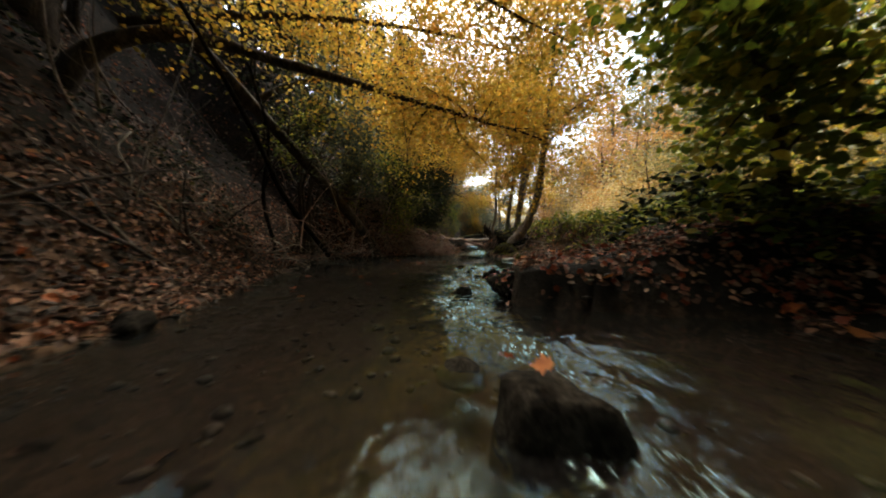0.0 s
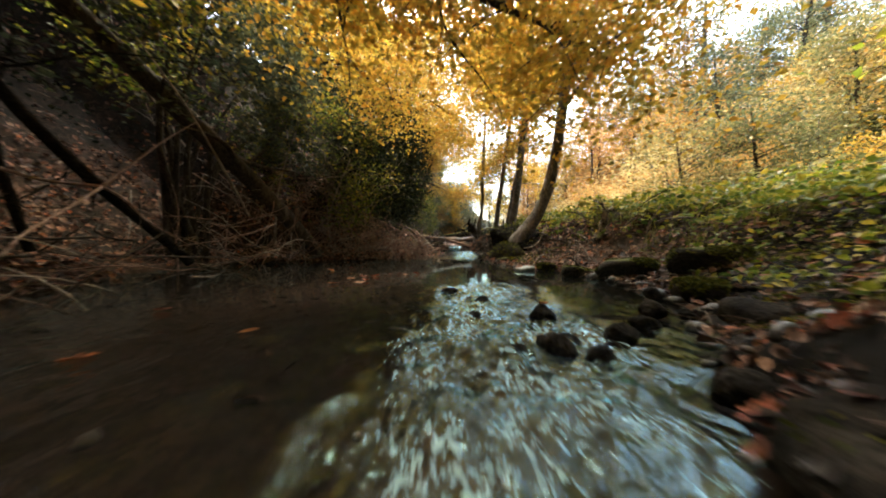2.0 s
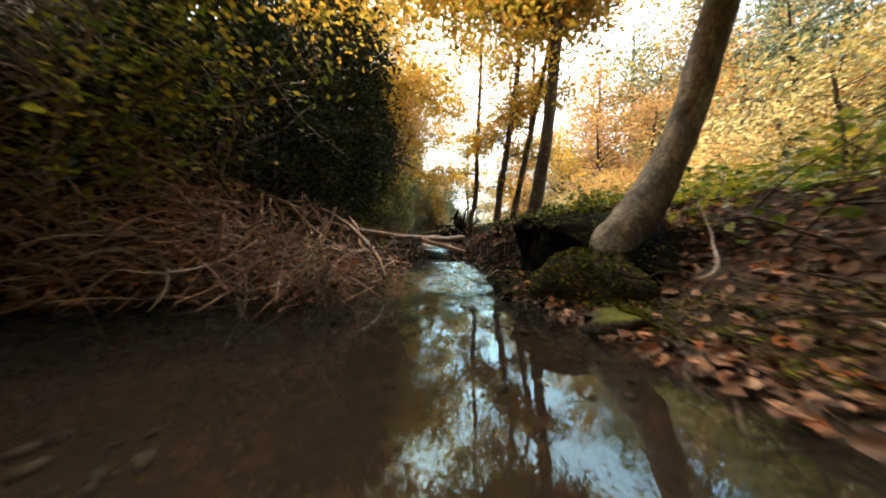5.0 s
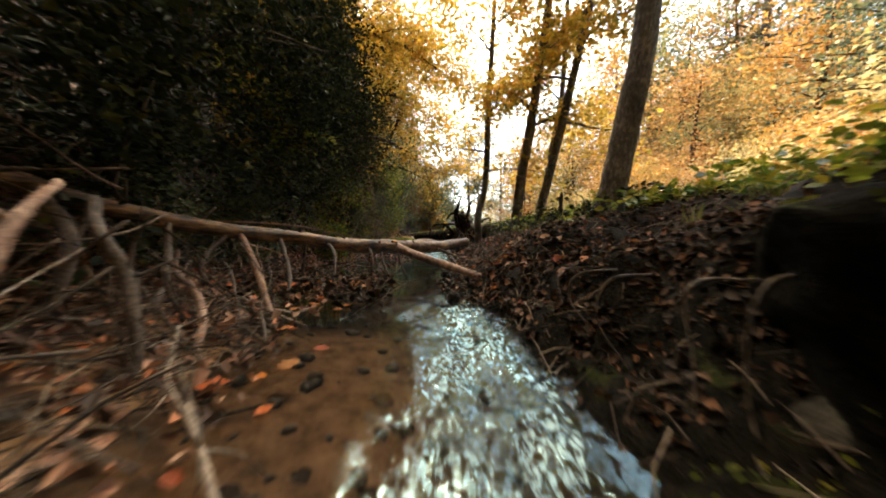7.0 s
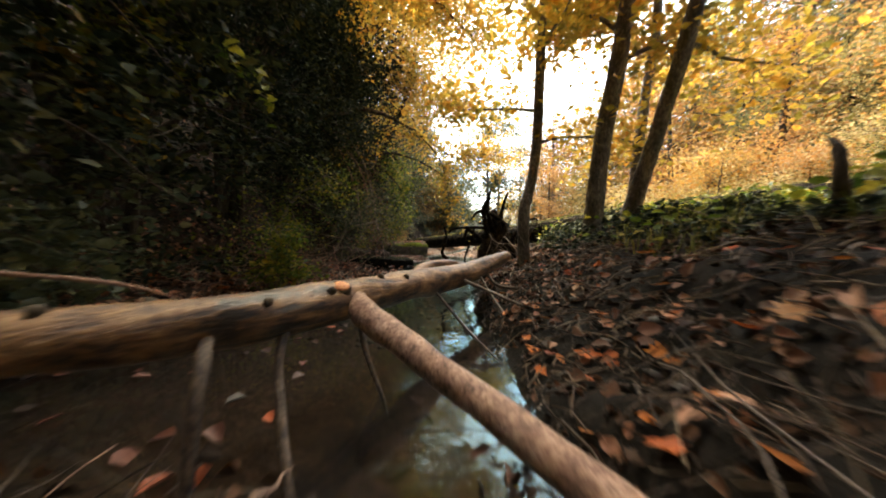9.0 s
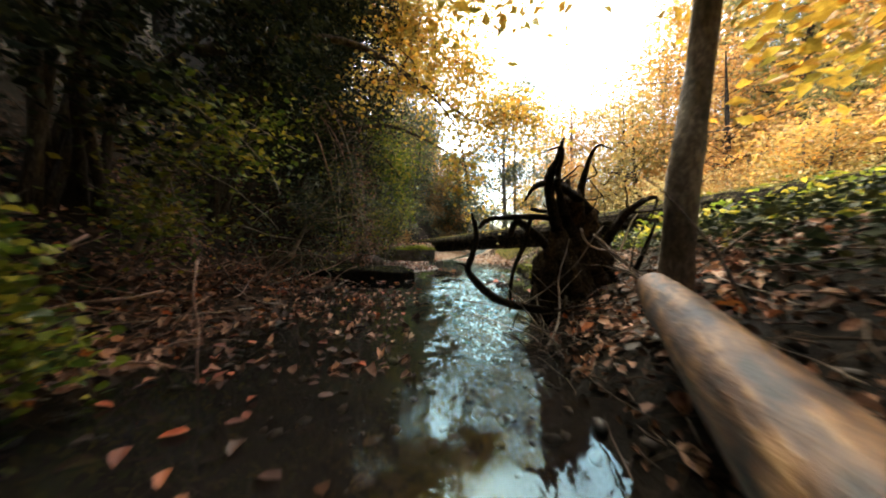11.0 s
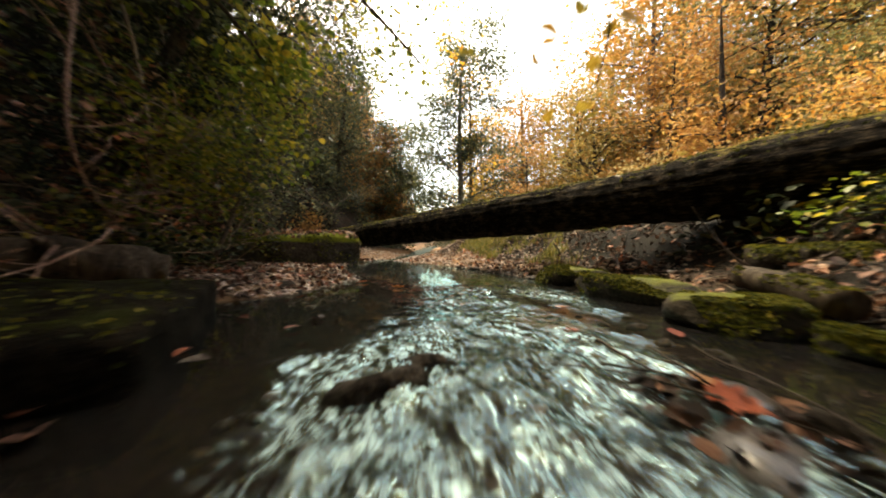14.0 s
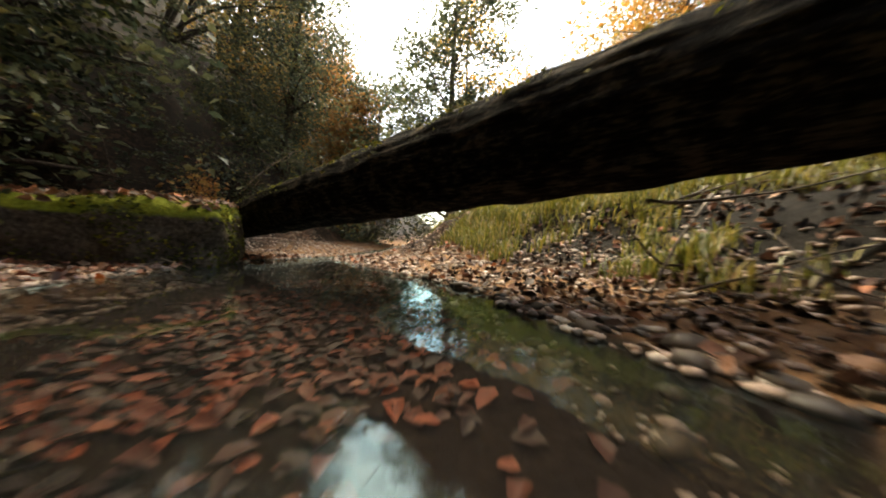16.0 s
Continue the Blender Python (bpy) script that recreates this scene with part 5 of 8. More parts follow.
bough("overhanging_branch", "near branch with broad yellow-green leaves over the shaded bank", [(-0.5, 15.6, 2.5, 0.03), (0.1, 16.0, 2.35, 0.02), (0.5, 16.3, 2.0, 0.012), (0.7, 16.5, 1.55, 0.004)], BARK_DARK, LEAF_GREEN, 12, 6, 0.06, 1112, 0.12, 0.6, sag=0.16, shape=BROAD)
bough("yellow_shrub", "yellow-green leafy shrub on the dark slope", [(-0.9, 18.0, 1.4, 0.03), (-0.5, 17.9, 2.1, 0.02), (0.0, 17.8, 2.6, 0.012), (0.3, 17.7, 2.75, 0.004)], BARK_DARK, LEAF_GREEN, 12, 16, 0.07, 115, 0.13, 0.7, category="shrub")
bough("yellow_shrub", "small yellow-green shrub at the water's edge", [(-0.75, 11.6, 0.4, 0.014), (-0.6, 11.5, 0.7, 0.01), (-0.4, 11.45, 0.95, 0.004)], STICK, LEAF_GREEN, 7, 2, 0.04, 116, 0.09, 0.4, category="shrub", begin=0.05)
bough("yellow_shrub", "drooping twig with pale yellow leaves below the evergreens", [(-1.5, 10.6, 2.3, 0.02), (-1.1, 10.6, 2.25, 0.014), (-0.8, 10.65, 1.9, 0.008), (-0.66, 10.7, 1.5, 0.004)], STICK, LEAF_GREEN, 9, 7, 0.075, 117, 0.08, 0.4, category="shrub", sag=0.2)
bough("yellow_shrub", "low russet shrub above the mossy stone block", [(0.1, 19.6, 0.4, 0.015), (0.3, 19.6, 0.7, 0.01), (0.5, 19.5, 0.9, 0.004)], STICK, LEAF_RUST, 9, 8, 0.055, 118, 0.1, 0.4, category="shrub", begin=0.1)

for k, pts in enumerate([[(-0.3, 13.6, 0.5, 0.02), (-0.1, 13.6, 0.9, 0.013), (0.2, 13.5, 1.2, 0.004)], [(-0.2, 15.9, 0.5, 0.02), (0.1, 15.9, 1.0, 0.013), (0.4, 15.8, 1.3, 0.004)], [(0.0, 17.3, 0.6, 0.02), (0.3, 17.2, 1.1, 0.013), (0.6, 17.0, 1.5, 0.004)], [(-0.8, 12.6, 0.6, 0.02), (-0.5, 12.5, 1.1, 0.013), (-0.1, 12.4, 1.4, 0.004)], [(0.3, 20.4, 0.7, 0.02), (0.8, 20.3, 1.3, 0.013), (1.3, 20.2, 1.7, 0.004)]]):
    bough("yellow_shrub", "straggling shrub with yellow-green leaves below the evergreens", pts, STICK_PALE, LEAF_GREEN if k % 2 else LEAF_MID, 13, 10, 0.045, 870 + k, 0.1, 0.6, category="shrub", begin=0.05)
tree("tree", "golden-leaved tree leaning out of the evergreen thicket", [(-0.7, 16.9, 1.3, 0.08), (0.1, 16.7, 3.0, 0.06), (0.7, 16.6, 4.6, 0.04), (1.1, 16.5, 7.0, 0.01)], BARK_DARK, LEAF_GOLD, 0.07, 15, 30, 0.22, 119, 0.48, 1.7)
tree("tree", "golden-leaved tree rising behind the evergreen thicket", [(-1.6, 12.2, 2.6, 0.08), (-0.9, 12.3, 4.4, 0.06), (-0.2, 12.4, 6.0, 0.04), (0.2, 12.4, 8.0, 0.01)], BARK_DARK, LEAF_GOLD, 0.075, 16, 30, 0.2, 120, 0.3, 2.0)

bough("yellow_shrub", "golden-leaved shrub rising from the shaded shore", [(0.35, 16.0, 0.42, 0.016), (0.5, 15.95, 0.8, 0.011), (0.62, 15.9, 1.1, 0.008), (0.72, 15.85, 1.38, 0.003)], STICK, LEAF_GREEN, 9, 7, 0.042, 881, 0.09, 0.4, category="shrub", begin=0.25)
# small growth along the shaded shore and a hooked stub on the low bank
for k, (dx, dy, dz) in enumerate([(0.2, -0.12, 0.4), (-0.05, -0.1, 0.46), (0.3, 0.05, 0.28), (0.08, 0.1, 0.5), (-0.15, 0.0, 0.36)]):
    x, y = -0.3 + 0.04 * k, 11.45 - 0.03 * k
    z = float(ground_z(x, y)) - 0.02
    bough("seedling", "young yellow-green seedling growing at the shaded shore", [(x, y, z, 0.007), (x + dx * 0.4, y + dy * 0.4, z + dz * 0.6, 0.005), (x + dx, y + dy, z + dz, 0.002)], STICK, LEAF_GREEN, 6, 3, 0.042, 1100 + k, 0.04, 0.22, category="seedling", seg=6, shape=CUPPED)
bough("hanging_branch", "thin grey branch with a few yellow leaves before the dark thicket", [(-1.5, 10.2, 2.7, 0.012), (-1.1, 10.45, 2.05, 0.009), (-0.92, 10.55, 1.6, 0.006), (-0.84, 10.6, 1.25, 0.002)], STICK_PALE, LEAF_GOLD, 9, 3, 0.075, 1110, 0.05, 0.4, category="branch", seg=6, shape=CUPPED, sag=0.2)
bough("hanging_branch", "thin bare branch with yellow-green leaves over the shaded bank", [(-1.2, 10.9, 2.5, 0.01), (-0.7, 10.8, 2.1, 0.007), (-0.4, 10.75, 1.75, 0.004), (-0.2, 10.7, 1.6, 0.002)], STICK_PALE, LEAF_GREEN, 8, 3, 0.07, 1111, 0.05, 0.35, category="branch", seg=6, shape=CUPPED, sag=0.2)
zb = float(ground_z(2.26, 9.7))
V, F = tube([(2.26, 9.7, zb - 0.05, 0.04), (2.22, 9.68, zb + 0.03, 0.024), (2.175, 9.66, zb + 0.1, 0.02), (2.18, 9.67, zb + 0.2, 0.016), (2.2, 9.7, zb + 0.25, 0.009)], 26, 10, 0.07, 1112)
single("broken_stub", mesh_of("broken_stub", V, F, BARK_DARK, True), "hooked dark stub of a broken sapling on the low bank", "stub")

# leafy bush on the brow of the earth bank
bough("leafy_bush", "low yellow-green bush overhanging the dark earth bank", [(2.3, 7.85, 0.55, 0.014), (2.15, 7.75, 0.68, 0.01), (2.0, 7.65, 0.74, 0.003)], STICK, LEAF_GREEN, 10, 9, 0.045, 124, 0.07, 0.25, category="shrub", begin=0.1, shape=CUPPED)
# the leafy sapling at the start, close on the right
bough("sapling", "leafy green sapling leaning over the sunlit bank", [(2.1, 1.8, 0.3, 0.03), (2.0, 1.8, 1.0, 0.025), (1.8, 1.8, 1.6, 0.018), (1.45, 1.8, 2.0, 0.006)], BARK_DARK, LEAF_GREEN, 18, 11, 0.075, 121, 0.13, 0.8, begin=0.2, shape=BROAD)
bough("sapling", "leafy sapling with green and yellow leaves", [(2.7, 2.4, 0.4, 0.03), (2.6, 2.4, 1.2, 0.022), (2.3, 2.3, 1.9, 0.014), (1.9, 2.2, 2.3, 0.005)], BARK_DARK, LEAF_GREEN, 16, 11, 0.075, 122, 0.14, 0.8, begin=0.2, shape=BROAD)

# the middle of the valley: tall bushy tree beyond the log
tree("tree", "slender bushy tree with grey-green and yellow leaves beyond the log", [(4.1, 21.8, 0.5, 0.1), (4.1, 21.7, 2, 0.08), (4.0, 21.6, 4, 0.05), (4.1, 21.6, 6.6, 0.01)], BARK_GREY, LEAF_BLUE, 0.085, 24, 26, 0.24, 131, 0.08, 1.9, rise=0.6)
tree("tree", "thin tree with sparse yellow leaves beyond the log", [(4.9, 23, 0.6, 0.08), (4.9, 23, 3, 0.05), (4.8, 23, 6.5, 0.01)], BARK_GREY, LEAF_GOLD, 0.09, 16, 16, 0.22, 132, 0.2, 1.2, rise=0.7)
tree("tree", "orange-gold tree in the distance up the valley", [(1.9, 24.2, 0.5, 0.07), (1.9, 24.1, 2, 0.05), (1.8, 24, 4.6, 0.01)], BARK_GREY, LEAF_RUST, 0.1, 18, 26, 0.24, 134, 0.1, 1.3, rise=0.6)
tree("tree", "low grey-green tree on the far bank", [(2.6, 24, 0.5, 0.08), (2.7, 24, 2, 0.05), (2.7, 24, 4.5, 0.01)], BARK_GREY, LEAF_BLUE, 0.1, 18, 26, 0.24, 133, 0.1, 1.5, rise=0.6)


# ---- logs, stones and roots in the stream ----
def mossed(ob, count, size, material, seed, up=0.15, label="moss"):
    """Tufts of moss on those faces of a mesh that look up, as a part of it."""
    g = np.random.default_rng(seed)
    me = ob.data
    me.calc_loop_triangles()
    co = np.array([v.co[:] for v in me.vertices])
    T = np.array([t.vertices[:] for t in me.loop_triangles])
    a, b, c = co[T[:, 0]], co[T[:, 1]], co[T[:, 2]]
    N = np.cross(b - a, c - a)
    area = np.linalg.norm(N, axis=1)
    N /= area[:, None] + 1e-12
    w = area * np.clip(N[:, 2] - up + 0.35, 0, 1)
    k = g.choice(len(T), count, p=w / w.sum())
    u = np.sort(g.uniform(0, 1, (count, 2)), axis=1)
    P = a[k] * u[:, :1] + b[k] * (u[:, 1:] - u[:, :1]) + c[k] * (1 - u[:, 1:])
    keep = wave_noise(P[:, 0] + P[:, 2], P[:, 1] - P[:, 2], seed, 3, 7.0) > -0.35
    V, F = leaves(OVAL, P[keep] + N[k][keep] * size * 0.25, size, g, 55, N[k][keep])
    return tagged(part("moss", mesh_of("moss", V, F, material), ob), label, kind="stuff")


def leaf_cover(name, label, ob, count, size, material, seed, up=0.5):
    """Fallen leaves lying on those faces of a stone that look up."""
    g = np.random.default_rng(seed)
    me = ob.data
    me.calc_loop_triangles()
    co = np.array([(ob.matrix_basis @ v.co)[:] for v in me.vertices])
    T = np.array([t.vertices[:] for t in me.loop_triangles])
    a, b, c = co[T[:, 0]], co[T[:, 1]], co[T[:, 2]]
    N = np.cross(b - a, c - a)
    area = np.linalg.norm(N, axis=1)
    N /= area[:, None] + 1e-12
    w = area * (N[:, 2] > up)
    k = g.choice(len(T), count, p=w / w.sum())
    u = np.sort(g.uniform(0, 1, (count, 2)), axis=1)
    P = a[k] * u[:, :1] + b[k] * (u[:, 1:] - u[:, :1]) + c[k] * (1 - u[:, 1:]) + N[k] * g.uniform(0.004, 0.025, (count, 1))
    h = count // 3
    V, F = joined([leaves(MAPLE, P[:h], size * 1.2, g, 22, N[k][:h]), leaves(FOLDED, P[h:], size, g, 26, N[k][h:])])
    return single(name, mesh_of(name, V, F, material), label, "leaves", kind="stuff")


PEELED = [(1.72, 11.52, 0.535, 0.05), (1.5, 11.15, 0.505, 0.058), (1.22, 10.68, 0.465, 0.062), (1.0, 10.32, 0.462, 0.063), (0.86, 10.08, 0.47, 0.06), (0.74, 9.87, 0.47, 0.059), (0.62, 9.67, 0.472, 0.056), (0.5, 9.52, 0.474, 0.053), (0.34, 9.38, 0.483, 0.049), (0.1, 9.2, 0.525, 0.042), (-0.2, 8.86, 0.56, 0.038), (-0.46, 8.5, 0.635, 0.035), (-0.62, 8.28, 0.73, 0.032), (-1.0, 7.8, 0.92, 0.026), (-1.5, 7.3, 1.2, 0.018)]
log = thing("fallen_log", "peeled pale brown fallen log lying across the stream", "log")
V, F = tube(PEELED, 150, 26, 0.03, 201, 1.1, True, 0.025)
part("trunk", mesh_of("trunk", V, F, BARK_PEELED, True), log)
PL = smooth_line(PEELED, 100)
V, F = tube([(0.72, 9.79, 0.475, 0.03), (0.76, 9.7, 0.45, 0.036), (0.88, 9.56, 0.405, 0.034), (1.02, 9.37, 0.365, 0.031), (1.15, 9.18, 0.33, 0.028), (1.32, 8.95, 0.28, 0.022), (1.46, 8.76, 0.2, 0.015)], 36, 10, 0.05, 202)
part("branch", mesh_of("branch", V, F, STICK_RED, True), log, "thick side branch sloping to the bank")
V, F = tube([(0.683, 9.745, 0.485, 0.034), (0.687, 9.733, 0.507, 0.03), (0.69, 9.727, 0.519, 0.027)], 8, 14, 0.03, 203)
stub = part("stub", mesh_of("stub", V, F, BARK_DARK, True), log)
V, F = tube([(0.6912, 9.7255, 0.5205, 0.023), (0.6916, 9.7248, 0.5222, 0.022)], 3, 14, 0.02, 204)
part("cut_face", mesh_of("cut_face", V, F, CUT_WOOD), stub, "orange sawn cut face")
# the second stem that forks off near the right end
V, F = tube([(1.22, 10.7, 0.485, 0.036), (1.13, 10.65, 0.515, 0.03), (1.01, 10.5, 0.527, 0.025), (0.935, 10.35, 0.518, 0.025), (0.89, 10.2, 0.49, 0.027)], 30, 12, 0.05, 205)
part("fork", mesh_of("fork", V, F, BARK_PEELED, True), log)
g = np.random.default_rng(206)
for k, (i, r, dx, dy, zb) in enumerate([(60, 0.011, 0.12, -0.35, 0.2), (66, 0.013, 0.22, -0.45, 0.2), (70, 0.013, 0.05, -0.2, 0.22), (74, 0.014, 0.3, -0.6, 0.2), (78, 0.012, 0.1, -0.25, 0.25), (82, 0.022, 0.3, -0.3, 0.2), (50, 0.012, 0.05, -0.15, 0.2), (88, 0.02, 0.3, -0.3, 0.3), (44, 0.01, 0.1, -0.25, 0.19), (63, 0.01, -0.1, 0.2, 0.21), (17, 0.009, 0.62, -0.62, 0.36), (23, 0.006, 0.22, -0.25, 0.24), (12, 0.008, 0.35, -0.75, 0.38), (10, 0.01, 0.3, -0.35, 0.38), (36, 0.009, 0.08, -0.12, 0.2)]):
    a = PL[i][:3]
    b = np.array([a[0] + dx, a[1] + dy, zb])
    m = 0.5 * (a + b) + g.normal(0, 0.05, 3) - (0, 0, 0.04 if i < 30 else 0)
    V, F = tube([(*a, r), (*m, r * 0.95), (*b, r * 0.7), (*(b + (dx * 0.2, dy * 0.2, -0.04)), r * 0.5)], 22, 7, 0.08, 210 + k)
    part("branch", mesh_of("branch", V, F, STICK, True), log)
for i in (34, 41, 47, 53, 57, 64, 30):
    p, t = PL[i], PL[i + 1][:3] - PL[i][:3]
    a = g.uniform(-0.6, 1.2)
    n = np.array([math.sin(a) * 0.8, -math.sin(a) * 0.6, math.cos(a)])
    V, F = tube([(*(p[:3] + n * p[3] * 0.85), 0.013), (*(p[:3] + n * (p[3] + 0.012)), 0.008)], 4, 8, 0.12, i)
    part("knot", mesh_of("knot", V, F, BARK_DARK, True), log, "dark knot")
# the long bent branch that hangs to the water before the log
for pts, r, mtl in [([(-0.4, 8.1, 0.74, 0.014), (-0.2, 7.85, 0.66, 0.016), (0.02, 7.55, 0.53, 0.014), (0.2, 7.3, 0.37, 0.014), (0.27, 7.2, 0.28, 0.013), (0.31, 7.08, 0.18, 0.01)], 1, BARK_PEELED),
                    ([(-0.06, 7.95, 0.64, 0.01), (0.03, 7.78, 0.54, 0.012), (0.08, 7.66, 0.38, 0.013), (0.19, 7.42, 0.33, 0.012), (0.28, 7.26, 0.29, 0.008)], 2, STICK_RED),
                    ([(-0.27, 7.95, 0.65, 0.015), (-0.23, 7.8, 0.53, 0.017), (-0.22, 7.68, 0.5, 0.015), (-0.3, 7.55, 0.4, 0.012), (-0.27, 7.42, 0.26, 0.009), (-0.3, 7.36, 0.14, 0.006)], 3, STICK_RED),
                    ([(-0.12, 8.1, 0.62, 0.014), (-0.04, 8.02, 0.53, 0.016), (0.04, 8.0, 0.41, 0.016), (0.11, 7.94, 0.24, 0.013), (0.14, 7.9, 0.15, 0.01)], 4, STICK),
                    ([(0.36, 7.72, 0.21, 0.006), (0.44, 7.62, 0.19, 0.006), (0.59, 7.43, 0.15, 0.004)], 5, STICK_PALE),
                    ([(0.22, 7.35, 0.3, 0.008), (0.36, 7.29, 0.28, 0.008), (0.49, 7.25, 0.26, 0.005)], 6, BARK_PEELED),
                    ([(-0.12, 8.9, 0.53, 0.014), (-0.07, 8.84, 0.49, 0.016), (0.1, 8.6, 0.35, 0.015), (0.26, 8.37, 0.16, 0.012)], 7, STICK_RED),
                    ([(-0.3, 8.7, 0.45, 0.012), (-0.25, 8.61, 0.37, 0.014), (-0.02, 8.35, 0.33, 0.013), (0.12, 8.17, 0.27, 0.012), (0.2, 8.0, 0.18, 0.009)], 8, STICK_RED),
                    ([(-1.8, 5.5, 0.65, 0.011), (-1.8, 5.3, 0.85, 0.011), (-1.8, 4.7, 1.39, 0.009), (-1.87, 4.3, 1.75, 0.005)], 9, STICK_PALE)]:
    ob = thing("dead_branch", "bare weathered branch caught beside the fallen log" if r < 9 else "bleached branch leaning on the shaded slope", "branch", (0, 0, 0), "branches caught at the log")
    part("stem", mesh_of("stem", *tube(pts, 34, 8, 0.08, 230 + r), mtl, True), ob)
    for k in range(4):
        i = g.integers(1, len(pts) - 1)
        e = limb_points(pts[i][:3], g.normal(0, 1, 3), g.uniform(0.1, 0.3), pts[i][3] * 0.45, 0.002, g, 4, 0.25)
        part("twig", mesh_of("twig", *tube(e, 9, 5, 0.06, k), mtl, True), ob)

V, F = tube([(-0.6, 8.95, 0.6, 0.007), (-0.2, 9.15, 0.615, 0.0065), (0.05, 9.33, 0.605, 0.006), (0.28, 9.5, 0.56, 0.0045), (0.36, 9.6, 0.51, 0.002)], 30, 7, 0.08, 215)
single("dead_branch", mesh_of("dead_branch", V, F, STICK_RED, True), "thin bare branch lying along the peeled log", "branch", "branches caught at the log")

BIG = [(0.7, 19.5, 0.55, 0.15), (1.15, 18.85, 0.63, 0.17), (1.8, 17.85, 0.71, 0.18), (2.5, 16.8, 0.79, 0.19), (3.1, 15.88, 0.86, 0.195), (3.4, 15.42, 0.9, 0.2), (3.7, 14.95, 0.95, 0.235), (4.3, 14.0, 1.04, 0.245), (5.2, 12.6, 1.16, 0.25), (6.2, 11.0, 1.28, 0.26)]
log = thing("fallen_log", "large dark furrowed log with mossy top spanning the stream", "log")
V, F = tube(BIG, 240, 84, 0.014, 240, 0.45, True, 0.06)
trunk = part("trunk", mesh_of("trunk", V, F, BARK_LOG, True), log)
mossed(trunk, 7000, 0.022, LEAF_MOSS, 396, 0.92, "yellowish moss along the top")
V, F = tube([(3.66, 15.02, 1.02, 0.03), (3.52, 15.25, 1.02, 0.09), (3.3, 15.6, 0.98, 0.1), (3.05, 16.0, 0.955, 0.06), (2.9, 16.2, 0.945, 0.01)], 30, 12, 0.12, 241)
part("torn_bark", mesh_of("torn_bark", V, F, BARK_PEELED, True), log, "torn strip of paler bark")


def rock(name, at, size, seed, material, label, category="stone", turn=0.0, group="", sharp=0.22, flat_top=0.0, detail=3):
    """A weathered stone: a ball broken by planes, with a rough skin."""
    g = np.random.default_rng(seed)
    bm = bmesh.new()
    bmesh.ops.create_icosphere(bm, subdivisions=detail, radius=1.0)
    V = np.array([v.co[:] for v in bm.verts])
    for _ in range(9):
        d = g.normal(0, 1, 3)
        d /= np.linalg.norm(d)
        cut = g.uniform(0.62, 0.9)
        s = V @ d
        V = V - np.where(s > cut, s - cut, 0)[:, None] * d
    if flat_top:
        V[:, 2] = np.where(V[:, 2] > flat_top, flat_top + (V[:, 2] - flat_top) * 0.15, V[:, 2])
    N = V / (np.linalg.norm(V, axis=1)[:, None] + 1e-9)
    V = V + N * (sharp * 0.35 * wave_noise(V[:, 0] + V[:, 2], V[:, 1] - V[:, 2] * 0.7, seed, 4, 3.0))[:, None]
    V = V * np.array(size) / 2
    c, s = math.cos(radians(turn)), math.sin(radians(turn))
    V = V @ np.array([[c, s, 0], [-s, c, 0], [0, 0, 1]])
    for v, p in zip(bm.verts, V):
        v.co = p
    me = bpy.data.meshes.new(name)
    bm.to_mesh(me)
    bm.free()
    me.polygons.foreach_set("use_smooth", np.ones(len(me.polygons), bool))
    me.materials.append(material)
    ob = single(name, me, label, category, group)
    ob.location = at
    return ob


rock("rock", (0.22, 0.61, 0.03), (0.33, 0.26, 0.25), 301, ROCK_DARK, "dark wet rock in the current with red leaves on it", flat_top=0.55)
ledge_a = rock("rock_ledge", (1.02, 2.14, 0.1), (1.4, 1.0, 0.52), 302, ROCK_DARK, "dark wet rock ledge covered with fallen leaves", flat_top=0.5, detail=4, turn=12)
ledge_b = rock("rock_ledge", (1.75, 2.3, 0.12), (1.2, 1.1, 0.6), 303, ROCK_DARK, "dark wet rock ledge covered with fallen leaves", flat_top=0.5, detail=4)
rock("rock", (0.13, 2.0, 0.05), (0.15, 0.12, 0.12), 304, ROCK_DARK, "small wet rock with an orange leaf in the riffle")
mound_a = rock("mossy_boulder", (1.9, 7.35, 0.2), (1.0, 0.95, 0.86), 305, ROCK_MOSS, "big dark mossy mound under the curved tree", detail=4, sharp=0.4)
mound_b = rock("mossy_boulder", (1.48, 6.6, 0.16), (0.72, 0.62, 0.56), 306, ROCK_MOSS, "mossy root mound at the foot of the curved tree", sharp=0.4)
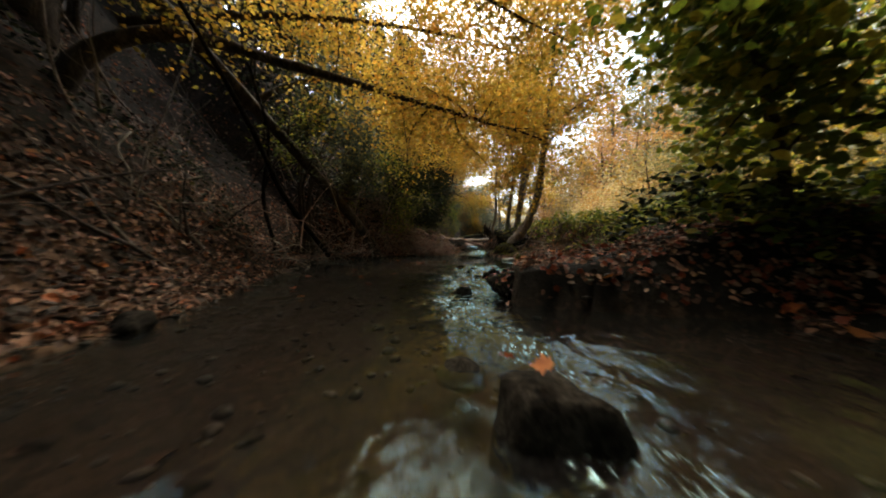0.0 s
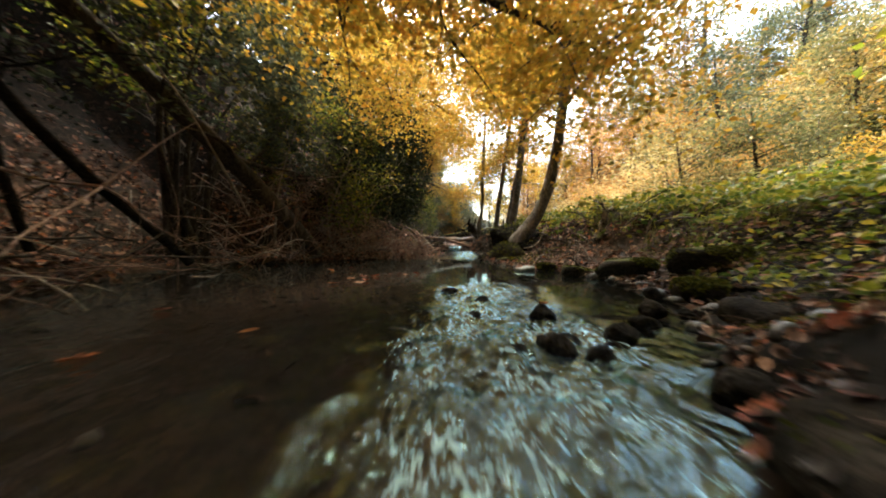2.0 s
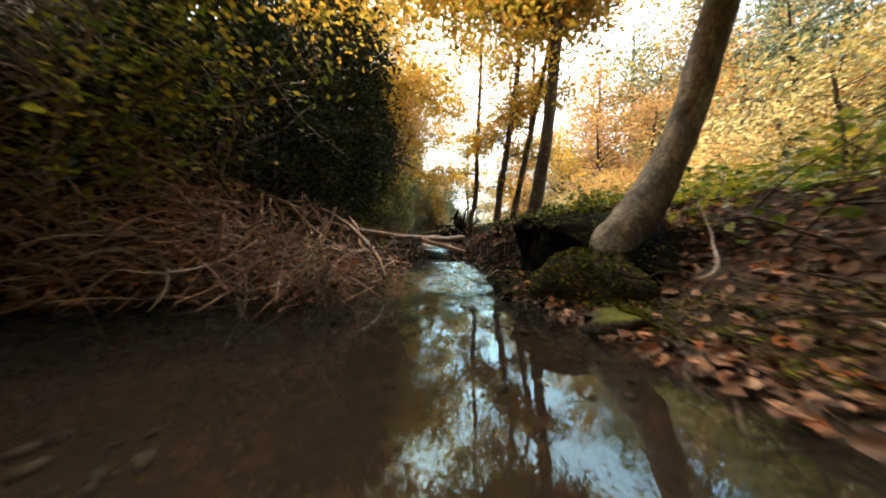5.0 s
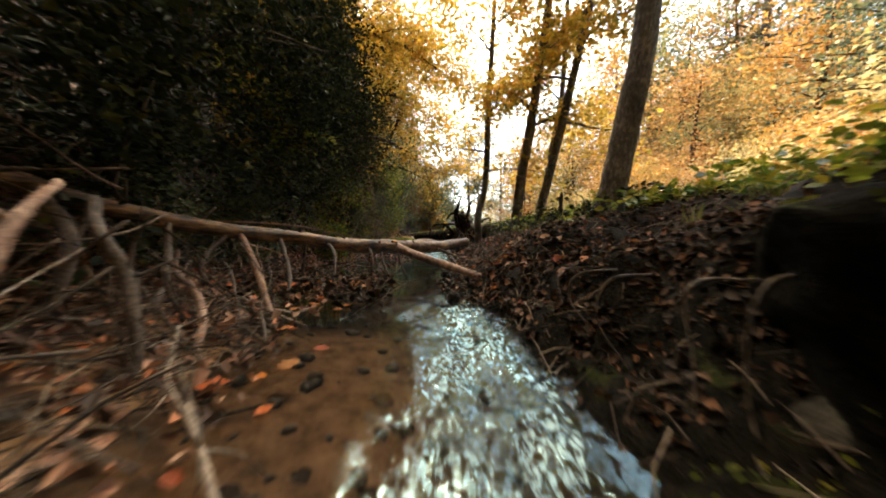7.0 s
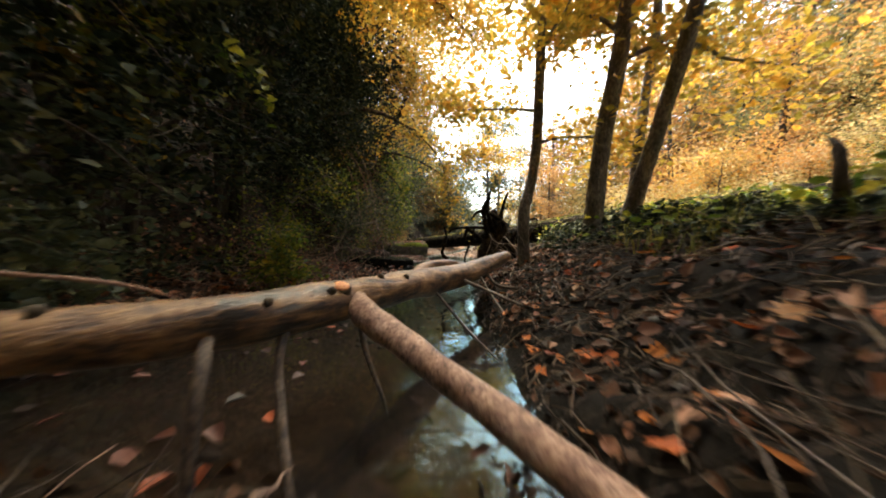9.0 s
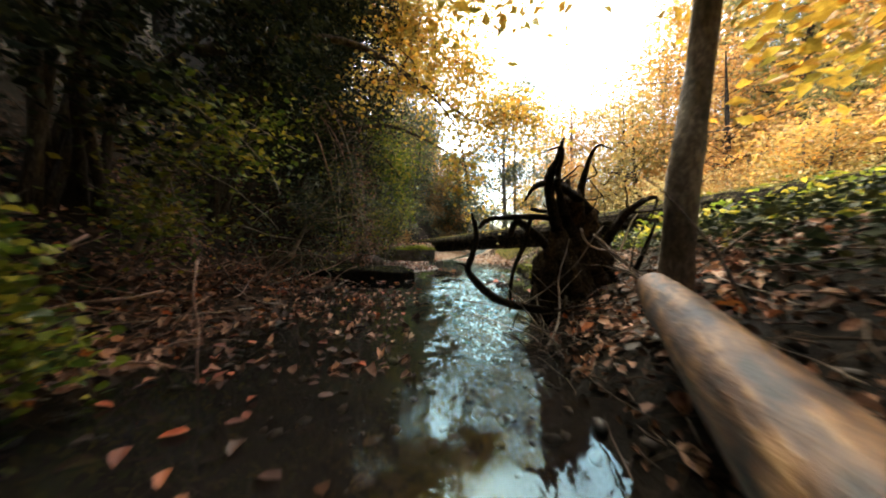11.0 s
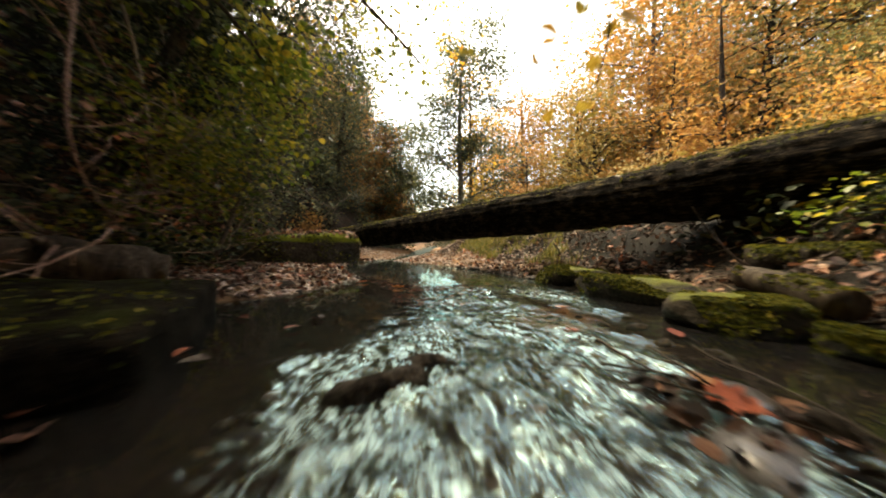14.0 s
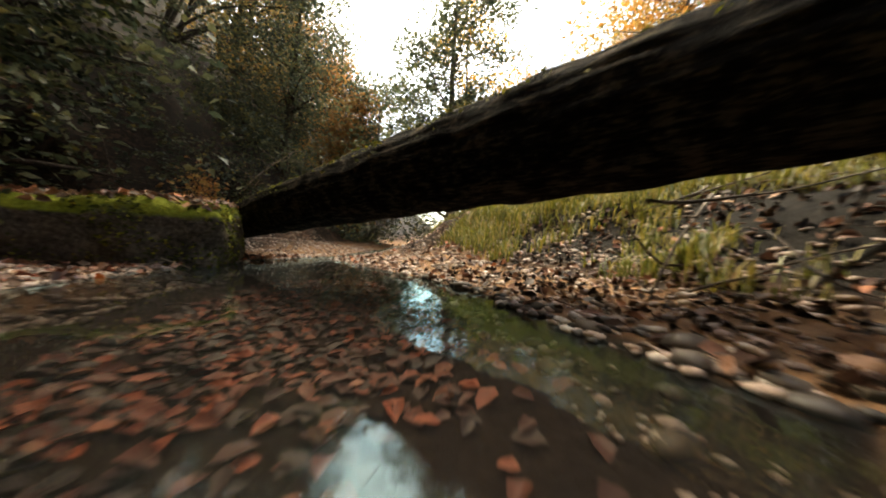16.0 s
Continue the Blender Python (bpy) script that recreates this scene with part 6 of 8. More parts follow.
for k, (x, y, z, sx, sy, sz) in enumerate([(0.22, 3.8, 0.08, 0.1, 0.08, 0.07), (0.35, 3.52, 0.08, 0.08, 0.07, 0.07), (0.55, 3.27, 0.07, 0.16, 0.11, 0.1), (0.44, 2.92, 0.06, 0.17, 0.13, 0.1), (0.33, 2.93, 0.05, 0.1, 0.08, 0.07), (0.54, 2.86, 0.05, 0.12, 0.09, 0.08), (0.5, 2.98, 0.06, 0.09, 0.08, 0.08), (0.62, 2.92, 0.05, 0.1, 0.08, 0.07), (0.28, 3.3, 0.06, 0.09, 0.07, 0.06), (0.85, 3.1, 0.07, 0.11, 0.09, 0.09), (0.7, 3.0, 0.07, 0.14, 0.1, 0.09), (0.16, 2.14, 0.04, 0.1, 0.09, 0.08), (1.04, 3.3, 0.09, 0.15, 0.12, 0.1), (1.82, 13.73, 0.22, 0.14, 0.1, 0.07), (1.41, 14.26, 0.23, 0.16, 0.08, 0.05), (1.32, 14.2, 0.22, 0.22, 0.12, 0.08), (1.95, 13.9, 0.22, 0.12, 0.09, 0.07), (0.98, 8.63, 0.17, 0.1, 0.09, 0.08), (1.05, 8.8, 0.19, 0.12, 0.09, 0.1), (0.85, 15.5, 0.24, 0.25, 0.16, 0.1), (1.0, 12.9, 0.19, 0.12, 0.1, 0.06), (2.05, 13.2, 0.2, 0.16, 0.1, 0.08), (0.05, 0.9, 0.0, 0.2, 0.14, 0.1), (-1.3, 1.25, 0.06, 0.2, 0.16, 0.14)]):
    rock("rock", (x, y, z), (sx, sy, sz), 310 + k, ROCK_DARK, "small dark wet stone in the stream", group="stones in the stream", turn=37 * k, sharp=0.4, detail=3)
for k, (x, y, z, sx, sy, sz, lab) in enumerate([(1.66, 4.25, 0.16, 0.5, 0.36, 0.34, "mossy stone at the pool's edge"), (1.46, 3.5, 0.13, 0.34, 0.24, 0.22, "mossy stone at the pool's edge"), (1.28, 4.95, 0.13, 0.25, 0.18, 0.16, "mossy stone at the pool's edge"), (1.9, 3.85, 0.26, 0.5, 0.4, 0.34, "mossy stone at the pool's edge"), (1.2, 6.1, 0.12, 0.3, 0.25, 0.2, "mossy stone at the pool's edge"), (1.25, 3.05, 0.12, 0.3, 0.22, 0.16, "wet stone half under leaves")]):
    st = rock("mossy_stone", (x, y, z), (sx, sy, sz), 340 + k, ROCK_DARK if "wet" in lab else ROCK_MOSS, lab, group="stones at the pool", turn=51 * k, flat_top=0.5)
    if "mossy" in lab:
        mossed(st, 3200, 0.018, LEAF_MOSS, 370 + k, 0.35)
for k, (x, y, z, sx, sy, sz, tn) in enumerate([(2.68, 14.88, 0.27, 0.82, 0.4, 0.3, -80), (2.52, 14.34, 0.26, 0.42, 0.34, 0.28, -20), (2.72, 15.42, 0.28, 0.55, 0.36, 0.32, -70), (3.45, 14.4, 0.42, 0.8, 0.6, 0.42, -35), (2.5, 14.05, 0.25, 0.22, 0.18, 0.16, 0)]):
    st = rock("mossy_stone", (x, y, z), (sx, sy, sz), 350 + k, ROCK_MOSS, "long low mossy rock at the water's edge by the log", group="mossy rocks by the log", turn=tn, flat_top=0.45, detail=4)
    mossed(st, int(11000 * sx), 0.018, LEAF_MOSS, 380 + k, 0.45)


def block(at, size, turn, seed, label, material, lean=(0, 0), soft=0.1, uneven=1.0):
    """A rough-hewn stone block with worn, rounded edges and an uneven skin."""
    bm = bmesh.new()
    bmesh.ops.create_cube(bm, size=1.0)
    bmesh.ops.subdivide_edges(bm, edges=list(bm.edges), cuts=23, use_grid_fill=True)
    for v in bm.verts:
        c = np.array(v.co[:]) * size
        inner = np.clip(c, -np.array(size) / 2 + soft, np.array(size) / 2 - soft)
        d = c - inner
        v.co = (inner + d / max(1e-6, np.linalg.norm(d)) * soft) / size if np.linalg.norm(d) > soft else v.co
    for v in bm.verts:
        p = np.array(v.co[:]) * size
        q = wave_noise(np.array(p[0] + p[2] * 0.6), np.array(p[1] * 1.0 + p[2]), seed, 4, 5.0)
        n = np.array(v.co[:]) / (np.linalg.norm(v.co[:]) + 1e-6)
        q2 = wave_noise(np.array(p[0] * 0.9 - p[2]), np.array(p[1] - p[2] * 0.7), seed + 1, 3, 14.0)
        v.co = p + n * (float(q) * 0.05 + float(q2) * 0.014) * uneven
    me = bpy.data.meshes.new("stone_block")
    bm.to_mesh(me)
    bm.free()
    me.polygons.foreach_set("use_smooth", np.ones(len(me.polygons), bool))
    me.materials.append(material)
    ob = single("stone_block", me, label, "stone block")
    ob.matrix_basis = pose(*at, lean[0], lean[1], turn)
    return ob


# the steep earth bank beside the chute, hollowed below and mossy above
nu, nv = 110, 70
yy = np.linspace(6.3, 8.05, nu)
prof = smooth_line([(-0.2, -0.06), (-0.15, 0.01), (-0.02, 0.05), (0.08, 0.1), (0.1, 0.18), (0.06, 0.31), (0.02, 0.4), (0.03, 0.45), (0.12, 0.48), (0.4, 0.495), (0.9, 0.51), (1.3, 0.45)], nv)
PY, PU = np.meshgrid(yy, np.arange(nv), indexing="ij")
dx, dz = prof[PU, 0], prof[PU, 1]
fade = blend(PY, 6.3, 6.85) * (1 - blend(PY, 7.45, 7.95))
q1 = wave_noise(PY + dx * 0.6, dz * 1.3 - dx, 881, 3, 6.0)
q2 = wave_noise(PY * 1.1 - dz, dz + dx, 882, 3, 21.0)
bx = along(SHORE_R, PY) + 0.15 + dx + (1 - fade) * 0.35 - 0.05 * q1 - 0.02 * q2
bz = along(LEVEL, PY) + dz * (0.45 + 0.55 * fade) + 0.03 * q1 * blend(dz, 0.3, 0.55) + 0.014 * q2
i, j = np.meshgrid(np.arange(nu - 1), np.arange(nv - 1), indexing="ij")
quad = np.stack([i * nv + j, (i + 1) * nv + j, (i + 1) * nv + j + 1, i * nv + j + 1], -1).reshape(-1, 4)
# the bank's near-black colour carries the shade below its overhang
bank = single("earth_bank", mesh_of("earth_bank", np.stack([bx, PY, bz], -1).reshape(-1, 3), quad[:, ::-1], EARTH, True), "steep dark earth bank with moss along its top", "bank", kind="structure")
mossed(bank, 3000, 0.018, LEAF_MOSS, 883, 0.85)
# near-black sheet added over the slope by the chute, in place of the mound's shade
nu, nv = 120, 50
PY, PD = np.meshgrid(np.linspace(7.1, 8.6, nu), np.linspace(-0.12, 0.62, nv), indexing="ij")
mx = along(SHORE_R, PY) + PD
rim = np.minimum(np.minimum(blend(PY, 7.1, 7.25), 1 - blend(PY, 8.15, 8.6)), 1 - blend(PD, 0.4 + 0.12 * wave_noise(PY, PY * 0.3, 885, 3, 5.0), 0.62))
mz = ground_z(mx, PY) - 0.03 + 0.045 * rim + 0.012 * wave_noise(mx, PY, 886, 3, 24.0)
i, j = np.meshgrid(np.arange(nu - 1), np.arange(nv - 1), indexing="ij")
quad = np.stack([i * nv + j, (i + 1) * nv + j, (i + 1) * nv + j + 1, i * nv + j + 1], -1).reshape(-1, 4)
single("mud_slope", mesh_of("mud_slope", np.stack([mx, PY, mz], -1).reshape(-1, 3), quad, EARTH, True), "near-black sheet painting shade on the slope beside the chute", "mud", kind="structure")
g = np.random.default_rng(884)
for k, (y0, z0, z1) in enumerate([(7.9, 0.42, 0.18), (8.05, 0.42, 0.24), (7.62, 0.44, 0.12), (7.5, 0.46, 0.1), (8.15, 0.42, 0.2)]):
    x0 = float(along(SHORE_R, y0)) + 0.16
    pts = [(x0 + 0.12, y0, z0 + 0.02, 0.003), (x0 - 0.02, y0 + g.uniform(-0.03, 0.03), z0, 0.003), (x0 - 0.04, y0 + g.uniform(-0.04, 0.04), 0.5 * (z0 + z1), 0.0026), (x0 - 0.03 + g.uniform(-0.05, 0.05), y0 - g.uniform(0, 0.1), z1, 0.0014)]
    single("bare_root", mesh_of("bare_root", *tube(pts, 18, 5, 0.1, k), STICK, True), "thin bare root hanging from the earth bank", "root", "roots of the earth bank")

leaf_cover("leaf_litter", "russet leaves lying on the wet rock ledge", ledge_a, 520, 0.03, LEAF_SUNK, 891, 0.3)
mossed(ledge_a, 500, 0.014, LEAF_MOSS, 397, 0.6)
mossed(ledge_b, 900, 0.016, LEAF_MOSS, 399, 0.6)
leaf_cover("leaf_litter", "russet leaves lying on the back of the wet ledge", ledge_b, 480, 0.032, LITTER, 893, 0.3)
# broken stones on the ledge
g = np.random.default_rng(894)
for k in range(34):
    host = ledge_a if k % 2 else ledge_b
    tops = [v.co for v in host.data.vertices if v.normal.z > 0.6]
    c = host.location + tops[g.integers(0, len(tops))]
    w = g.uniform(0.04, 0.13)
    rock("stone", (c.x, c.y, c.z + w * 0.1), (w, w * g.uniform(0.6, 0.9), w * g.uniform(0.4, 0.7)), 1400 + k, ROCK_MOSS if k % 4 == 0 else ROCK, "small dark stone on the wet rock ledge", group="stones on the ledge", turn=g.uniform(0, 360), sharp=0.5, detail=2)
great = block((0.22, 17.92, 0.42), (2.1, 0.85, 0.44), 9, 401, "long mossy stone block strewn with fallen leaves beside the pool", STONE_BLOCK, (7, -1))
leaf_cover("leaf_litter", "russet leaves on top of the mossy block", great, 650, 0.05, LITTER, 892, 0.8)
mossed(great, 9000, 0.022, LEAF_MOSS, 392, -0.35)
mossed(mound_a, 5200, 0.024, LEAF_MOSS, 393, 0.25)
mossed(mound_b, 2200, 0.022, LEAF_MOSS, 394, 0.3)
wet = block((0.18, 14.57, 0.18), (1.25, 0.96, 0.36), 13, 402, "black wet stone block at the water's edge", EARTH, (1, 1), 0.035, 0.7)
mossed(wet, 900, 0.016, LEAF_MOSS, 400, 0.3)
block((1.08, 4.97, 0.12), (0.19, 0.12, 0.045), 25, 403, "flat pale green-grey slab at the pool's edge", STONE_SLAB, (7, -6), 0.02, 0.35)
slab = block((1.42, 4.58, 0.12), (0.26, 0.17, 0.08), -25, 404, "flat mossy stone at the pool's edge", ROCK_MOSS, (-6, 5), 0.03, 0.5)
mossed(slab, 900, 0.014, LEAF_MOSS, 398, 0.5)
V, F = tube([(-1.3, 14.9, 0.45, 0.13), (-0.6, 15.1, 0.42, 0.13), (0.1, 15.35, 0.38, 0.12), (0.35, 15.45, 0.34, 0.1)], 30, 14, 0.07, 403)
log = thing("driftwood", "dark waterlogged log stranded on the gravel", "log")
part("trunk", mesh_of("trunk", V, F, BARK_DARK, True), log)
for k, (a, b) in enumerate([((-0.6, 15.1, 0.5), (-0.5, 15.0, 0.66)), ((0.0, 15.3, 0.46), (0.12, 15.12, 0.5)), ((-1.0, 15.0, 0.52), (-1.1, 14.85, 0.7))]):
    V, F = tube([(*a, 0.035), (*b, 0.02)], 8, 8, 0.1, 407 + k)
    part("branch_stub", mesh_of("branch_stub", V, F, BARK_DARK, True), log)
V, F = tube([(2.68, 14.14, 0.33, 0.05), (2.8, 14.34, 0.36, 0.052), (2.9, 14.52, 0.38, 0.05)], 16, 14, 0.03, 404)
log = thing("driftwood", "short mossy piece of log among the rocks", "log")
trunk = part("trunk", mesh_of("trunk", V, F, BARK_DARK, True), log)
mossed(trunk, 900, 0.016, LEAF_MOSS, 409, 0.5)
log = thing("broken_branch", "bleached broken branch propped on the low bank", "branch")
V, F = tube([(1.78, 5.42, 0.16, 0.024), (1.84, 5.34, 0.22, 0.034), (1.92, 5.24, 0.34, 0.036), (1.965, 5.18, 0.47, 0.034), (1.99, 5.14, 0.6, 0.03), (2.0, 5.12, 0.7, 0.028), (2.07, 5.1, 0.75, 0.014)], 60, 16, 0.2, 405, 5.0)
part("trunk", mesh_of("trunk", V, F, DEAD_WOOD, True), log)
for k, (a, b) in enumerate([((1.96, 5.18, 0.47), (2.2, 5.1, 0.42)), ((1.92, 5.24, 0.34), (1.85, 5.5, 0.5)), ((2.0, 5.12, 0.7), (1.9, 5.2, 0.84))]):
    V, F = tube([(*a, 0.012), (*((np.array(a) + b) / 2 + (0.02, 0, 0.03)), 0.009), (*b, 0.004)], 10, 6, 0.1, 406 + k)
    part("branch", mesh_of("branch", V, F, DEAD_WOOD, True), log)

# uprooted stump: a slab of earth with roots
rb = thing("uprooted_stump", "dark uprooted root plate with tangled bare roots", "stump", (1.68, 12.3, 0.3))
bm = bmesh.new()
bmesh.ops.create_icosphere(bm, subdivisions=5, radius=1.0)
for v in bm.verts:
    p = np.array(v.co[:])
    q = 1 + 0.3 * float(wave_noise(np.array(p[0] * 1.2 + p[2]), np.array(p[1] + p[2] * 0.8), 411, 5, 3.4)) + 0.14 * float(wave_noise(np.array(p[0] - p[2] * 0.5), np.array(p[1] * 1.3 - p[2]), 419, 4, 11.0))
    wide = 1.0 - 0.28 * p[2]
    v.co = p * q * np.array([0.21 * wide, 0.2 * wide, 0.44]) + np.array([0.2, 0.06, 0.2])
me = bpy.data.meshes.new("earth")
bm.to_mesh(me)
bm.free()
me.polygons.foreach_set("use_smooth", np.ones(len(me.polygons), bool))
me.materials.append(CLOD)
part("earth", me, rb, "dark clod of earth")
g = np.random.default_rng(412)
root_ends = [(0.05, -0.1, 0.9), (0.3, 0.0, 0.95), (0.5, -0.2, 0.45), (0.0, 0.2, 0.6), (0.6, -0.1, 0.65)]
for k, e in enumerate(root_ends):
    e = np.array(e)
    a = np.array([0.2, 0, 0.22]) + (e - (0.2, 0, 0.22)) * 0.3
    m = 0.55 * (a + e) * 0.95 + g.normal(0, 0.07, 3)
    main = part("root", mesh_of("root", *tube([(*a, 0.03), (*m, 0.02), (*e, 0.009), (*(e + g.normal(0, 0.07, 3)), 0.003)], 22, 7, 0.12, 413 + k), ROOT_BARK, True), rb)
    for _ in range(2):
        f = limb_points(m, e - a + g.normal(0, 0.3, 3), g.uniform(0.15, 0.35), 0.008, 0.002, g, 4, 0.4)
        part("rootlet", mesh_of("rootlet", *tube(f, 10, 5, 0.1, k), ROOT_BARK, True), main)
    for _ in range(3):
        f = limb_points(m + g.normal(0, 0.06, 3), g.normal(0, 1, 3), g.uniform(0.12, 0.3), 0.004, 0.001, g, 5, 0.5)
        part("rootlet", mesh_of("rootlet", *tube(f, 10, 4, 0.1, k), ROOT_BARK, True), main)
for k, pts in enumerate([[(0.0, -0.06, 0.0, 0.026), (-0.16, -0.14, 0.04, 0.022), (-0.323, -0.22, 0.09, 0.02), (-0.443, -0.22, 0.184, 0.018), (-0.483, -0.22, 0.244, 0.016), (-0.463, -0.22, 0.311, 0.014), (-0.443, -0.22, 0.385, 0.013), (-0.45, -0.22, 0.465, 0.012), (-0.47, -0.22, 0.525, 0.005)],
                          [(-0.4, -0.06, 0.46, 0.008), (-0.36, -0.05, 0.5, 0.014), (-0.28, -0.05, 0.52, 0.014), (-0.02, -0.04, 0.53, 0.016), (0.2, 0.0, 0.48, 0.02)],
                          [(-0.14, -0.05, 0.62, 0.006), (-0.08, -0.05, 0.7, 0.014), (0.02, -0.05, 0.72, 0.02), (0.14, -0.05, 0.66, 0.026), (0.3, 0.0, 0.55, 0.03)],
                          [(0.05, -0.05, 0.45, 0.034), (0.0, -0.05, 0.72, 0.026), (0.05, -0.05, 0.86, 0.02), (0.08, -0.05, 0.98, 0.006)],
                          [(-0.1, -0.05, 0.53, 0.012), (-0.14, -0.06, 0.38, 0.014), (-0.2, -0.04, 0.2, 0.011), (-0.21, -0.04, 0.0, 0.006)],
                          [(-0.48, -0.22, 0.25, 0.009), (-0.51, -0.23, 0.27, 0.006), (-0.54, -0.23, 0.275, 0.002)],
                          [(0.1, 0.02, 0.3, 0.03), (-0.1, -0.02, 0.46, 0.024), (-0.18, -0.03, 0.5, 0.02), (-0.22, -0.02, 0.4, 0.012)]]):
    V, F = tube(pts, 34, 9, 0.09, 431 + k)
    part("root", mesh_of("root", V, F, ROOT_BARK, True), rb)


# ---- brush, roots and twigs ----
def stick_meshes(n, material, seed, length=1.0, r=0.011):
    g = np.random.default_rng(seed)
    out = []
    for k in range(n):
        pts = limb_points((-length / 2, 0, 0), (1, 0, 0), length, r, r * 0.35, g, 6, 0.16)
        pieces = [tube(pts, 9, 5, 0.1, seed + k)]
        for _ in range(2):
            i = g.integers(1, 5)
            e = limb_points(pts[i][:3], (0.7, *g.normal(0, 0.6, 2)), length * g.uniform(0.15, 0.35), pts[i][3] * 0.6, 0.002, g, 3, 0.25)
            pieces.append(tube(e, 5, 3, 0.08, k))
        V, F = joined(pieces)
        out.append(mesh_of("stick", V, F, material, True))
    return out


RED_TWIGS = stick_meshes(8, STICK_RED, 504) + stick_meshes(3, STICK_PALE, 505)
TWIGS = stick_meshes(7, STICK, 501) + stick_meshes(3, STICK_PALE, 502) + stick_meshes(4, BARK_DARK, 503)
WET_TWIGS = TWIGS[:7] + TWIGS[10:] * 2


def brush(label, count, box, seed, lengths=(0.3, 0.9), tilt=28, lift=0.3, category="brush pile", meshes=None, stout=0.8):
    """A heap of dead sticks over the ground of a stretch x0, x1, y0, y1."""
    g = np.random.default_rng(seed)
    x0, x1, y0, y1 = box
    ob = thing("brush_pile", label, category)
    for k in range(count):
        x, y = g.uniform(x0, x1), g.uniform(y0, y1)
        L = g.uniform(*lengths)
        edge = 1 - abs(2 * (x - x0) / (x1 - x0) - 1)
        z = max(float(ground_z(x, y)), float(along(LEVEL, y))) + 0.02 + lift * g.uniform(0, 1) ** 1.6 * (0.35 + 0.65 * edge)
        part("stick", (meshes or TWIGS)[g.integers(0, len(meshes or TWIGS))], ob, "", pose(x, y, z, g.uniform(0, 360), g.normal(0, tilt), g.uniform(0, 360)) @ Matrix.Diagonal((L, L ** 0.5 * stout, L ** 0.5 * stout, 1)))
    return ob


brush("tangled dam of reddish dead twigs across the pool's head", 420, (-1.85, 0.12, 6.6, 7.25), 511, (0.2, 0.7), 34, 0.62, meshes=RED_TWIGS)
brush("tangle of dead branches under the fallen log", 190, (-1.3, 0.25, 7.4, 9.1), 512, (0.2, 0.8), 30, 0.34, stout=0.55)
brush("bleached twigs along the crest of the twig dam", 120, (-1.5, 0.1, 6.5, 7.1), 525, (0.15, 0.5), 30, 0.5, meshes=RED_TWIGS[8:] + RED_TWIGS[:3], stout=0.6)
brush("dry twigs standing at the foot of the shaded slope", 70, (-2.6, -1.2, 5.2, 7.0), 524, (0.3, 0.9), 38, 0.8, meshes=RED_TWIGS)
brush("dry pale twigs caught below the dark shrubs", 90, (-2.1, -0.5, 7.0, 9.2), 522, (0.3, 0.9), 38, 0.9, meshes=RED_TWIGS)
brush("dry twigs and stems on the shaded bank", 90, (-0.9, 0.2, 11.0, 17.6), 523, (0.25, 0.7), 35, 0.5, meshes=RED_TWIGS)
brush("low dam of sodden twigs below the peeled log", 120, (-0.4, 0.68, 8.75, 9.35), 519, (0.15, 0.5), 18, 0.2, meshes=WET_TWIGS + RED_TWIGS[:3], stout=0.55)
brush("twigs caught at the stream's edge below the log", 30, (1.02, 1.5, 8.8, 9.7), 520, (0.15, 0.45), 14, 0.08, meshes=WET_TWIGS, stout=0.4)
brush("driftwood twigs caught on the low bank by the log", 45, (1.3, 2.3, 8.9, 11.4), 513, (0.15, 0.45), 10, 0.07, meshes=WET_TWIGS + TWIGS[7:9], stout=0.4)
brush("dead twigs heaped on the low bank above the pool", 60, (1.5, 2.6, 4.6, 6.4), 514, (0.25, 0.8), 24, 0.22)
brush("dead twigs about the uprooted stump", 36, (1.45, 2.1, 11.3, 12.6), 515, (0.25, 0.7), 30, 0.3)
brush("dead branches strewn on the shaded slope by the pool", 110, (-3.0, -1.5, 2.2, 6.6), 516, (0.4, 1.2), 30, 0.4, meshes=TWIGS + RED_TWIGS)
brush("dead twigs strewn on the shaded bank by the evergreens", 50, (-0.9, 0.0, 13.0, 17.5), 517, (0.3, 0.8), 20, 0.3)
brush("dead twigs on the low bank under the large log", 40, (2.7, 4.0, 13.2, 16.5), 518, (0.25, 0.7), 20, 0.16)

g = np.random.default_rng(521)
rt = thing("exposed_roots", "thin bare roots hanging from the low bank", "roots")
for k in range(17):
    y = g.uniform(8.0, 9.8)
    x = float(along(SHORE_R, y)) + g.uniform(0.25, 0.5)
    z = float(ground_z(x, y)) + 0.01
    x2 = float(along(SHORE_R, y)) + g.uniform(-0.12, 0.1)
    zm = float(ground_z((x + x2) / 2, y))
    pts = [(x + 0.15, y + 0.05, z - 0.02, 0.004), (x, y + g.normal(0, 0.04), z + 0.01, 0.0045), ((x + x2) / 2 + g.normal(0, 0.03), y + g.normal(0, 0.06), zm + 0.01 + g.uniform(0, 0.03), 0.0035), (x2 + 0.02, y + g.normal(0, 0.08), float(along(LEVEL, y)) + 0.05, 0.0025), (x2 - g.uniform(0, 0.08), y - g.uniform(0.02, 0.12), float(along(LEVEL, y)) - 0.01, 0.0012)]
    V, F = tube([(*p[:3], p[3] * 0.5) for p in pts], 16, 5, 0.12, 530 + k)
    part("root", mesh_of("root", V, F, STICK if k % 3 == 0 else ROOT_BARK, True), rt)
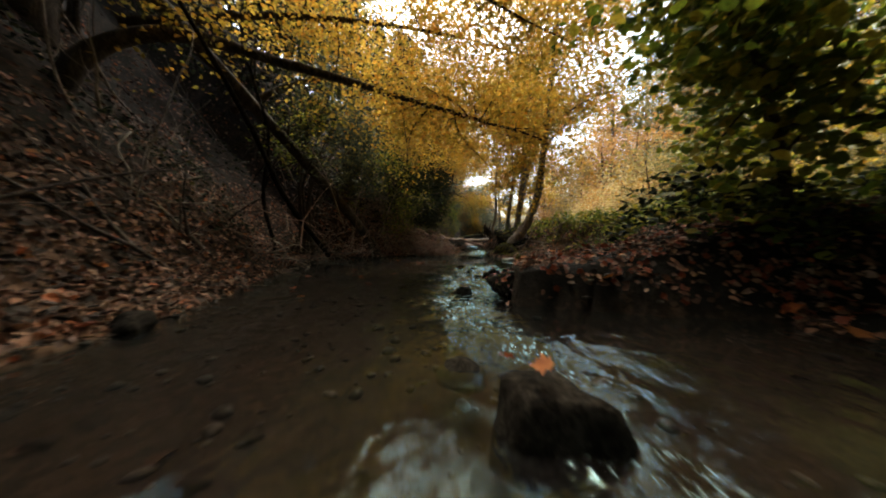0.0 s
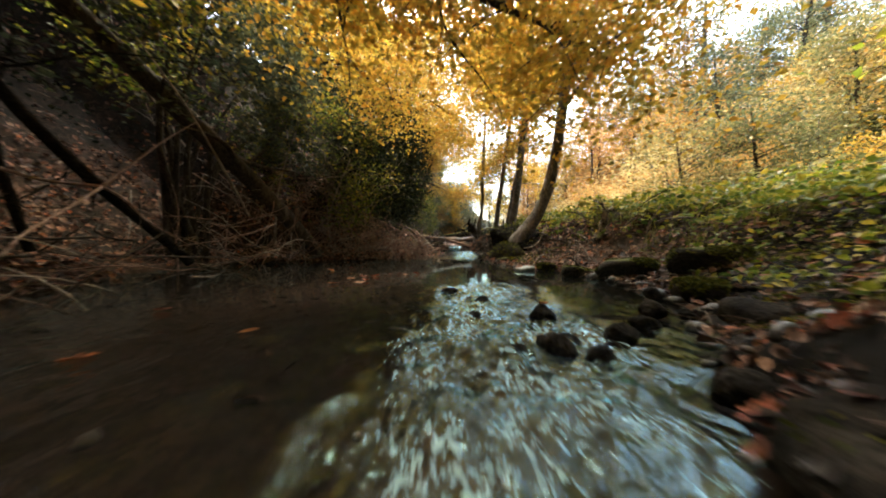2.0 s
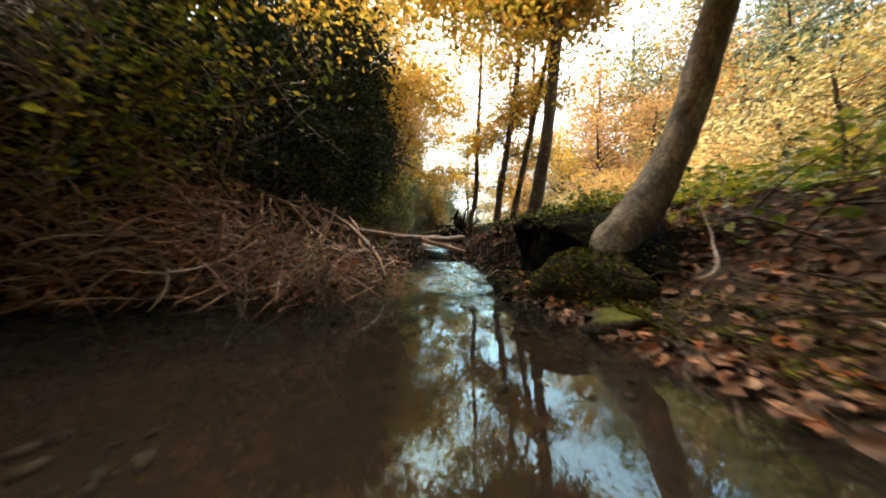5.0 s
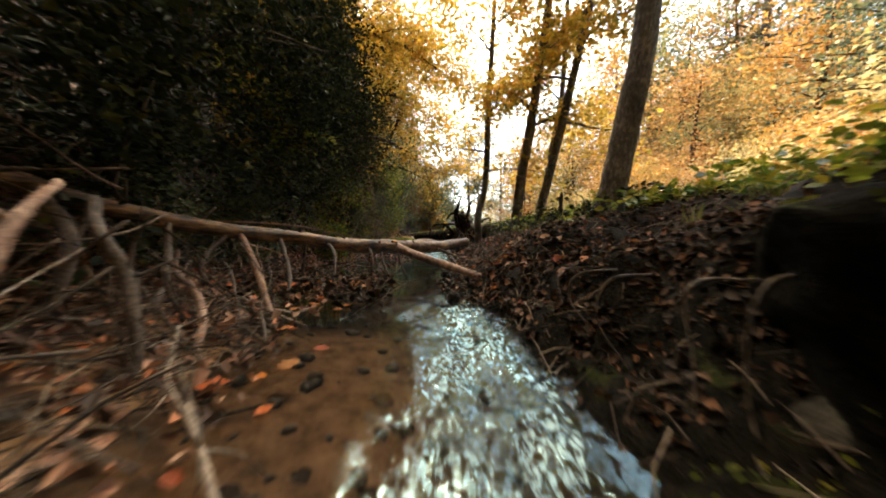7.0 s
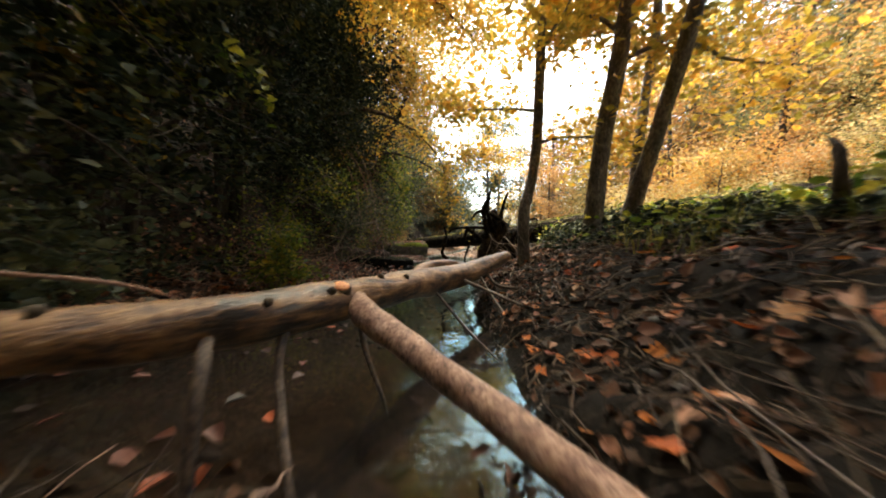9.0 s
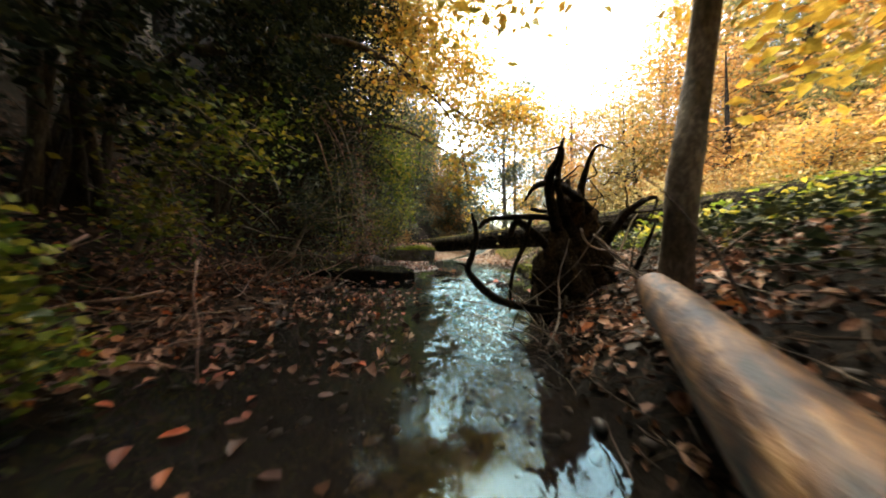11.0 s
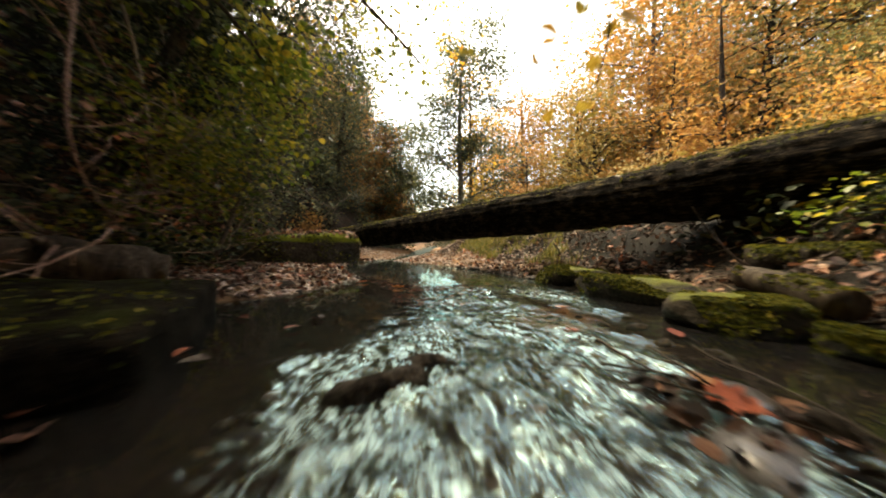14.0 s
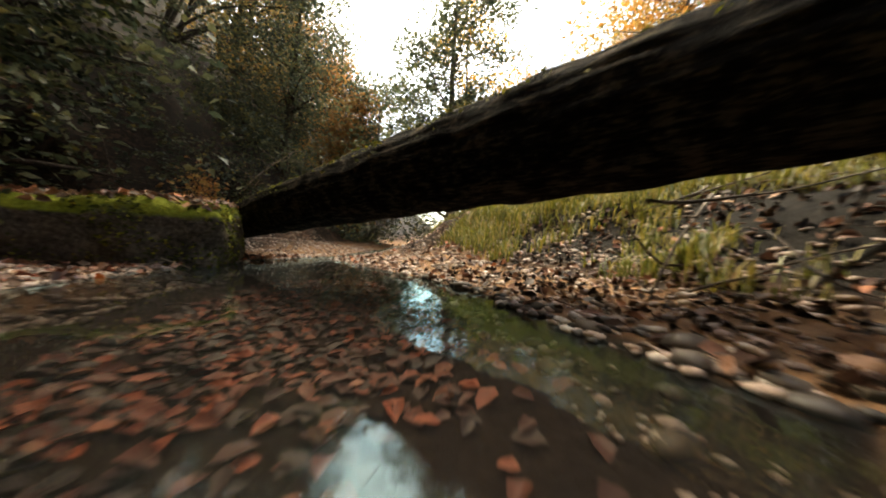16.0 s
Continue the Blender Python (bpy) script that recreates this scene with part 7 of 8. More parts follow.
for pts in ([(2.95, 13.55, 0.4, 0.012), (2.98, 13.5, 0.62, 0.012), (3.05, 13.45, 0.9, 0.007), (3.1, 13.4, 1.02, 0.003)], [(2.98, 13.5, 0.62, 0.006), (2.85, 13.45, 0.55, 0.006), (2.83, 13.4, 0.4, 0.004)]):
    V, F = tube(pts, 18, 6, 0.08, 561)
    single("bleached_twig", mesh_of("bleached_twig", V, F, STICK_PALE, True), "bleached bare twig standing on the low bank", "twig")


# ---- fallen leaves, pebbles and plants ----
def scatter(name, label, count, box, seed, material, shape, size, where, tilt=26, lift=0.012, on_water=False, category="leaves", kind="stuff"):
    """Many small pieces over a stretch of ground; where(x, y, g) tells which places take one."""
    g = np.random.default_rng(seed)
    x0, x1, y0, y1 = box
    x, y = g.uniform(x0, x1, count), g.uniform(y0, y1, count)
    keep = where(x, y, g)
    x, y = x[keep], y[keep]
    z = ground_z(x, y)
    N = normals_at(x, y)
    if on_water:
        z = np.maximum(z, along(LEVEL, y))
        N = np.where((z <= along(LEVEL, y))[:, None], np.array([0, 0, 1.0]), N)
    V, F = leaves(shape, np.stack([x, y, z + lift * g.uniform(0.3, 2.2, len(x))], -1), size, g, tilt, N)
    return single(name, mesh_of(name, V, F, material), label, category, kind=kind)


def patchy(x, y, seed, scale, bias):
    return wave_noise(x, y, seed, 3, scale) + bias


def litter_bank(label, count, side, seed, reach, size, y0=-0.8, y1=19.0, material=None):
    """Fallen leaves on one bank, thickest by the water."""
    g = np.random.default_rng(seed)
    y = g.uniform(y0, y1, count)
    d = reach * g.uniform(-0.01, 1, count) ** 1.0 if reach < 2 else reach * np.abs(g.beta(1.0, 1.7, count))
    x = along(SHORE_L, y) - d if side < 0 else along(SHORE_R, y) + d
    keep = wave_noise(x, y, seed, 3, 2.6) + g.normal(0, 0.35, count) > -0.42
    if side > 0:
        keep &= ((y < 3.2) | (y > 6.6) | (d < 0.25) | (g.uniform(0, 1, count) < 0.5)) & ((y > 3.6) | (g.uniform(0, 1, count) < np.where(y < 2.6, 0.16, 0.45))) & ~((y > 6.9) & (y < 8.2) & (d < 0.9)) & ((y < 8.0) | (y > 11.5) | (g.uniform(0, 1, count) < np.where(d < 0.6, 0.2, np.where(d < 1.0, 0.04, 0.02)))) & ((y < 12) | (g.uniform(0, 1, count) < np.where(y < 14.6, 0.3, 0.14)))
    else:
        keep &= ~((y > 14.9) & (y < 18) & (d < 1.6) & (g.uniform(0, 1, count) < 0.75))
    x, y = x[keep], y[keep]
    N = normals_at(x, y)
    V, F = leaves(FOLDED if reach < 2 else CUPPED, np.stack([x, y, np.maximum(ground_z(x, y), along(LEVEL, y)) + g.uniform(0.003, 0.03, len(x))], -1), size, g, 26, N)
    return single("leaf_litter", mesh_of("leaf_litter", V, F, material or LITTER), label, "leaves", kind="stuff")


litter_bank("brown and russet fallen leaves covering the shaded slope", 26000, -1, 611, 5.0, 0.052)
# the same fallen leaves in the dark copy: shade on the slope put into colour
litter_bank("darker copies of the fallen leaves, painting shade on the slope", 8000, -1, 618, 5.0, 0.05, -0.8, 4.4, SCRAPS)
litter_bank("darker copies of the fallen leaves, painting shade under the evergreens", 12000, -1, 619, 5.0, 0.05, 9.0, 19.0, SCRAPS)
litter_bank("dark brown fallen leaves along the shaded water's edge", 15000, -1, 616, 1.2, 0.042)
litter_bank("brown and orange fallen leaves on the low bank", 30000, 1, 612, 3.4, 0.05)
litter_bank("brown fallen leaves along the low water's edge", 15000, 1, 617, 1.1, 0.04)
scatter("leaf_litter", "leaves lying in the shallows and on the stream bed", 2600, (-2.2, 2.6, 0, 19), 613, SCRAPS, BROAD, 0.06, lambda x, y, g: (x > along(SHORE_L, y) + 0.02) & (x < along(SHORE_R, y) - 0.02) & (patchy(x, y, 603, 1.6, 0.05) > 0.1), 14, 0.004)
scatter("sunken_leaves", "red-brown leaves lying on the bed of the clear pool", 10500, (0.6, 2.9, 14.9, 18.2), 614, LEAF_SUNK, CUPPED, 0.05, lambda x, y, g: (x > along(SHORE_L, y) + 0.3) & (x < along(SHORE_R, y) - 0.12) & (y > 15.5) & (patchy(x, y, 605, 1.6, 1.05) + g.normal(0, 0.3, len(x)) > 0.1), 14, 0.006)
scatter("sunken_leaves", "red-brown leaves lying in the brown shallows", 500, (-0.4, 1.6, 9.0, 14.8), 615, LEAF_SUNK, CUPPED, 0.05, lambda x, y, g: (x > along(SHORE_L, y) - 0.1) & (x < along(SHORE_L, y) + 0.9), 12, 0.005, True)
# maple leaves among the litter and on the water, each a thing of its own
LEAF_MESHES = []
g = np.random.default_rng(621)
for k in range(8):
    V, F = leaves(MAPLES[k % 3] if k % 2 == 0 else BEECH[k % 3], np.zeros((1, 3)), 0.085, np.random.default_rng(622 + k), 4)
    LEAF_MESHES.append(mesh_of("fallen_leaf", V, F, LEAF_ORANGE))


def lay_leaf(x, y, k, water=False, size=1.0):
    z = max(float(ground_z(x, y)), float(along(LEVEL, y)) + 0.001) if water else float(ground_z(x, y)) + 0.012
    ob = new("fallen_leaf", LEAF_MESHES[k % 8])
    ob.matrix_basis = pose(x, y, z + 0.008, g.normal(0, 6 if water else 16), g.normal(0, 6 if water else 16), g.uniform(0, 360)) @ Matrix.Scale(size, 4)
    return tagged(ob, "orange fallen leaf floating on the water" if water else "orange-brown fallen leaf on the bank", "leaf", "floating leaves" if water else "fallen leaves on the banks")


for k, (x, y) in enumerate([(-0.3, 4.49), (-0.06, 4.54), (-0.37, 4.4), (-0.32, 4.2), (-0.34, 4.08), (-0.2, 4.6), (-0.12, 4.62), (0.02, 4.66), (-0.45, 4.3), (-0.5, 4.05), (-0.75, 4.9), (-0.65, 5.2), (0.42, 13.0), (0.78, 13.1), (0.3, 12.6), (0.95, 13.5), (0.7, 14.0), (1.3, 15.7), (1.1, 16.0), (1.5, 15.4), (2.1, 14.7), (2.2, 14.3), (1.9, 14.4), (-0.2, 11.0), (-0.05, 10.6), (0.0, 11.3), (-0.3, 10.2), (0.2, 10.8), (0.3, 7.9), (0.5, 8.1), (0.3, 8.3), (-0.6, 2.4), (-0.8, 2.9), (-1.0, 3.4), (-0.9, 1.9), (-1.1, 2.2), (-1.3, 2.9), (-0.5, 3.1), (1.2, 13.2), (1.7, 13.0)]):
    lay_leaf(x, y, k, True, g.uniform(0.5, 0.85))
for k in range(34):
    lay_leaf(g.uniform(-0.75, 0.5), g.uniform(7.45, 8.7), k, True, g.uniform(0.38, 0.68))
for k in range(150):
    y = g.uniform(0.6, 15.5)
    side = g.uniform() < 0.55
    x = float(along(SHORE_R, y)) + abs(g.normal(0.05, 0.5)) if side else float(along(SHORE_L, y)) - abs(g.normal(0.05, 0.45))
    lay_leaf(x, y, k, False, g.uniform(0.55, 0.95))
for k in range(66):
    y = g.uniform(8.3, 11.0)
    lay_leaf(float(along(SHORE_R, y)) + 0.03 + 0.75 * g.uniform(0, 1) ** 1.4, y, k, False, g.uniform(0.38, 0.68))
for x, y, z in [(0.2, 0.6, 0.155), (0.14, 0.66, 0.15), (0.13, 2.0, 0.115), (0.5, 1.85, 0.31), (0.7, 1.8, 0.33), (0.6, 2.0, 0.33), (0.9, 1.9, 0.34), (0.8, 2.2, 0.34), (1.1, 1.85, 0.33), (1.2, 2.1, 0.34), (0.95, 2.4, 0.34), (0.55, 3.27, 0.125)]:
    ob = lay_leaf(x, y, int(x * 100), False, 0.5)
    ob.location.z = z


def pebble_field(name, label, count, box, seed, where, lo=0.012, hi=0.045, material=None):
    """Rounded flat stones, each a low ball of twelve corners."""
    g = np.random.default_rng(seed)
    bm = bmesh.new()
    bmesh.ops.create_icosphere(bm, subdivisions=1, radius=0.5)
    S = np.array([v.co[:] for v in bm.verts])
    T = np.array([[v.index for v in f.verts] for f in bm.faces])
    bm.free()
    x0, x1, y0, y1 = box
    x, y = g.uniform(x0, x1, count), g.uniform(y0, y1, count)
    keep = where(x, y, g)
    x, y = x[keep], y[keep]
    n = len(x)
    size = lo + (hi - lo) * g.uniform(0, 1, n) ** 2.2
    local = S[None] * (1 + g.normal(0, 0.14, (n, len(S), 1))) * np.stack([size * g.uniform(0.9, 1.5, n), size, size * g.uniform(0.35, 0.6, n)], -1)[:, None]
    R = turns(n, 12, g)
    V = np.einsum("nij,nkj->nki", R, local) + np.stack([x, y, ground_z(x, y) + size * 0.12], -1)[:, None]
    F = (T[None] + (np.arange(n) * len(S))[:, None, None]).reshape(-1, 3)
    return single(name, mesh_of(name, V.reshape(-1, 3), [F], material or PEBBLE, True), label, "gravel", kind="stuff")


pebble_field("gravel", "pinkish brown gravel bar below the mossy block", 12000, (-0.9, 1.3, 15.2, 18.3), 631, lambda x, y, g: (x < along(SHORE_L, y) + 0.12) & (x > along(SHORE_L, y) - 1.2))
pebble_field("gravel", "grey-pink gravel bar along the pool's edge", 17000, (1.2, 4.2, 15.1, 21), 632, lambda x, y, g: (x > along(SHORE_R, y) - 0.15) & (x < along(SHORE_R, y) + np.where(y < 16.4, 0.85, 1.1)))
pebble_field("gravel", "dark wet cobbles at the edge of the gravel bar", 700, (2.3, 3.1, 15.3, 17.2), 636, lambda x, y, g: np.abs(x - along(SHORE_R, y) + 0.02) < 0.09, 0.025, 0.075, PEBBLE_DARK)
pebble_field("gravel", "gravel across the head of the pool", 4500, (0.3, 3.2, 18.6, 21.5), 635, lambda x, y, g: (x < along(SHORE_L, y) + 0.1) & (x > along(SHORE_L, y) - 1.3))
pebble_field("gravel", "dark pebbles on the stream bed", 6500, (-1.8, 2.6, -0.3, 18.5), 633, lambda x, y, g: (x > along(SHORE_L, y) - 0.1) & (x < along(SHORE_R, y) - 0.03) & (patchy(x, y, 604, 1.8, 0.15) > 0), 0.015, 0.06, PEBBLE_DARK)
pebble_field("gravel", "small stones among the leaves at the water's edges", 3500, (-1.8, 3.2, -0.3, 15.2), 634, lambda x, y, g: ((np.abs(x - along(SHORE_R, y) - 0.1) < 0.25) & ((y < 6.5) | (y > 8.6))) | (np.abs(along(SHORE_L, y) - x - 0.1) < 0.25), 0.015, 0.055, PEBBLE_DARK)


def cover_plants(name, label, count, box, seed, material, where, size, height, shape=OVAL, category="plants"):
    """Low leafy plants: leaves held above the ground."""
    g = np.random.default_rng(seed)
    x0, x1, y0, y1 = box
    x, y = g.uniform(x0, x1, count), g.uniform(y0, y1, count)
    keep = where(x, y, g)
    x, y = x[keep], y[keep]
    top = height * np.clip(0.55 + 0.6 * wave_noise(x, y, seed + 1, 3, 2.4), 0.08, 1.3)
    z = ground_z(x, y) + 0.02 + top * g.uniform(0.25, 1, len(x))
    V, F = leaves(shape, np.stack([x, y, z], -1), size, g, 38)
    return single(name, mesh_of(name, V, F, material), label, category, kind="stuff")


cover_plants("bank_plants", "yellow-green leafy undergrowth along the low bank", 34000, (1.8, 6.5, 1.5, 14.8), 641, LEAF_GREEN, lambda x, y, g: (x - along(SHORE_R, y) > 0.7) & (patchy(x, y, 642, 1.6, 0.35) > 0) & (g.uniform(0, 1, len(x)) < np.clip((x - along(SHORE_R, y) - 0.6) * 1.2, 0, 1)), 0.06, 0.3, CUPPED)
cover_plants("bank_plants", "green leafy plants on the low bank before the large log", 2600, (2.2, 4.2, 12.4, 14.6), 691, LEAF_GREEN, lambda x, y, g: (x - along(SHORE_R, y) > 0.6) & (patchy(x, y, 692, 3.0, 0.1) > 0), 0.042, 0.3, CUPPED)
cover_plants("bank_plants", "golden and green undergrowth on the open slope", 70000, (4.5, 18, -1, 26), 643, LEAF_AUTUMN, lambda x, y, g: (x > along(FOOT_R, y) - 1.5) & (x < along(FOOT_R, y) + 9), 0.09, 0.8)
cover_plants("bank_plants", "yellow-green undergrowth beyond the large log", 7000, (3.2, 9, 17.0, 24), 644, LEAF_GREEN, lambda x, y, g: (x - along(SHORE_R, y) > 1.3) & (patchy(x, y, 645, 1.6, 0.4) > 0), 0.07, 0.35, CUPPED)
cover_plants("ivy", "dark ground ivy on the low bank by the trees", 30000, (1.6, 4.2, 7.0, 14.5), 660, LEAF_DARK, lambda x, y, g: (y > 8.9) & (x - along(SHORE_R, y) > np.where(y < 11.5, 0.5, 0.65)) & (patchy(x, y, 662, 1.9, 0.6) > 0), 0.036, 0.2, CUPPED)
cover_plants("ivy", "dark leafy plants under the large log", 8000, (2.9, 6, 13.8, 17.6), 663, LEAF_DARK, lambda x, y, g: (x - along(SHORE_R, y) > np.where(y > 15.2, 1.35, 0.7)) & (patchy(x, y, 664, 2.2, 0.3) > 0), 0.06, 0.4, CUPPED)
cover_plants("ivy", "dark green ivy and ferns on the shaded slope", 24000, (-4.5, 0.8, 7.0, 19.5), 646, LEAF_DARK, lambda x, y, g: (along(SHORE_L, y) - x > np.where((y > 16.5) & (y < 19), 2.4, np.where((y > 8) & (y < 12), 0.4, 0.75))) & (patchy(x, y, 647, 1.8, np.where((y > 8) & (y < 12), 0.7, 0.3)) > 0), 0.055, 0.3, CUPPED)
cover_plants("ivy", "sparse green plants on the shaded slope above the pool", 5000, (-5, -1.6, -0.5, 7.0), 648, LEAF_DARK, lambda x, y, g: (along(SHORE_L, y) - x > 0.6) & (patchy(x, y, 649, 1.8, -0.1) > 0), 0.055, 0.25, CUPPED)

cover_plants("fern_plants", "grey-green ferny plants at the foot of the dark thicket", 3800, (-2.0, -0.5, 8.4, 11.2), 671, LEAF_BLUE, lambda x, y, g: (along(SHORE_L, y) - x > 0.25) & (along(SHORE_L, y) - x < 1.3) & (patchy(x, y, 672, 2.6, 0.1) > 0), 0.05, 0.42, CUPPED)

cover_plants("bank_plants", "low green plants among stones at the head of the riffle", 2600, (0.8, 3.2, 2.5, 4.6), 673, LEAF_GREEN, lambda x, y, g: (x - along(SHORE_R, y) > 0.3) & (patchy(x, y, 674, 3.0, -0.05) > 0), 0.04, 0.12, CUPPED)
cover_plants("moss", "yellow-green moss patches on the low bank by the pool", 40000, (1.0, 3.6, 2.6, 9.2), 677, LEAF_MOSS, lambda x, y, g: (x - along(SHORE_R, y) > np.where(y < 7.4, 0.12, 0.85)) & (patchy(x, y, 678, 3.2, -0.1) > 0), 0.022, 0.03, OVAL, "moss")
cover_plants("ivy", "dark leafy plants on the bank behind the wet ledge", 4200, (1.2, 4.0, 0.0, 2.6), 675, LEAF_DARK, lambda x, y, g: (x - along(SHORE_R, y) > 0.75) & (patchy(x, y, 676, 2.2, 0.35) > 0), 0.055, 0.35, CUPPED)


def grass_field(name, label, count, box, seed, where, lo, hi):
    """Bent blades in tufts."""
    g = np.random.default_rng(seed)
    x0, x1, y0, y1 = box
    m = count // 9
    cx, cy = g.uniform(x0, x1, m), g.uniform(y0, y1, m)
    keep = where(cx, cy, g)
    x = np.repeat(cx[keep], 9) + g.normal(0, 0.025, keep.sum() * 9)
    y = np.repeat(cy[keep], 9) + g.normal(0, 0.025, keep.sum() * 9)
    n = len(x)
    a, h = g.uniform(0, 6.28, n), g.uniform(lo, hi, n)
    w = g.uniform(0.0025, 0.005, n)
    bend = g.uniform(0.2, 0.9, n) * h
    B = np.stack([x, y, ground_z(x, y) - 0.005], -1)
    side = np.stack([-np.sin(a), np.cos(a), 0 * a], -1) * w[:, None]
    out = np.stack([np.cos(a), np.sin(a), 0 * a], -1)
    M = B + out * (bend * 0.35)[:, None] + np.stack([0 * a, 0 * a, h * 0.65], -1)
    E = B + out * bend[:, None] + np.stack([0 * a, 0 * a, h * 0.85], -1)
    V = np.stack([B - side, B + side, M - side * 0.8, M + side * 0.8, E], 1).reshape(-1, 3)
    o = (np.arange(n) * 5)[:, None]
    F = [(o + np.array([0, 1, 3, 2])), (o + np.array([2, 3, 4]))]
    return single(name, mesh_of(name, V, F, GRASS), label, "grass", kind="stuff")


cover_plants("bank_plants", "low leafy growth across the valley floor", 6000, (-0.5, 5.0, 21.3, 25.5), 690, LEAF_MID, lambda x, y, g: (x < along(SHORE_L, y) - 0.05) | (x > along(SHORE_R, y) + 0.05), 0.09, 0.9)
grass_field("grass", "yellow-green grass on the bank beside the gravel", 26000, (2.6, 6.0, 17.0, 21.0), 651, lambda x, y, g: (x - along(SHORE_R, y) > np.where(y < 18, 0.7, 0.95)) & (patchy(x, y, 652, 3.2, 0.05) > 0), 0.04, 0.13)
grass_field("grass", "sunlit grass on the low bank under the large log", 18000, (2.9, 4.6, 16.0, 18.4), 657, lambda x, y, g: (x - along(SHORE_R, y) > 0.5) & (patchy(x, y, 658, 3.4, 0.35) > 0), 0.04, 0.13)
grass_field("grass", "thin grass on the low bank above the pool", 12000, (2.0, 5, 2.5, 12.5), 653, lambda x, y, g: (x - along(SHORE_R, y) > 0.7) & (patchy(x, y, 654, 2.0, 0.1) > 0), 0.06, 0.16)
grass_field("grass", "tuft of pale yellow grass by the dam below the log", 540, (0.0, 0.38, 8.7, 8.95), 697, lambda x, y, g: x > -9, 0.08, 0.2)
cover_plants("ivy", "drooping dark green plants along the shaded bank", 6500, (-2.2, 0.2, 14.4, 18.0), 655, LEAF_MID, lambda x, y, g: (along(SHORE_L, y) - x > np.where(y > 17.2, 1.9, 1.15)) & (patchy(x, y, 656, 2.0, 0.35) > 0), 0.05, 0.6, CUPPED)

g = np.random.default_rng(665)
n = 650
x, y = np.where(g.uniform(0, 1, n) < 0.7, g.uniform(-0.4, 0.7, n), g.uniform(1.0, 1.5, n)), g.uniform(8.6, 9.4, n)
V, F = leaves(FOLDED, np.stack([x, y, 0.205 + 0.1 * g.uniform(0, 1, n) ** 1.6], -1), 0.045, g, 40)
single("leaf_litter", mesh_of("leaf_litter", V, F, SCRAPS), "sodden brown leaves caught in the twig dam", "leaves", kind="stuff")
for k in range(16):
    ob = lay_leaf(g.uniform(-0.2, 0.65), g.uniform(8.8, 9.3), k, False, g.uniform(0.7, 1.1))
    ob.location.z = 0.26

n = 1500
x, y = g.uniform(-1.3, 0.42, n), g.uniform(7.35, 9.3, n)
V, F = leaves(FOLDED, np.stack([x, y, np.maximum(ground_z(x, y), along(LEVEL, y)) + 0.01 + 0.1 * g.uniform(0, 1, n) ** 2], -1), 0.034, g, 35)
single("leaf_litter", mesh_of("leaf_litter", V, F, LITTER), "wet brown leaves heaped among twigs beneath the peeled log", "leaves", kind="stuff")
n = 900
x, y = g.uniform(-1.85, 0.15, n), g.uniform(6.6, 7.25, n)
V, F = leaves(FOLDED, np.stack([x, y, np.maximum(ground_z(x, y), along(LEVEL, y)) + 0.02 + 0.34 * g.uniform(0, 1, n) ** 1.5], -1), 0.04, g, 45)
single("leaf_litter", mesh_of("leaf_litter", V, F, LITTER), "dry brown leaves caught in the dam of reddish twigs", "leaves", kind="stuff")

# fine debris: leaf scraps and twigs on the banks
def twig_litter(label, count, side, seed, y0, y1, reach, lo=0.05, hi=0.22):
    """Thin broken twigs strewn over one bank, three-sided and slightly bent."""
    g = np.random.default_rng(seed)
    y = g.uniform(y0, y1, count)
    d = reach * g.uniform(-0.05, 1, count)
    x = along(SHORE_L, y) - d if side < 0 else along(SHORE_R, y) + d
    L, r, a = g.uniform(lo, hi, count), g.uniform(0.0012, 0.0035, count), g.uniform(0, 6.28, count)
    N = normals_at(x, y)
    D = np.stack([np.cos(a), np.sin(a), g.normal(0, 0.12, count)], -1)
    D = D - N * np.sum(D * N, 1)[:, None] + N * g.normal(0.05, 0.1, count)[:, None]
    S = np.cross(D, N)
    C = np.stack([x, y, np.maximum(ground_z(x, y), along(LEVEL, y)) + 0.008 + g.uniform(0, 0.02, count)], -1)
    rings = []
    for f, w, bend in ((-0.5, 1.0, 0), (0.05, 0.8, 1), (0.5, 0.3, 0)):
        M = C + D * (L * f)[:, None] + (S * g.normal(0, 0.08, count)[:, None] + N * 0.04) * (L * bend)[:, None]
        rings += [M + S * (r * w)[:, None], M - S * (r * w)[:, None], M + N * (1.6 * r * w)[:, None]]
    V = np.stack(rings, 1).reshape(-1, 3)
    q = np.array([(s + k, s + (k + 1) % 3, s + 3 + (k + 1) % 3, s + 3 + k) for s in (0, 3) for k in range(3)])
    F = (q[None] + (np.arange(count) * 9)[:, None, None]).reshape(-1, 4)
    return single("twig_litter", mesh_of("twig_litter", V, [F], TWIG_FINE), label, "twigs", kind="stuff")


twig_litter("fine dead twigs strewn over the low bank by the peeled log", 1400, 1, 689, 8.5, 11.2, 1.1, 0.04, 0.13)
twig_litter("fine dead twigs strewn over the low bank", 2600, 1, 681, 2.6, 12.5, 1.5)
twig_litter("fine dead twigs heaped beneath the peeled log", 2600, -1, 690, 7.1, 9.3, 1.5, 0.06, 0.26)
twig_litter("fine dead twigs strewn over the shaded bank", 3400, -1, 682, 0.0, 18.0, 2.2)
twig_litter("fine dead twigs on the low bank by the large log", 1300, 1, 683, 11.8, 15.0, 1.8)
scatter("leaf_scraps", "dark scraps of rotted leaves on the low bank", 9000, (1.0, 3.2, 6.8, 12.0), 684, SCRAPS, FOLDED, 0.026, lambda x, y, g: (x - along(SHORE_R, y) > -0.03) & (x - along(SHORE_R, y) < 1.5), 45, 0.008)
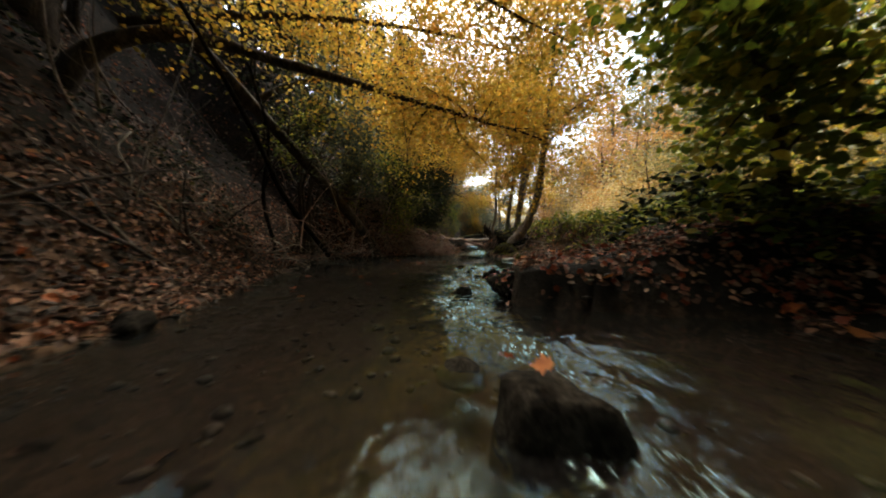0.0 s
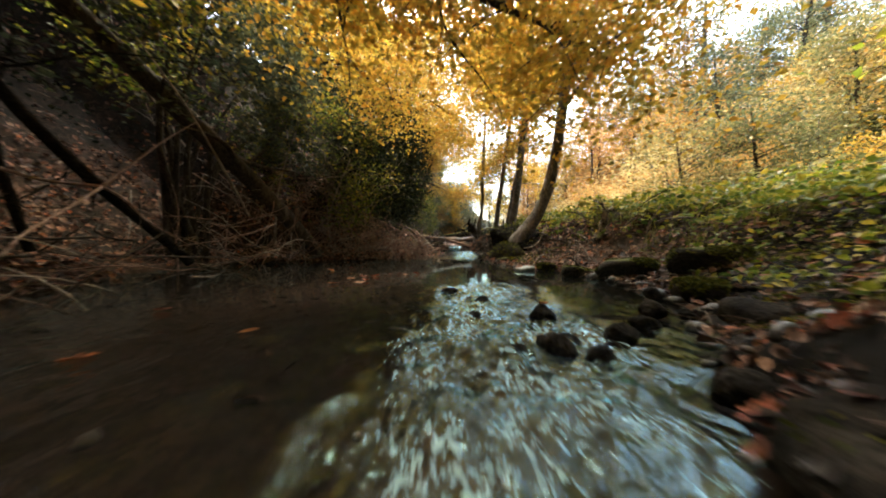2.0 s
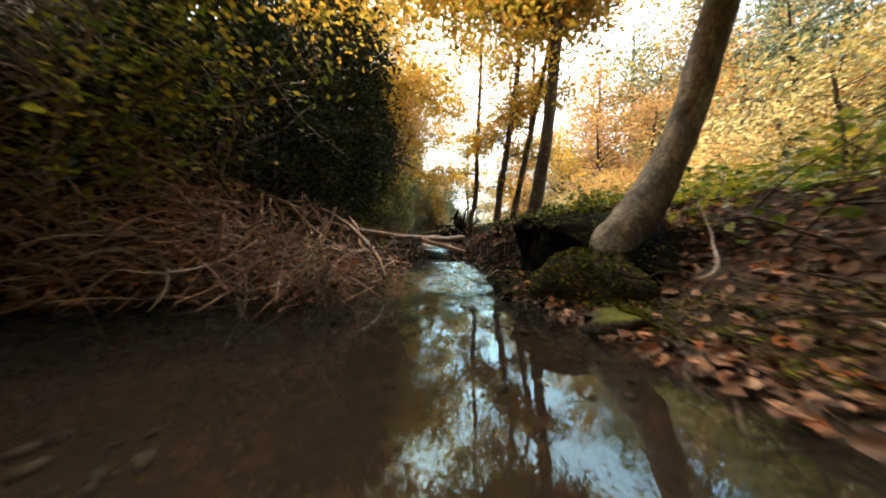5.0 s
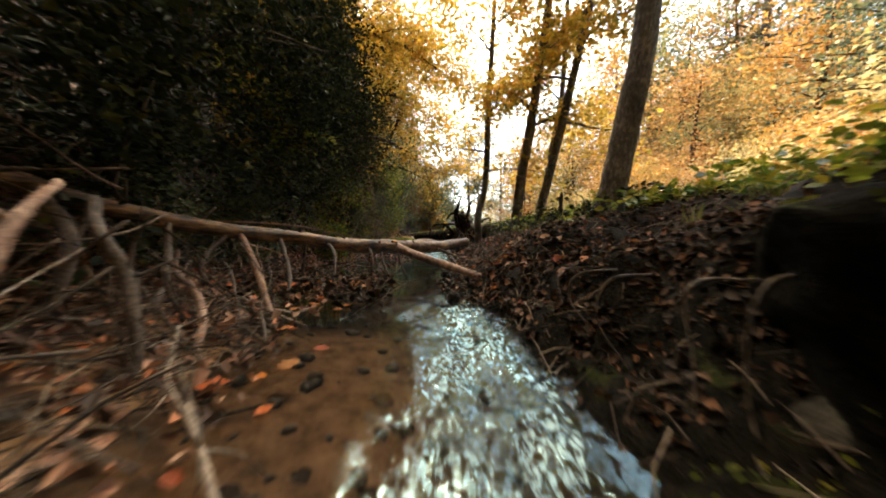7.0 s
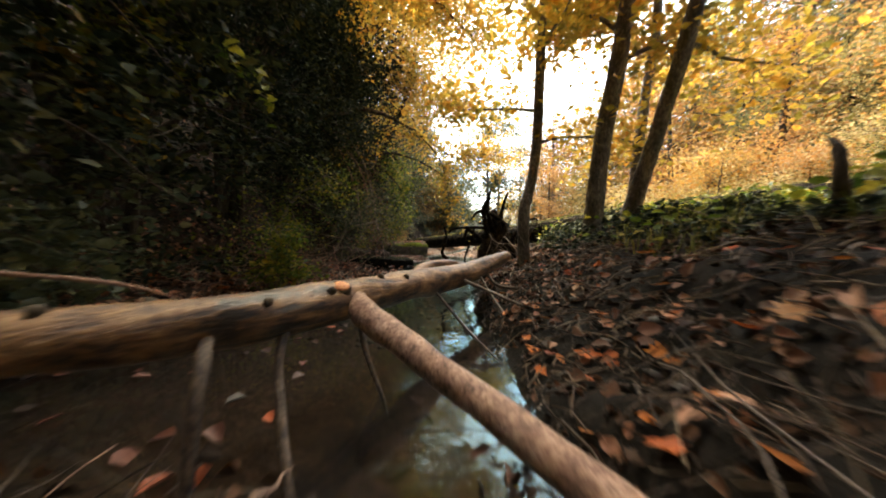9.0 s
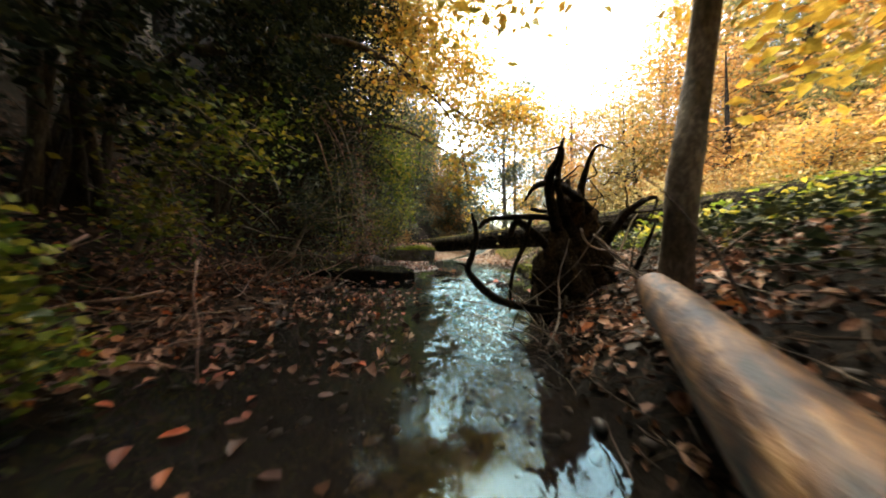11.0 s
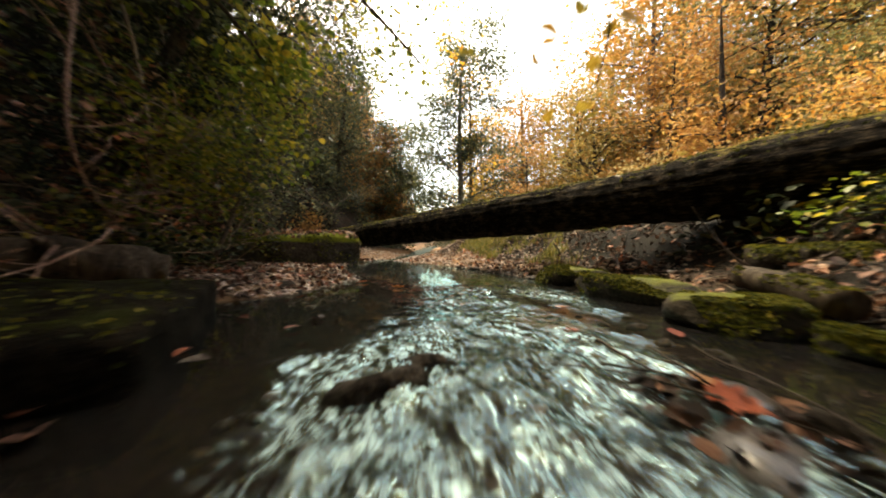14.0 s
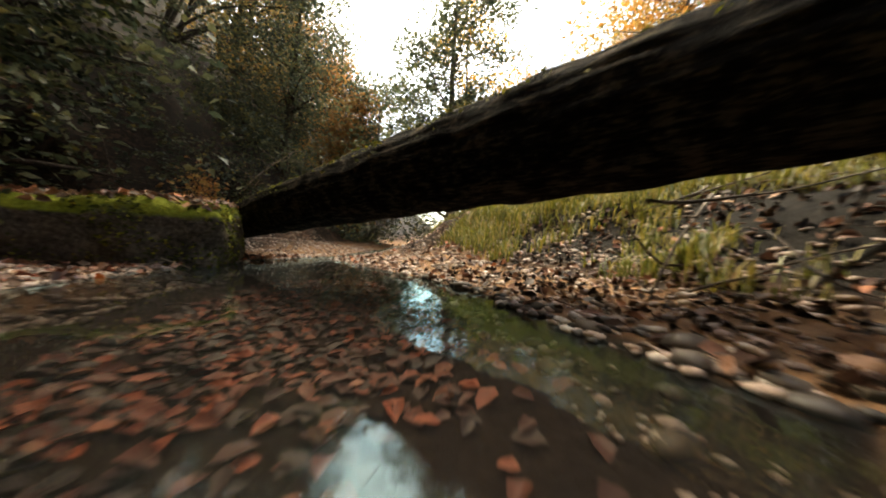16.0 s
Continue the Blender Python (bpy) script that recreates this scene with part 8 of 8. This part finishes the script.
scatter("leaf_scraps", "dark scraps of rotted leaves under the large log", 11000, (1.5, 5.0, 11.8, 17.2), 685, SCRAPS, FOLDED, 0.028, lambda x, y, g: (x - along(SHORE_R, y) > 0.1) & (x - along(SHORE_R, y) < 2.0), 30, 0.008)
scatter("leaf_scraps", "dark leaf scraps on the earth bank by the curved tree", 2500, (1.0, 2.0, 6.3, 8.2), 688, SCRAPS, CUPPED, 0.03, lambda x, y, g: (x - along(SHORE_R, y) > 0.3), 30, 0.012)
scatter("leaf_litter", "brown leaves afloat and stranded in the shallows", 380, (-0.4, 1.0, 11.6, 13.6), 686, LITTER, FOLDED, 0.05, lambda x, y, g: (x > along(SHORE_L, y) - 0.1) & (x < 0.95) & (patchy(x, y, 687, 2.2, 0.3) > 0), 10, 0.004, True)

# dark scraps added to deepen the slope below the slim trees, standing for its shade
scatter("leaf_scraps", "dark leaf scraps painting shade on the slope below the slim trees", 1600, (1.1, 1.9, 7.5, 9.0), 693, SCRAPS, FOLDED, 0.034, lambda x, y, g: (x - along(SHORE_R, y) > -0.04) & (x - along(SHORE_R, y) < 0.6), 30, 0.01)
scatter("leaf_litter", "small russet leaves over the bank by the wet ledge", 2600, (0.45, 2.6, 1.2, 3.0), 694, LITTER, BEECH[0], 0.036, lambda x, y, g: x > along(SHORE_R, y) + 0.05, 24, 0.014)
scatter("leaf_litter", "wet red leaves over the bank by the wet ledge", 1000, (0.45, 2.6, 1.2, 3.0), 695, LEAF_ORANGE, MAPLES[1], 0.045, lambda x, y, g: (x > along(SHORE_R, y) + 0.05) & (g.uniform(0, 1, len(x)) < 0.5), 24, 0.016)
scatter("leaf_litter", "red-brown leaves lying on the gravel by the block", 1500, (-0.9, 1.3, 15.2, 18.0), 696, LEAF_SUNK, FOLDED, 0.036, lambda x, y, g: (x < along(SHORE_L, y)) & (x > along(SHORE_L, y) - 1.2), 16, 0.012)
# stones along the margin before the large log
g = np.random.default_rng(1300)
for k in range(26):
    y = g.uniform(12.4, 14.3)
    d = g.uniform(-0.08, 0.75)
    x = float(along(SHORE_R, y)) + d
    w = g.uniform(0.05, 0.13)
    st = rock("stone", (x, y, max(float(ground_z(x, y)), float(along(LEVEL, y))) + w * 0.08), (w, w * g.uniform(0.6, 0.9), w * g.uniform(0.35, 0.6)), 1310 + k, ROCK_MOSS if k % 3 == 0 else ROCK_DARK, "mossy stone on the low bank" if k % 3 == 0 else "dark wet stone on the low bank", group="stones on the low bank", turn=g.uniform(0, 360), sharp=0.5, detail=3)
g = np.random.default_rng(1330)
for k in range(64):
    y = g.uniform(2.35, 4.4)
    d = -0.05 + 0.55 * g.uniform(0, 1) ** 1.5
    x = float(along(SHORE_R, y)) + d
    w = 0.04 + 0.1 * g.uniform(0, 1) ** 1.6
    mossy = d > 0.16 and k % 2 == 0
    rock("stone", (x, y, max(float(ground_z(x, y)), float(along(LEVEL, y))) + w * 0.12), (w, w * g.uniform(0.6, 0.9), w * g.uniform(0.45, 0.75)), 1340 + k, ROCK_MOSS if mossy else ROCK if k % 3 else ROCK_DARK, "mossy stone on the margin of the riffle" if mossy else "dark wet stone on the margin of the riffle", group="stones at the riffle's margin", turn=g.uniform(0, 360), sharp=0.5, detail=2)
# leaves and sticks stranded at the edge of the last riffle
for k, (cx, cy, rx, ry, n) in enumerate([(1.82, 13.92, 0.13, 0.16, 70), (2.05, 13.1, 0.13, 0.25, 110), (1.9, 12.7, 0.12, 0.2, 90)]):
    g = np.random.default_rng(1201 + k)
    a, d = g.uniform(0, 6.28, n), np.sqrt(g.uniform(0, 1, n))
    x, y = cx + rx * d * np.cos(a), cy + ry * d * np.sin(a)
    base = np.maximum(ground_z(x, y), along(LEVEL, y))
    V, F = leaves(FOLDED if k % 2 else CUPPED, np.stack([x, y, base + 0.006 + 0.035 * (1 - d) * g.uniform(0, 1, n)], -1), 0.042, g, 28)
    single("leaf_litter", mesh_of("leaf_litter", V, F, SCRAPS), "wet brown leaves stranded at the edge of the riffle", "leaves", kind="stuff")
    for j in range(2):
        ob = lay_leaf(cx + g.uniform(-rx, rx), cy + g.uniform(-ry, ry), j, True, g.uniform(0.6, 0.9))
        ob.location.z += 0.03
    brush("dark sticks stranded with leaves at the riffle's edge", 9, (cx - rx, cx + rx, cy - ry, cy + ry), 1211 + k, (0.2, 0.5), 8, 0.04, meshes=WET_TWIGS, stout=0.5)
for k, (x, y, sx, sy, sz) in enumerate([(1.78, 13.86, 0.2, 0.15, 0.09), (1.92, 13.98, 0.16, 0.12, 0.08), (2.02, 13.05, 0.22, 0.16, 0.1), (2.2, 13.45, 0.2, 0.14, 0.1)]):
    rock("rock", (x, y, float(along(LEVEL, y)) - 0.015), (sx, sy, sz), 1221 + k, ROCK, "small dark wet stone in the stream", group="stones in the stream", turn=40 * k, detail=2)
